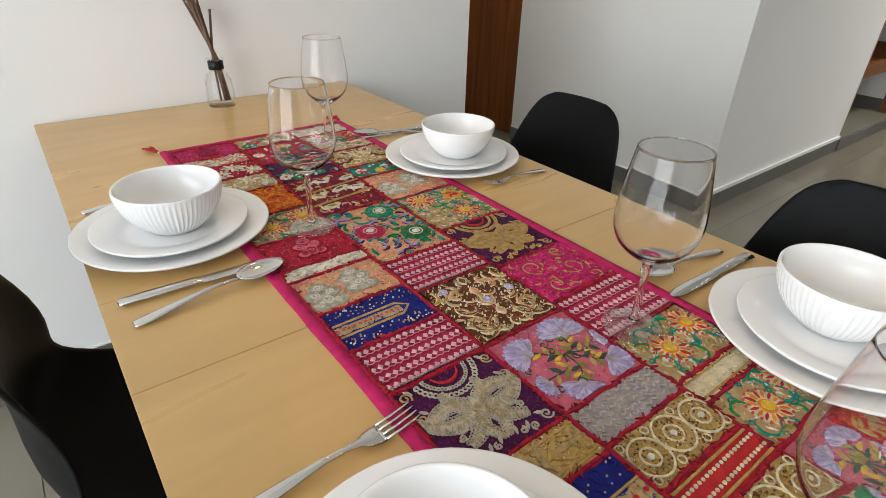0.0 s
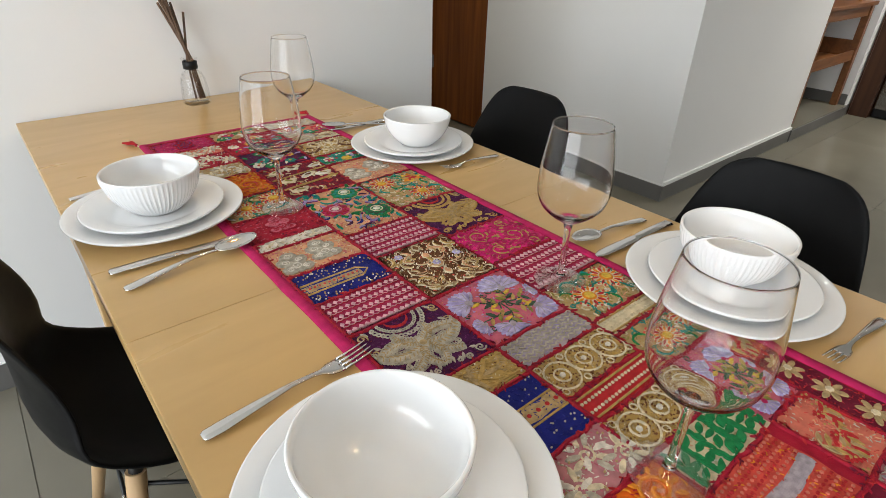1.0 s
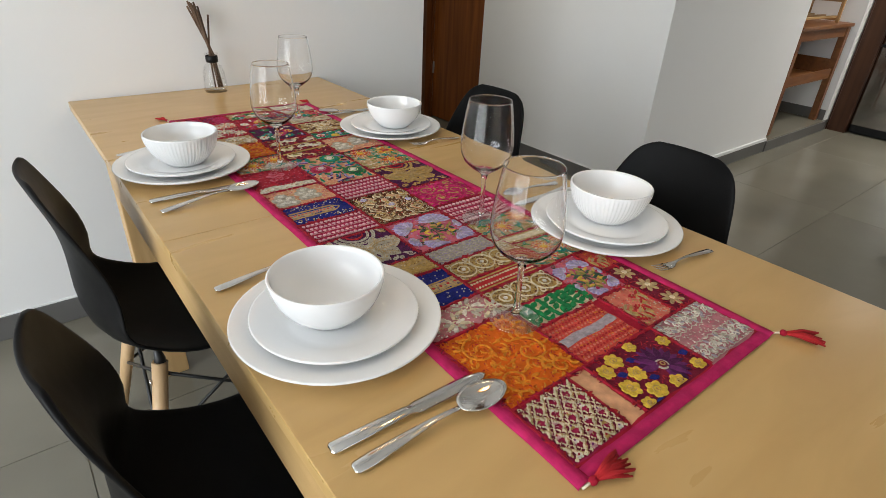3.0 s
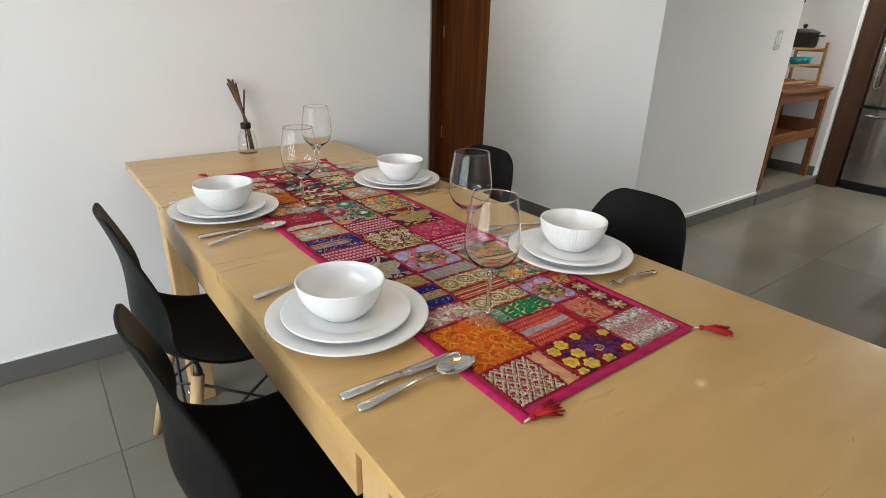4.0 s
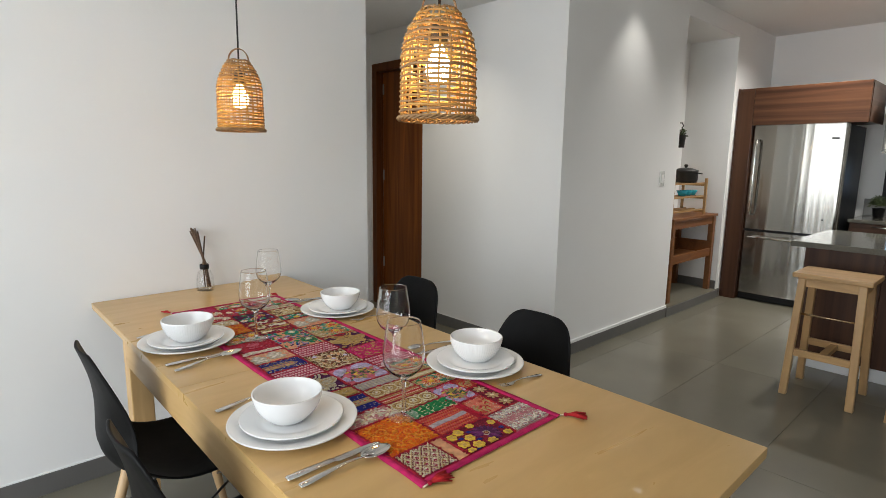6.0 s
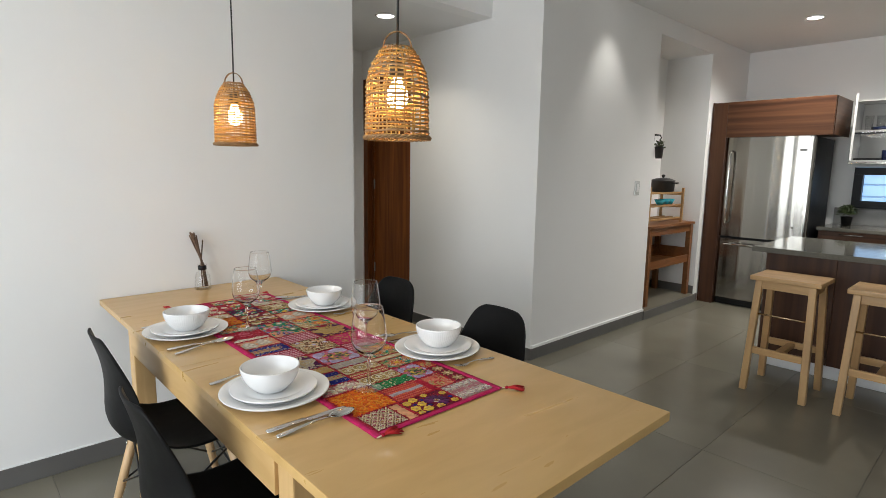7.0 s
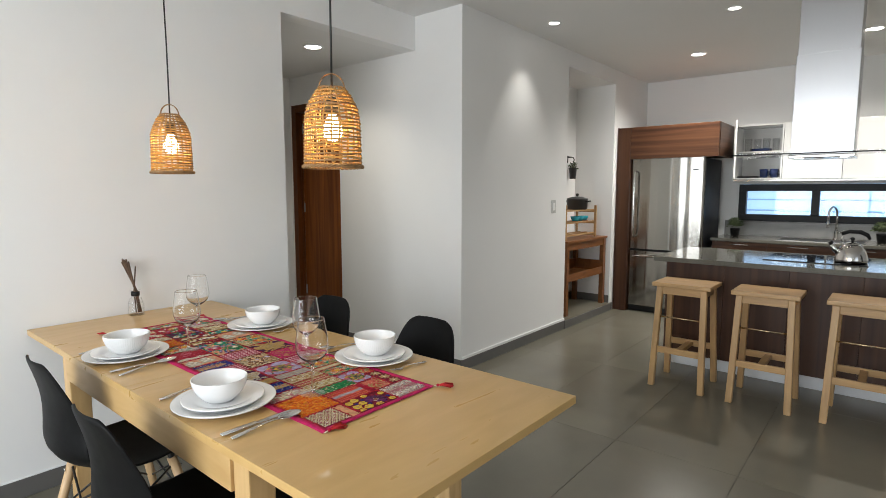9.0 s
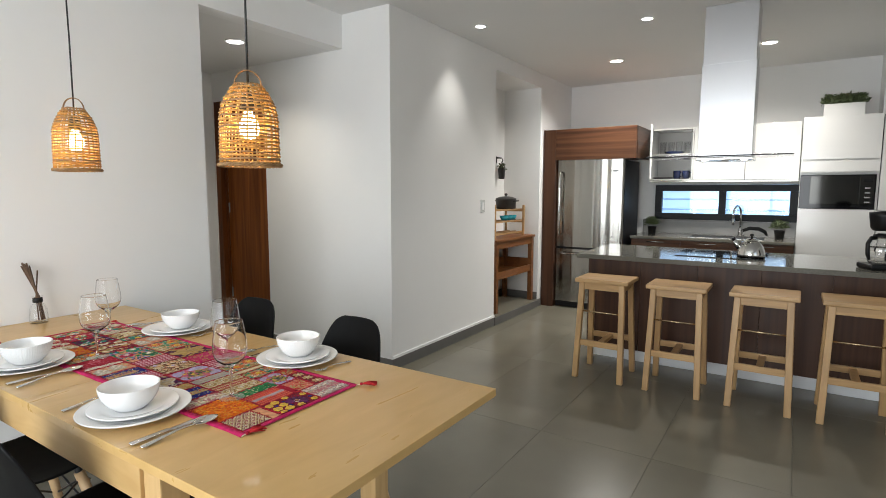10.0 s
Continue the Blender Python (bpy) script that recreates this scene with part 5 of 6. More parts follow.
    def lobe(self, x, y, ang, L, b, bend, c, c2, edge=True, base=0.0):
        """A bent, filled lobe with crossing stitches and a looped edge."""
        n = 12
        mid, half = [], []
        for k in range(n + 1):
            f = k / n
            q = ang + bend * f
            mid.append((x + L * f * math.cos(q), y + L * f * math.sin(q)))
            half.append(b * (0.25 + 0.75 * math.sin(math.pi * min(1, 0.12 + 0.8 * f)) ** 0.8))
        self.line(mid, [2 * h for h in half], c, 0.0017, base)
        for k in range(1, n):
            q = ang + bend * k / n
            for m in (-1, 1):
                self.petal(mid[k][0] - m * math.sin(q) * half[k] * 0.45, mid[k][1] + m * math.cos(q) * half[k] * 0.45, half[k] * 0.42, 0.0008, q + m * 0.9, c2, 0.0012, True, base + 0.0015, 6)
        if edge:
            for m in (-1, 1):
                self.loops([(p[0] - m * math.sin(ang + bend * k / n) * half[k] * 1.12, p[1] + m * math.cos(ang + bend * k / n) * half[k] * 1.12) for k, p in enumerate(mid)], 0.0019, c, 2.1, base)

    def dots(self, x0, y0, x1, y1, n, r, color):
        for k in range(n):
            f = (k + 0.5) / n
            self.disc(x0 + (x1 - x0) * f, y0 + (y1 - y0) * f, r, color, 0.0014, n=7)


# each motif draws in 0..w across the runner (x) and 0..l along it (y, towards the camera's end)
def m_zigzag(s, w, l):
    rows = max(3, round(l / 0.0165))
    n = round(w / 0.0092)
    for j in range(rows):
        y = l * (j + 0.5) / rows
        for k in range(n):
            s.petal(w * (k + 0.5) / n + s.rng.uniform(-0.0004, 0.0004), y + 0.0005 * math.sin(k * 1.7 + j), w / n * 0.44, l / rows * s.rng.uniform(0.24, 0.29), 0, "blossom", 0.0011, n=4)
        for off in (0.36, 0.50):
            s.line([(w * k / (2 * n), y + l / rows * off + 0.0009 * (-1) ** k) for k in range(2 * n + 1)], 0.0011, "blush" if off < 0.4 else "crimson", 0.0009)
    s.loops([(0.003, l - 0.003), (w - 0.003, l - 0.003)], 0.0022, "blush")


def m_scroll(s, w, l, c="tan", c2="silver", seed=1, dense=1.0, thick=0.0055):
    r = random.Random(seed)
    cx = w / 2
    # a mirrored plume: broad filled leaves, thick curling stems and a beaded ground
    for sx in (-1, 1):
        for k in range(5):
            q = -1.25 + 0.62 * k
            L = (0.30, 0.36, 0.40, 0.36, 0.28)[k] * w
            s.petal(cx + sx * 0.56 * L * math.cos(q), l * 0.5 + 0.56 * L * math.sin(q) * l / w, 0.5 * L, thick * 1.25, sx * q if sx > 0 else math.pi - q, c if k % 2 else c2, 0.0016, True, n=12)
        for k, (u, v, rad) in enumerate(((0.32, 0.17, 0.12), (0.38, 0.50, 0.10), (0.30, 0.84, 0.13), (0.13, 0.10, 0.08), (0.12, 0.92, 0.08), (0.43, 0.30, 0.06), (0.43, 0.70, 0.06))):
            s.spiral(cx + sx * u * w, v * l, rad * w, 1.5, thick * 0.9, c2 if k % 2 else c, r.uniform(0, 6.28), sx)
        s.line([(cx + sx * w * (0.05 + 0.40 * math.sin(math.pi * f)), l * (0.04 + 0.92 * f)) for f in [k / 18 for k in range(19)]], thick * 0.8, c)
    for k in range(6):
        s.petal(cx + r.uniform(-0.003, 0.003), l * (0.10 + 0.16 * k), l * 0.085, thick * 1.3, 1.57, c2 if k % 2 else c, 0.0018, True)
    for k in range(int(70 * dense)):
        s.disc(r.uniform(0.03, 0.97) * w, r.uniform(0.03, 0.97) * l, 0.0013, "white" if k % 4 == 0 else c2, 0.0018, n=6)


def m_flow(s, w, l, colors=("tan", "silver"), seed=1, n=26, thick=0.005, mirror=True, beads="white", scale=26.0):
    """Couched threads that follow a curling field, mirrored about the middle."""
    r = random.Random(seed)
    cx = w / 2
    for k in range(n):
        x, y = r.uniform(0.03, 0.5 if mirror else 0.97) * w, r.uniform(0.04, 0.96) * l
        pts = []
        for step in range(r.randint(7, 14)):
            pts.append((x, y))
            e = 0.002
            p = Vector((x * scale + seed * 3.1, y * scale, seed * 1.7))
            gx = noise.noise(p + Vector((e * scale, 0, 0))) - noise.noise(p - Vector((e * scale, 0, 0)))
            gy = noise.noise(p + Vector((0, e * scale, 0))) - noise.noise(p - Vector((0, e * scale, 0)))
            q = math.hypot(gx, gy) or 1
            x, y = x + 0.0042 * gy / q, y - 0.0042 * gx / q
            if not (0.01 * w < x < (0.5 * w if mirror else 0.99 * w) and 0.02 * l < y < 0.98 * l):
                break
        if len(pts) < 4:
            continue
        wd = thick * r.uniform(0.65, 1.3)
        for m in ((1, -1) if mirror else (1,)):
            q = pts if m == 1 else [(2 * cx - a, b) for a, b in pts]
            s.line(q, wd, colors[k % len(colors)], 0.0016)
            s.disc(q[-1][0], q[-1][1], wd * 0.75, colors[k % len(colors)], 0.0017, n=8)
    for k in range(int(w * l / 0.00022)):
        s.disc(r.uniform(0.03, 0.97) * w, r.uniform(0.03, 0.97) * l, 0.0013, beads, 0.002, n=6)


def m_plume(s, w, l, c="silver", c2="tan", seed=3):
    """A winged plume of bent lobes with looped edges, under a scalloped arch."""
    cx, cy = w * 0.5, l * 0.52
    for sx in (-1, 1):
        flip = (lambda q: q) if sx > 0 else (lambda q: math.pi - q)
        for a0, L, b, bend in ((-0.95, 0.44, 0.040, 0.95), (-0.25, 0.30, 0.028, -0.8), (0.55, 0.50, 0.046, -0.85), (0.75, 0.34, 0.030, 0.9), (1.25, 0.36, 0.036, -0.55)):
            s.lobe(cx + sx * 0.003, cy + 0.004 * a0, flip(a0), L * w, 1.5 * b * w, sx * bend, c, c2)
        for u, v, rad, q in ((0.40, 0.90, 0.06, 0.5), (0.24, 0.94, 0.04, 2.0), (0.44, 0.36, 0.05, 4.0), (0.43, 0.10, 0.06, 1.0), (0.30, 0.70, 0.035, 3.0), (0.13, 0.92, 0.035, 5.0)):
            s.spiral(cx + sx * u * w, v * l, rad * w, 1.4, 0.0024, c if v > 0.5 else c2, q, sx)
            s.petal(cx + sx * (u - 0.05) * w, (v - 0.04) * l, 0.006, 0.0022, q, c, 0.0014, True)
    for rad in (0.30, 0.22):
        arc = [(cx + rad * w * math.cos(0.12 + 2.9 * k / 16), 0.0 + rad * w * math.sin(0.12 + 2.9 * k / 16)) for k in range(17)]
        s.loops(arc, 0.0028 if rad > 0.25 else 0.002, c)
    s.bow(cx, 0, 0.14 * w, 0.2, 2.7, 0.005, "red")
    s.petal(cx, cy, 0.15 * l, 0.006, 1.57, c, 0.0024, True, n=12)
    s.disc(cx, cy, 0.0055, c2, 0.003)


def m_flowers(s, w, l, c="lavender", core="grey", leaf="olive", seed=2, big=0.030, c3="lilac"):
    r = random.Random(seed)
    spots = [(0.24, 0.32, 1.0, 4.0), (0.72, 0.30, 1.1, 5.0), (0.80, 0.80, 0.9, 0.9), (0.36, 0.86, 0.85, 2.2), (0.13, 0.70, 0.55, 3.2), (0.93, 0.52, 0.5, 0.2)]
    for u, v, k, q in spots:
        pts = [(w * (0.5 + (u - 0.5) * f + 0.06 * math.sin(3 * f + u)), l * (0.5 + (v - 0.5) * f + 0.06 * math.sin(4 * f))) for f in [j / 8 for j in range(9)]]
        s.line(pts, 0.0022, "sage")
        for j in (2, 3, 4, 5, 6):
            d = q + (1.0 if j % 2 else -1.0)
            s.petal(pts[j][0] + 0.007 * math.cos(d), pts[j][1] + 0.007 * math.sin(d), 0.0085, 0.0031, d, ("yellow", leaf, "sage", "gold")[(j + int(10 * u)) % 4], 0.0014, True)
    for u, v, k, q0 in spots:
        R = big * k
        for j in range(13):
            q = q0 - 1.45 + 2.9 * j / 12
            s.petal(u * w + R * 0.5 * math.cos(q), v * l + R * 0.5 * math.sin(q), R * (0.50 + 0.05 * (j % 2)), R * 0.17, q, c if j % 2 else c3, 0.0017, base=0.0004)
        for j in range(7):
            q = q0 - 1.5 + 3.0 * j / 6
            s.petal(u * w + R * 0.5 * math.cos(q), v * l + R * 0.5 * math.sin(q), R * 0.34, 0.0006, q, "grey", 0.001, True, 0.002, 6)
        s.petal(u * w, v * l, R * 0.24, R * 0.2, q0, core if core != "grey" else "grey", 0.0026)
    for k in range(10):
        x, y = r.uniform(0.08, 0.92) * w, r.uniform(0.06, 0.94) * l
        s.spiral(x, y, 0.006, 1.1, 0.0014, "sage", r.uniform(0, 6))


def m_suns(s, w, l, seed=3, base="teal"):
    r = random.Random(seed)
    spots = [(0.27, 0.22), (0.62, 0.76), (0.78, 0.28)] if l > 0.11 else [(0.34, 0.56), (0.80, 0.38)]
    R = min(0.025, l * 0.34)
    for k in range(int(w * l / 0.00009)):
        s.petal(r.uniform(0.04, 0.96) * w, r.uniform(0.04, 0.96) * l, r.uniform(0.003, 0.006), 0.0016, r.uniform(0, 3.1), ("cream", "olive", "peach", "white")[k % 4], 0.0009, True, n=6)
    for i, (u, v) in enumerate(spots):
        x, y = u * w, v * l
        for k in range(7):
            q = r.uniform(0, 6.28)
            s.bow(x + 1.25 * R * math.cos(k * 0.9), y + 1.25 * R * math.sin(k * 0.9), R * 0.5, q, 3.6 * (-1) ** k, 0.0042, ("teal", "green", "teal")[k % 3])
            s.ring(x + 1.5 * R * math.cos(k * 0.9 + 0.4), y + 1.5 * R * math.sin(k * 0.9 + 0.4), 0.0032, 0.0018, "teal", n=9)
        if i == 2:
            for k in range(9):
                q = math.tau * k / 9
                s.petal(x + R * 0.5 * math.cos(q), y + R * 0.5 * math.sin(q), R * 0.48, R * 0.24, q, ("yellow", "flame", "gold")[k % 3], 0.0018, True, 0.0006)
            for k in range(5):
                s.petal(x + r.uniform(-0.3, 0.3) * R, y + r.uniform(-0.3, 0.3) * R, R * 0.34, R * 0.14, r.uniform(0, 3), "red", 0.0024, True, 0.001)
            continue
        s.disc(x, y, R * 1.02, "cream", 0.0010, 0.0002, 22)
        for k in range(16):
            q = math.tau * k / 16
            s.petal(x + R * 0.70 * math.cos(q), y + R * 0.70 * math.sin(q), R * 0.26, R * 0.085, q, "red" if k % 2 else "flame", 0.0014, True, 0.0009, 8)
            s.disc(x + R * 1.0 * math.cos(q + 0.2), y + R * 1.0 * math.sin(q + 0.2), 0.0016, "coral", 0.0018, 0.0008, 7)
        s.disc(x, y, R * 0.42, "flame", 0.0012, 0.0012)
        s.disc(x, y, R * 0.32, "yellow", 0.0020, 0.0014)


def m_circles(s, w, l):
    """Large linked rings of pale cord over a ground of gold beads."""
    r = random.Random(int(l * 1e5))
    for k in range(int(w * l / 0.000011)):
        s.disc(r.uniform(0.02, 0.98) * w, r.uniform(0.03, 0.97) * l, 0.0013, ("gold", "tan", "umber", "gold")[k % 4], 0.0012, n=6)
    n = 3
    for k in range(n):
        x, R = w * (k + 0.52) / n, min(l * 0.46, w / n * 0.50)
        s.ring(x, l * (0.5 + 0.03 * (-1) ** k), R, 0.0026, "cream", 0.0018, 0.0006, 26)
        s.ring(x, l * (0.5 + 0.03 * (-1) ** k), R * 0.46, 0.0024, "cream", 0.0018, 0.0006, 16)
        s.disc(x, l * (0.5 + 0.03 * (-1) ** k), R * 0.17, "white", 0.0022, 0.0006, 9)
    for k in range(n + 1):
        for v in (0.14, 0.86):
            s.ring(min(max(w * (k + 0.02) / n, 0.005), w - 0.005), l * v, 0.0042, 0.0016, "cream", 0.0016, 0.0006, 10)


def m_stripes(s, w, l, c="gold"):
    for v in (0.12, 0.88):
        s.line([(0, v * l), (w, v * l)], 0.003, c)
    for v in (0.32, 0.68):
        s.dots(0, v * l, w, v * l, int(w / 0.006), 0.0021, "cream")


def m_leaves(s, w, l, c="green", seed=4):
    r = random.Random(seed)
    x = 0.004
    row = 0
    while x < w + 0.01:
        y = 0.003 + 0.006 * (row % 2)
        while y < l:
            q = 0.5 + 0.9 * (-1) ** row + r.uniform(-0.45, 0.45)
            s.petal(min(x + r.uniform(-0.003, 0.003), w - 0.004), y, r.uniform(0.0085, 0.0115), r.uniform(0.0036, 0.0052), q, c, 0.0017, True, n=12)
            y += r.uniform(0.0095, 0.0125)
        x += r.uniform(0.0105, 0.0135)
        row += 1


def m_feather(s, w, l, c="silver"):
    n = round(w / 0.012)
    for k in range(n):
        x = w * (k + 0.5) / n
        for j in range(6):
            y = l * (0.12 + 0.14 * j)
            for sx in (-1, 1):
                s.petal(x + sx * 0.003, y, 0.0042, 0.0014, sx * 0.7, c, pointed=True, n=6)


def m_blue(s, w, l, band=True):
    r = random.Random(7)
    if band:
        s.line([(0.0, l * 0.38), (w * 0.72, l * 0.38)], 0.004, "gold")
        s.line([(0.0, l * 0.68), (w * 0.72, l * 0.68)], 0.004, "gold")
        s.line([(w * 0.72, l * 0.38), (w * 0.83, l * 0.53), (w * 0.72, l * 0.68)], 0.004, "gold")
        s.line([(0.0, l * 0.53), (w * 0.74, l * 0.53)], l * 0.2, "tan", 0.0006)
        s.dots(0, l * 0.53, w * 0.72, l * 0.53, 12, 0.0022, "coral")
    for k in range(90):
        s.disc(r.uniform(0.03, 0.97) * w, r.choice((r.uniform(0.04, 0.3), r.uniform(0.76, 0.96))) * l, 0.0013, r.choice(("gold", "white", "tan")), 0.0012, n=5)


def m_bluegold(s, w, l):
    s.line([(0, l * 0.5), (w, l * 0.5)], l * 0.24, "tan", 0.0008)
    s.line([(0, l * 0.36), (w, l * 0.36)], 0.003, "gold", 0.0014)
    s.line([(0, l * 0.64), (w, l * 0.64)], 0.003, "gold", 0.0014)
    s.dots(0, l * 0.5, w, l * 0.5, 9, 0.003, "red")
    r = random.Random(8)
    for k in range(60):
        s.disc(r.uniform(0.03, 0.97) * w, r.choice((r.uniform(0.04, 0.3), r.uniform(0.72, 0.96))) * l, 0.0013, "silver", 0.0012, n=5)


def m_rosettes(s, w, l):
    r = random.Random(11)
    for k in range(22):
        u, v = (k % 4 + 0.5) / 4 + r.uniform(-0.1, 0.1), (k // 4 + 0.5) / 6 + r.uniform(-0.07, 0.07)
        s.bow(u * w, v * l, r.uniform(0.010, 0.017), r.uniform(0, 6.28), r.uniform(1.6, 3.4) * (-1) ** k, 0.0068, ("teal", "plum", "navy", "purple", "green")[k % 5])
        if k % 3 == 0:
            s.spiral(u * w, v * l, 0.006, 1.2, 0.0026, "teal", r.uniform(0, 6))
    for k in range(64):
        u, v, q = r.uniform(0.06, 0.94), r.uniform(0.04, 0.96), r.uniform(0, 6.28)
        s.lobe(u * w, v * l, q, r.uniform(0.012, 0.022), r.uniform(0.0020, 0.0034), r.uniform(-1.1, 1.1), ("teal", "plum", "navy", "green", "violet", "teal")[k % 6], ("green", "lavender", "teal")[k % 3], False)
    for u, v, a, b in ((0.66, 0.20, "green", "teal"), (0.27, 0.50, "magenta", "crimson"), (0.74, 0.72, "green", "sage")):
        x, y = u * w, v * l
        for f, c, n, z in ((1.0, a, 10, 0.0006), (0.78, b, 9, 0.0016), (0.55, a, 8, 0.0024)):
            for k in range(n):
                q = math.tau * k / n + f
                s.petal(x + 0.0185 * f * math.cos(q), y + 0.0185 * f * math.sin(q), 0.0085 * f + 0.001, 0.0072 * f, q, c, 0.0014, False, z)
            s.loops([(x + 0.0262 * f * math.cos(math.tau * k / 18), y + 0.0262 * f * math.sin(math.tau * k / 18)) for k in range(19)] if f == 1.0 else [], 0.0013, "peach", 2.2, 0.0004)
        s.ring(x, y, 0.0105, 0.0022, "blush" if a == "magenta" else "cream", 0.0016, 0.003)
        s.petal(x, y, 0.0072, 0.0052, 0.4, "white", 0.002, False, 0.0034, 12)


def m_yellowflowers(s, w, l):
    ex, ey = w * 0.60, l * 0.60
    for k in range(17):
        q = -2.9 + 4.6 * k / 16
        s.petal(ex + 0.019 * math.cos(q), ey + 0.019 * math.sin(q), 0.0175, 0.0058, q, "plum" if k % 2 else "purple", 0.0018, True, 0.0004, 12)
    for r0, c, z in ((0.0098, "silver", 0.0018), (0.0068, "maroon", 0.0024), (0.0042, "gold", 0.0028), (0.0022, "maroon", 0.0032)):
        s.disc(ex, ey, r0, c, 0.0008, z)
    for u, v, R in ((0.09, 0.24, 0.0115), (0.27, 0.16, 0.0125), (0.10, 0.62, 0.0135), (0.31, 0.50, 0.0120), (0.28, 0.84, 0.0135), (0.53, 0.92, 0.0115), (0.08, 0.93, 0.0095), (0.92, 0.30, 0.0095), (0.90, 0.88, 0.0100), (0.56, 0.10, 0.0095)):
        for k in range(6):
            q = math.tau * k / 6 + u
            s.petal(u * w + 0.6 * R * math.cos(q), v * l + 0.6 * R * math.sin(q), 0.50 * R, 0.42 * R, q, "yellow", 0.0016, False, 0.0006, 10)
        s.spiral(u * w, v * l, 0.5 * R, 1.4, 0.0018, "gold", u * 9, 1, 0.0018)
    for u, v in ((0.19, 0.40), (0.40, 0.68), (0.20, 0.99), (0.93, 0.62), (0.42, 0.28)):
        s.petal(u * w, v * l, 0.008, 0.0055, 0.4, "navy", pointed=True)


def m_beads(s, w, l):
    """A diamond lattice of braided pale cord with beads and small flowers in its meshes."""
    n, rows = 4, 3
    for i in range(-rows, n + 1):
        for m in (-1, 1):
            x0 = w * (i if m > 0 else i + rows) / n
            for off, c, r in ((-0.0042, "cream", 0.0013), (0.0042, "cream", 0.0013), (-0.0018, "tan", 0.0011), (0.0018, "maroon", 0.0012)):
                for k in range(52):
                    f = k / 51
                    x, y = x0 + m * w * rows * f / n + off + 0.0008 * math.sin(k * 1.9), 0.003 + (l - 0.006) * f
                    if 0.003 < x < w - 0.003:
                        s.disc(x, y, r, c, 0.0018, n=6)
    for j in range(2 * rows):
        for i in range(n + 1):
            x, y = w * (i + 0.5 * (j % 2)) / n, l * (j + 0.5) / (2 * rows)
            if 0.006 < x < w - 0.006:
                s.flower(x, y, 0.0052, ("blush", "gold", "white")[(i + j) % 3], ("crimson", "violet")[i % 2], 6, 0.3)


def m_coral(s, w, l):
    s.line([(w * 0.02, l * 0.5), (w * 0.3, l * 0.47), (w * 0.6, l * 0.5), (w * 0.97, l * 0.46)], 0.016, "grey", 0.0012)
    for v in (0.06, 0.13, 0.2, 0.27, 0.34, 0.64, 0.71, 0.78, 0.85, 0.92):
        s.dots(0.01 * w, v * l, 0.98 * w, v * l, int(w / 0.0065), 0.0018, "red" if int(v * 100) % 2 else "salmon")


def m_paisley(s, w, l, c="flame", c2="orange", seed=5):
    """Large curled drops with scalloped insides among scattered leaves."""
    r = random.Random(seed)
    for k in range(int(w * l / 0.00022)):
        u, v, q = r.uniform(0.04, 0.96), r.uniform(0.04, 0.96), r.uniform(0, 6.28)
        s.bow(u * w, v * l, r.uniform(0.005, 0.011), q, r.uniform(1.2, 2.6) * r.choice((-1, 1)), r.uniform(0.0024, 0.0046), (c, c2, c)[k % 3])
    for u, v, rad in ((0.3, 0.3, 0.027), (0.70, 0.56, 0.029), (0.3, 0.78, 0.022), (0.78, 0.16, 0.018), (0.8, 0.88, 0.016)):
        a0, m = r.uniform(0, 6), r.choice((-1, 1))
        s.spiral(u * w, v * l, rad, 1.25, 0.0038, c, a0, m, 0.0008)
        s.spiral(u * w, v * l, rad * 0.72, 1.2, 0.0022, c2, a0 + 0.5, m, 0.0008)
        for k in range(9):
            q = a0 + m * 0.62 * k
            s.petal(u * w + rad * 1.16 * math.cos(q), v * l + rad * 1.16 * math.sin(q), 0.0062, 0.0026, q, c, 0.0016, True, 0.0006)


def m_motifs(s, w, l, c="silver", seed=6, n=2):
    """Stacked lobes of couched cord, like a small vase of plumes."""
    c2 = "white" if c == "silver" else "crimson"
    for k in range(n):
        x, y = w * (0.20 + 0.42 * k if n > 1 else 0.5), l * (0.62 - 0.14 * k if n > 1 else 0.5)
        z = min(1.0, l / 0.085)
        for j, (dx, dy, a, b, q) in enumerate(((0, -0.020, 0.011, 0.010, 0), (-0.011, -0.004, 0.012, 0.009, 0.7), (0.011, -0.004, 0.012, 0.009, -0.7), (0, 0.010, 0.016, 0.013, 1.57), (-0.013, 0.018, 0.010, 0.008, 0.4), (0.013, 0.018, 0.010, 0.008, -0.4))):
            s.petal(x + dx * z, y + dy * z, a * z, b * z, q, c, 0.0017, n=14)
            s.spiral(x + dx * z, y + dy * z, 0.7 * b * z, 1.6, 0.0016, c2, j, (-1) ** j, 0.0016)
            s.loops([(x + (dx + 1.08 * a * math.cos(t) * math.cos(q) - 1.08 * b * math.sin(t) * math.sin(q)) * z, y + (dy + 1.08 * a * math.cos(t) * math.sin(q) + 1.08 * b * math.sin(t) * math.cos(q)) * z) for t in [math.tau * i / 14 for i in range(15)]], 0.0014, c2 if c != "silver" else c, 2.3)


def m_band(s, w, l, c="gold"):
    for v in (0.15, 0.5, 0.85):
        s.line([(0, v * l), (w, v * l)], 0.0035, c)
    m_scroll(s, w, l, c, "tan", 12, 0.5, 0.003)


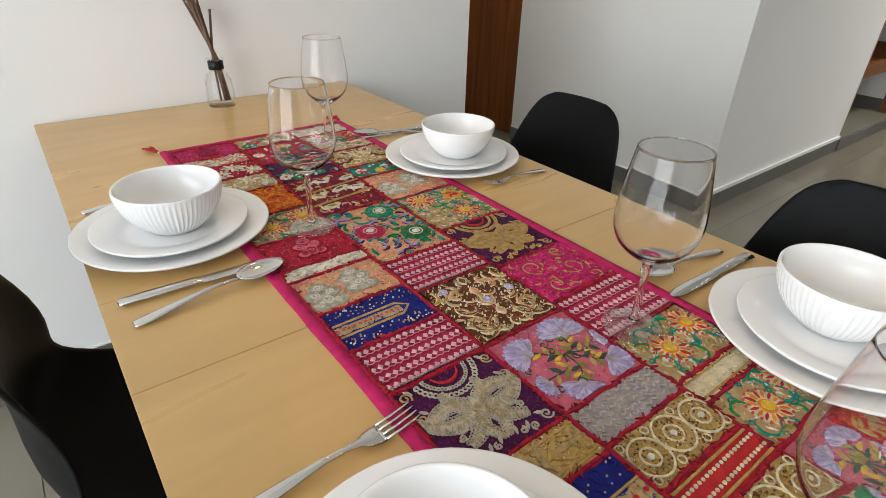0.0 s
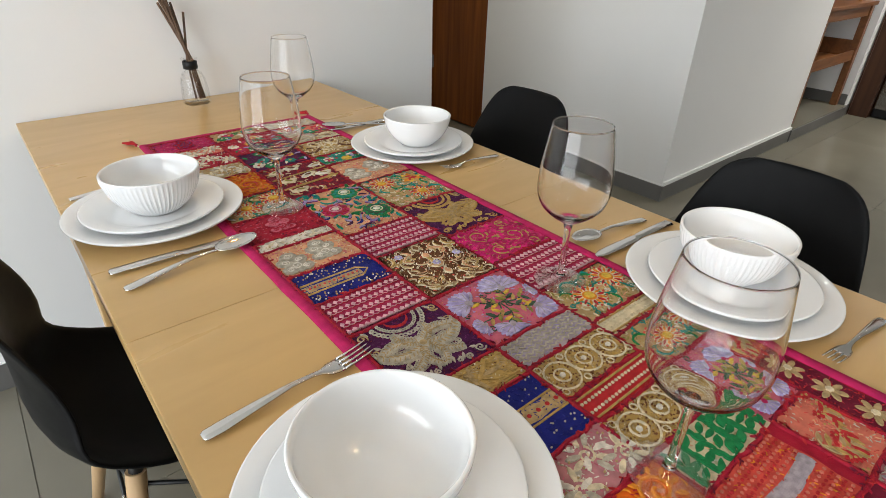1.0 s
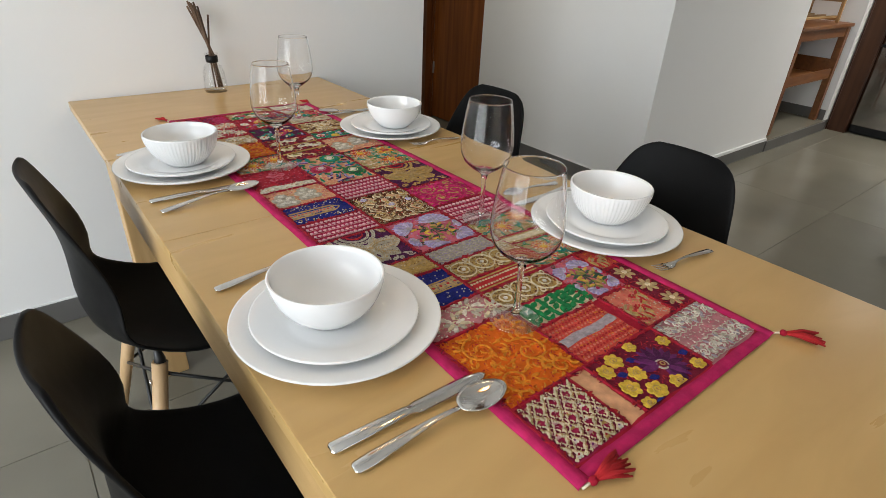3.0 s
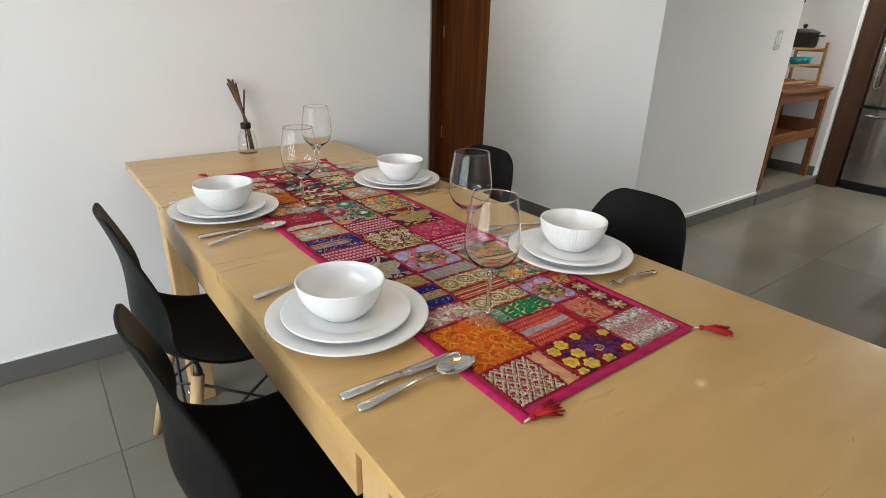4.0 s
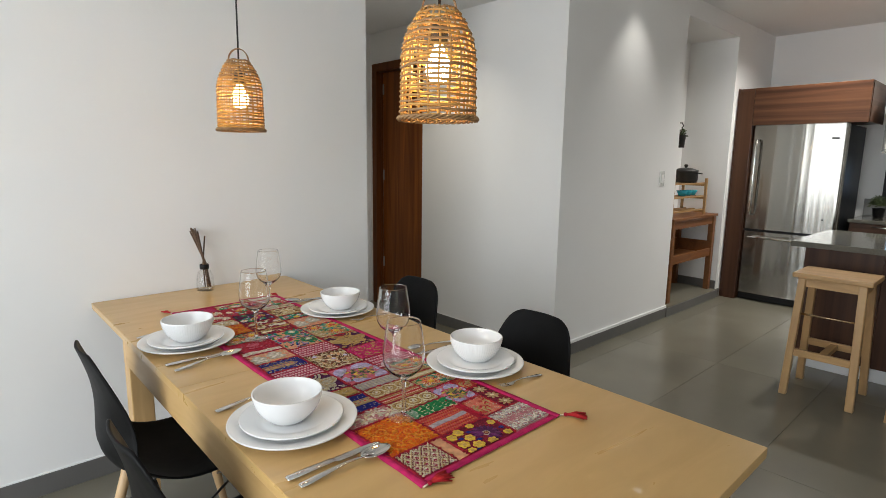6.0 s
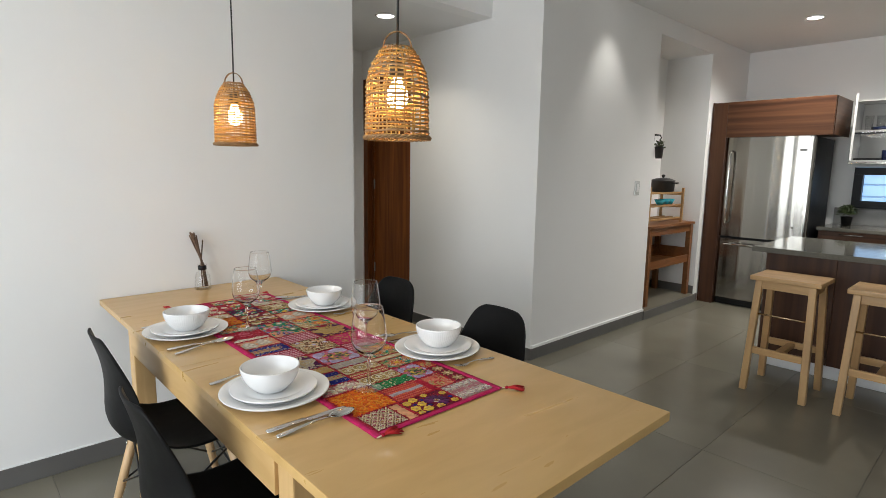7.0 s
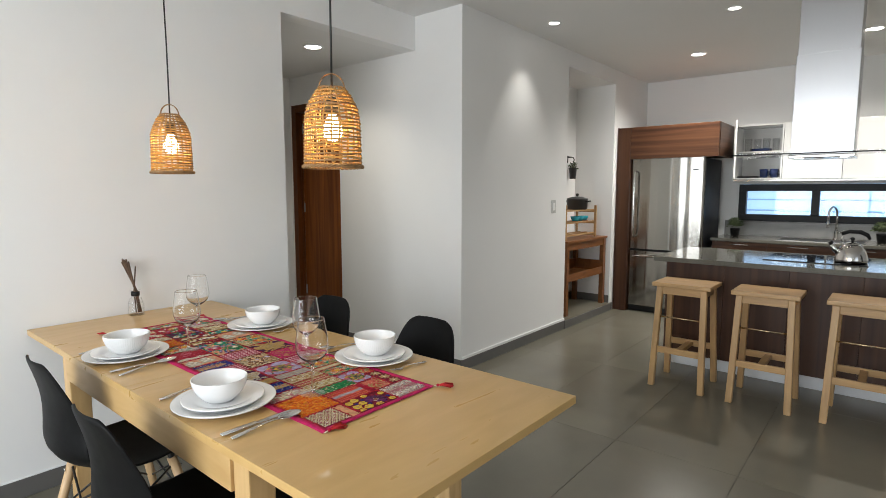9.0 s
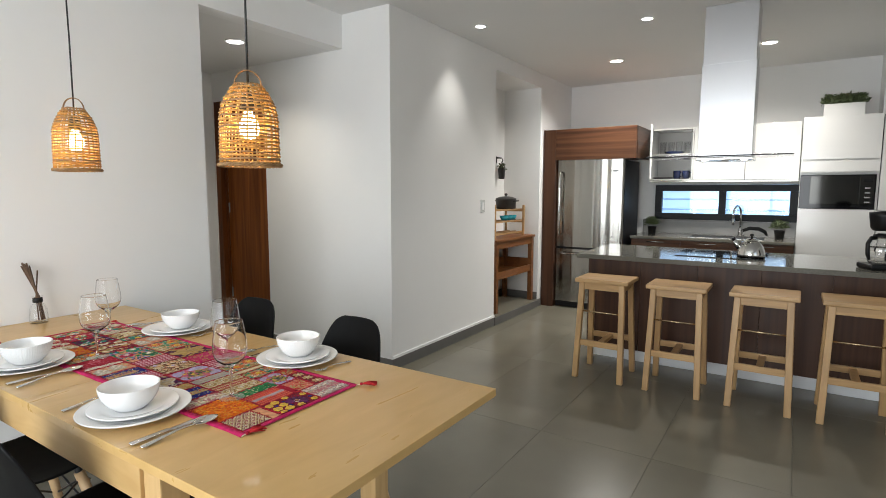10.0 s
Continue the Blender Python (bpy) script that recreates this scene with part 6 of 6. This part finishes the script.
def m_lace(s, w, l, seed=3):
    r = random.Random(seed)
    n = max(2, round(w * l / 0.0022))
    for k in range(n):
        x, y = w * (k + 0.5) / n, l * (0.32 + 0.36 * (k % 2))
        for j in range(9):
            q = math.tau * j / 9 + r.uniform(-0.2, 0.2)
            d = r.uniform(0.4, 1.0) * min(0.02, l * 0.4)
            s.petal(x + d * math.cos(q), y + d * math.sin(q), 0.009, 0.0034, q, ("white", "cream", "silver")[j % 3], 0.0015)
        s.spiral(x, y, 0.010, 1.4, 0.0032, "cream", r.uniform(0, 6))
    for k in range(int(w * l / 0.00013)):
        s.disc(r.uniform(0.03, 0.97) * w, r.uniform(0.05, 0.95) * l, 0.0012, ("silver", "tan", "white")[k % 3], 0.0016, n=6)


def m_swirl(s, w, l, c="tan"):
    """Curling pale leaves edged with beaded cord on dark cloth, mirrored about the middle."""
    r = random.Random(31)
    cx = w / 2
    for k in range(46):
        x, y = r.uniform(0.02, 0.5) * w, r.uniform(0.03, 0.97) * l
        rad, a0, sw = r.uniform(0.007, 0.020), r.uniform(0, 6.28), r.uniform(1.3, 2.9) * r.choice((-1, 1))
        wide, col = r.uniform(0.0038, 0.0078), ("tan", "umber", "peach", "gold")[k % 4]
        for sx in (-1, 1):
            q0, dq = (a0, sw) if sx > 0 else (math.pi - a0, -sw)
            px = cx + sx * x
            s.bow(px, y, rad, q0, dq, wide, "cream", n=9)
            s.bow(px, y, rad, q0, dq, wide * 0.72, col, 0.0007, n=9)
    for k in range(5):
        s.petal(cx, l * (0.10 + 0.2 * k), l * 0.075, 0.0072, 1.57, "cream", 0.0014, True, 0.0008, 12)
        s.petal(cx, l * (0.10 + 0.2 * k), l * 0.058, 0.0050, 1.57, "peach" if k % 2 else "umber", 0.0014, True, 0.0016, 12)
    for u, v in ((0.20, 0.16), (0.84, 0.46), (0.5, 0.5)):
        s.flower(u * w, v * l, 0.007, "lilac", "white", 7, 0.3, 0.0022)
    for k in range(130):
        s.disc(r.uniform(0.03, 0.97) * w, r.uniform(0.03, 0.97) * l, 0.0011, "cream" if k % 3 else "white", 0.0022, 0.001, 6)


def m_waves(s, w, l):
    """Two bands of curling silver lace on plain cloth."""
    r = random.Random(23)
    for y0, h in ((l * 0.20, l * 0.34), (l * 0.80, l * 0.34)):
        n = 5
        for k in range(n):
            x = w * (k + 0.5) / n
            for j in range(11):
                q = math.tau * j / 11 + r.uniform(-0.25, 0.25)
                d = r.uniform(0.35, 1.0) * h * 0.42
                s.petal(x + 1.25 * d * math.cos(q), y0 + d * math.sin(q), r.uniform(0.004, 0.0066), 0.0022, q + r.uniform(-0.5, 0.5), ("silver", "white", "grey")[j % 3], 0.0015, True, n=8)
            s.spiral(x, y0, 0.0072, 1.6, 0.0020, "white", k, (-1) ** k, 0.0006)
            s.spiral(x + 0.5 * w / n, y0 + 0.22 * h * (-1) ** k, 0.0055, 1.4, 0.0018, "silver", k, (-1) ** k, 0.0004)
        for e in (-0.5, 0.5):
            s.line([(w * k / 60, y0 + h * e + 0.0016 * math.sin(k * 0.9)) for k in range(61)], 0.0016, "silver")


def m_vine(s, w, l, c="grey", c2="tan"):
    """A bending stem with pairs of long leaves and a flower at its end."""
    stem = [(w * (0.06 + 0.88 * f), l * (0.5 + 0.22 * math.sin(5.2 * f))) for f in [k / 14 for k in range(15)]]
    s.line(stem, 0.0022, c)
    for k, (x, y) in enumerate(stem):
        for m in (-1, 1):
            q = 0.4 + m * 1.0
            s.petal(x + 0.009 * math.cos(q), y + 0.009 * math.sin(q), 0.0095, 0.0028, q, (c, c2, "red")[k % 3], 0.0014, True)
    for k in range(int(w * l / 0.0003)):
        s.flower(w * ((k * 0.618) % 1), l * ((k * 0.371 + 0.1) % 1), 0.006, ("red", "salmon")[k % 2], c2, 5, 0.3)


def m_creatures(s, w, l):
    """Cream and gold shapes crowded on dark cloth, crossed by long gilt stems."""
    r = random.Random(44)
    for k in range(70):
        s.bow(r.uniform(0.05, 0.95) * w, r.uniform(0.04, 0.96) * l, r.uniform(0.005, 0.012), r.uniform(0, 6.28), r.uniform(1.2, 3.0) * (-1) ** k, r.uniform(0.0026, 0.0050), ("tan", "red", "peach", "brown", "gold", "cream")[k % 6])
    for v in (0.36, 0.70):
        s.line([(w * f, l * (v + 0.10 * (0.5 - f))) for f in [k / 12 for k in range(13)]], 0.0040, "gold", 0.0020, 0.0008)
    for k in range(7):
        x, y, q = w * (0.22 + 0.3 * (k % 3)) + r.uniform(-0.008, 0.008), l * (0.15 + 0.34 * (k // 3)) + r.uniform(-0.006, 0.006), r.uniform(-0.5, 0.5)
        s.petal(x, y, 0.0175, 0.0085, q, "white" if k % 3 else "cream", 0.0018, base=0.001, n=12)
        s.petal(x + 0.014, y - 0.004, 0.0075, 0.0055, q, "cream", 0.0018, base=0.0012)
        s.petal(x + 0.002, y, 0.0085, 0.0032, q + 0.3, ("olive", "brown", "tan")[k % 3], 0.0018, True, 0.0022)
        for d in (-0.009, 0.009):
            s.petal(x + d, y + 0.0095, 0.0048, 0.0022, 1.57, "cream", 0.0014, base=0.001, n=8)


def m_stars(s, w, l):
    n = round(l / 0.04)
    for k in range(n):
        s.flower(w * 0.5, l * (k + 0.5) / n, min(w * 0.46, 0.019), "tan", "cream", 7, 0.2, rot=0.4 * k)


def m_mixed(s, w, l, seed=1):
    r = random.Random(seed)
    for k in range(max(2, int(w * l / 0.0012))):
        x, y = r.uniform(0.12, 0.88) * w, r.uniform(0.15, 0.85) * l
        s.flower(x, y, 0.013, ("teal", "magenta", "white", "green", "yellow")[k % 5], ("white", "yellow", "red")[k % 3], 7, 0.3, rot=r.random())
    for k in range(18):
        s.petal(r.uniform(0.05, 0.95) * w, r.uniform(0.08, 0.92) * l, 0.010, 0.0035, r.uniform(0, 3), ("white", "green", "crimson", "lavender")[k % 4], pointed=True)


runner = thing("table_runner", "patchwork embroidered table runner with magenta border and corner tassels", "table runner", at=(RX, RY, TZ))
part("backing", boxed((0.004, -RL + 0.004, 0.0003), (RW - 0.004, -0.004, 0.0028), 0.001, 1), cloth("crimson"), runner)


def border(x0, y0, x1, y1):
    bm = bmesh.new()
    along = abs(y1 - y0) > abs(x1 - x0)
    n = 40 if along else 14
    r = random.Random(round(1000 * (x0 + 3 * y0)))
    rows = []
    for k in range(n + 1):
        f = k / n
        j = r.uniform(-0.0011, 0.0011)
        if along:
            y = y0 + (y1 - y0) * f
            sec = [(x0 + j, y, 0.0004), (x0 + j + 0.001, y, 0.0042), ((x0 + x1) / 2, y, 0.0052), (x1 - 0.001, y, 0.0044), (x1, y, 0.0029)]
        else:
            x = x0 + (x1 - x0) * f
            sec = [(x, y0 + j, 0.0004), (x, y0 + j - 0.001, 0.0042), (x, (y0 + y1) / 2, 0.0052), (x, y1 + 0.001, 0.0044), (x, y1, 0.0029)]
        rows.append([bm.verts.new(q) for q in sec])
    for a, b in zip(rows, rows[1:]):
        for k in range(4):
            bm.faces.new((a[k], a[k + 1], b[k + 1], b[k])).smooth = True
    return bm


BD = 0.017
part("border", border(0, 0, BD, -RL), cloth("magenta"), runner, "magenta cotton border")
part("border", border(RW - BD, 0, RW, -RL), cloth("magenta"), runner, "magenta cotton border")
part("border", border(BD, 0, RW - BD, -BD), cloth("magenta"), runner, "magenta cotton border")
part("border", border(BD, -RL + BD, RW - BD, -RL), cloth("magenta"), runner, "magenta cotton border")


FILL = {"magenta": ("rose", "crimson", "violet"), "salmon": ("peach", "coral", "silver"), "crimson": ("red", "rose", "maroon"), "tan": ("cream", "gold", "olive", "peach"), "orange": ("flame", "red", "orange"), "peach": ("salmon", "cream", "rose"), "navy": ("navy", "blue", "navy"), "wine": ("wine", "blush", "tan", "crimson"), "plum": ("purple", "maroon", "plum"),
        "gold": ("cream", "tan", "brown", "gold"), "mauve": ("silver", "rose", "white"), "maroon": ("crimson", "red", "maroon"), "brown": ("tan", "cream", "coral", "brown"), "rose": ("mauve", "salmon", "hotpink", "lavender"), "grey": ("silver", "lavender", "grey"), "coral": ("red", "flame", "coral"), "white": ("cream", "silver", "tan"), "teal": ("green", "cream", "teal"),
        "hotpink": ("magenta", "rose", "gold"), "cream": ("peach", "cream", "white"), "red": ("crimson", "coral", "red")}


def patch(u0, u1, v0, v1, base, draw=None, **kw):
    """One patch of the runner with its embroidery, u across and v along from the wall's end."""
    g = 0.0016
    w, l = u1 - u0 - 2 * g, v1 - v0 - 2 * g
    r = random.Random(int(u0 * 1000) * 7 + int(v0 * 1000))
    bm = bmesh.new()
    nu, nv = max(2, round(w / 0.022)), max(2, round(l / 0.022))
    rows = []
    for j in range(nv + 1):
        row = []
        for i in range(nu + 1):
            edge = i in (0, nu) or j in (0, nv)
            jx = r.uniform(-0.003, 0.003) if i in (0, nu) else 0
            jy = r.uniform(-0.003, 0.003) if j in (0, nv) else 0
            row.append(bm.verts.new((w * i / nu + jx, -l * j / nv + jy, 0.0001 if edge else 0.0010 + r.uniform(0, 0.0007))))
        rows.append(row)
    for a, b in zip(rows, rows[1:]):
        for k in range(nu):
            bm.faces.new((a[k], a[k + 1], b[k + 1], b[k])).smooth = True
    p = part("patch", bm, cloth(base), runner, base.replace("hotpink", "hot pink") + " embroidered patch")
    p.location = (u0 + g, -(v0 + g), 0.0029)
    # a frayed seam of red thread along the patch's edges
    s = Stitch()
    for (a, b) in (((0, 0), (w, 0)), ((0, 0), (0, l))):
        L = math.hypot(b[0] - a[0], b[1] - a[1])
        n = max(3, int(L / 0.012))
        s.line([(a[0] + (b[0] - a[0]) * k / n + r.uniform(-0.001, 0.001), a[1] + (b[1] - a[1]) * k / n + r.uniform(-0.0022, 0.0022)) for k in range(n + 1)], 0.0048, "crimson", 0.0018)
        for k in range(int(L / 0.0035)):
            f = r.random()
            s.petal(a[0] + (b[0] - a[0]) * f + r.uniform(-0.003, 0.003), a[1] + (b[1] - a[1]) * f + r.uniform(-0.003, 0.003), r.uniform(0.003, 0.006), 0.0008, r.uniform(0, 3.1), ("crimson", "red", "maroon")[k % 3], 0.002, True, n=6)
    for v in s.bm.verts:
        v.co.y *= -1
    part("seam", s.bm, [cloth(c, True) for c in s.slots], p, "red thread seam").location = (-g, g, 0.0003)
    if draw:
        s = Stitch()
        extra = FILL.get(base, ("gold", "white"))
        if draw is not m_zigzag and draw is not m_stripes:
            for k in range(int(w * l / 3.5e-5)):
                s.petal(r.uniform(0.02, 0.98) * w, r.uniform(0.02, 0.98) * l, r.uniform(0.0014, 0.0032), 0.0008, r.uniform(0, 3.1), extra[k % len(extra)], 0.0006, True, n=6)
        draw(s, w, l, **kw)
        for v in s.bm.verts:
            v.co.y *= -1
            v.co.x, v.co.y = min(max(v.co.x, 0.002), w - 0.002), max(min(v.co.y, -0.002), -l + 0.002)
        e = part("embroidery", s.bm, [cloth(c, True) for c in s.slots], p, "raised thread embroidery")
        e.location = (0, 0, 0.0013)
        e["kind"] = "stuff"


A, B1, C1, E1 = BD, 0.146, 0.277, RW - BD
# first column
patch(A, B1, 0.017, 0.095, "magenta", m_motifs, c="purple", n=1)
patch(A, B1, 0.095, 0.15, "salmon", m_lace, seed=8)
patch(A, B1, 0.15, 0.225, "crimson", m_lace, seed=4)
patch(A, B1, 0.225, 0.30, "tan", m_lace, seed=5)
patch(A, B1, 0.30, 0.41, "orange", m_paisley, c="flame", c2="coral", seed=9)
patch(A, B1, 0.41, 0.505, "tan", m_suns, seed=4)
patch(A, B1, 0.505, 0.595, "crimson", m_motifs, c="rose", n=1)
patch(A, B1, 0.595, 0.625, "white", m_lace, seed=6)
patch(A, B1, 0.625, 0.713, "peach", m_motifs, c="silver", n=2)
patch(A, B1, 0.713, 0.795, "navy", m_blue)
patch(A, B1, 0.795, 0.878, "wine", m_zigzag)
patch(A, B1, 0.878, 1.003, "plum", m_plume)
patch(A, B1, 1.003, 1.055, "gold", m_band)
patch(A, B1, 1.055, 1.147, "navy", m_bluegold)
patch(A, B1 + 0.008, 1.147, 1.208, "mauve", m_lace, seed=2)
patch(A, B1 + 0.006, 1.208, 1.350, "orange", m_paisley)
patch(A, 0.112, 1.350, RL - BD, "wine", m_beads)
patch(0.112, 0.144, 1.350, RL - BD, "peach")
# middle column
patch(B1, C1, 0.017, 0.085, "tan", m_mixed, seed=1)
patch(B1, C1, 0.085, 0.19, "crimson", m_mixed, seed=2)
patch(B1, C1, 0.19, 0.31, "plum", m_mixed, seed=3)
patch(B1, C1, 0.31, 0.47, "maroon", m_creatures)
patch(B1, C1, 0.47, 0.655, "peach", m_rosettes)
patch(B1, C1, 0.655, 0.742, "wine", m_zigzag)
patch(B1, C1, 0.742, 0.877, "brown", m_swirl)
patch(B1, C1, 0.877, 1.003, "rose", m_flowers)
patch(B1, C1, 1.003, 1.052, "grey", m_feather)
patch(B1, C1, 1.052, 1.112, "gold", m_circles)
patch(B1, C1, 1.112, 1.152, "red", m_stripes)
patch(B1, C1, 1.152, 1.208, "gold", m_circles)
patch(B1 + 0.008, 0.288, 1.208, 1.262, "cream", m_leaves)
patch(B1 + 0.006, 0.272, 1.262, 1.350, "coral", m_coral)
patch(0.144, 0.288, 1.350, RL - BD, "maroon", m_yellowflowers)
# third column
patch(C1, E1, 0.017, 0.08, "white", m_lace, seed=31)
patch(C1, E1, 0.08, 0.15, "salmon", m_mixed, seed=5)
patch(C1, E1, 0.15, 0.20, "navy", m_band, c="cream")
patch(C1, E1, 0.20, 0.30, "gold", m_flow, colors=("tan", "brown", "cream"), seed=14, n=40)
patch(C1, E1, 0.30, 0.36, "teal", m_mixed, seed=7)
patch(C1, E1, 0.36, 0.48, "peach", m_motifs, c="silver", n=2, seed=12)
patch(C1, E1, 0.48, 0.62, "tan", m_suns, seed=6)
patch(C1, E1, 0.62, 0.755, "plum", m_plume, c="gold", c2="tan", seed=9)
patch(C1, E1, 0.755, 0.862, "hotpink", m_paisley, c="magenta", c2="gold", seed=12)
patch(C1, E1, 0.862, 0.955, "wine", m_zigzag)
patch(C1, E1, 0.955, 1.045, "tan", m_suns, seed=8)
patch(C1, E1, 1.045, 1.078, "cream", m_stripes)
patch(C1, E1, 1.078, 1.150, "tan", m_suns, seed=15)
patch(C1, 0.36, 1.150, 1.262, "rose", m_flowers, c="lavender", core="magenta", seed=8, big=0.02)
patch(0.36, E1, 1.150, 1.215, "coral", m_vine, c="gold", c2="tan")
patch(0.36, E1, 1.215, 1.350, "maroon", m_stars)
patch(0.288, 0.36, 1.262, 1.350, "salmon", m_vine, c="tan", c2="gold")
patch(0.288, E1, 1.350, RL - BD, "mauve", m_waves)


def tassel(u, v, ang, seed):
    r = random.Random(seed)
    t = part("tassel", bmesh.new(), cloth("red"), runner, "crimson yarn tassel")
    bm = bmesh.new()
    for k in range(26):
        q = r.uniform(-0.42, 0.42)
        L = r.uniform(0.034, 0.048)
        z = r.uniform(0.002, 0.014)
        ring_tube(bm, [(0.012, r.uniform(-0.002, 0.002), 0.006), (0.012 + L * 0.5, 0.5 * L * math.sin(q), 0.5 * (z + 0.01)), (0.012 + L, L * math.sin(q), max(0.002, z * 0.7))], [0.0018, 0.0024, 0.0012], 5)
    bm.to_mesh(t.data)
    bm.free()
    part("bead", moved(lathe([(0, -0.005), (0.004, -0.003), (0.005, 0), (0.004, 0.003), (0, 0.005)], 12), Matrix.Translation((0.010, 0, 0.006))), cloth("crimson"), t)
    part("cord", tube([(-0.004, 0, 0.003), (0.009, 0, 0.006)], 0.0015, 6), M_COTTON, t, "cream cord")
    t.location, t.rotation_euler = (u, v, 0), (0, 0, radians(ang))
    t.scale = (0.72,) * 3 if seed > 2 else (1, 1, 1)


tassel(RW, -RL, -52, 1)
tassel(0.006, -RL - 0.002, -6, 2)
tassel(0.0, 0.0, 110, 3)
tassel(RW, 0.0, 95, 4)

# ---- floor tiles ----
tile_mesh = mesh_of("tile", boxed((0.001, 0.001, -0.0029), (1.199, 0.599, 0.0), 0.0006, 1), M_TILE)
y = -6.007
while y < -0.01 + 1.7:
    x = -3.828
    while x < BACK:
        blocked = y > -0.01 and (x + 1.2 < LEFT_END or x > BOX_X)
        if not blocked:
            t = new("tile", tile_mesh)
            t.parent = floor
            t.location = (x, y, 0)
        x += 1.2
    y += 0.6
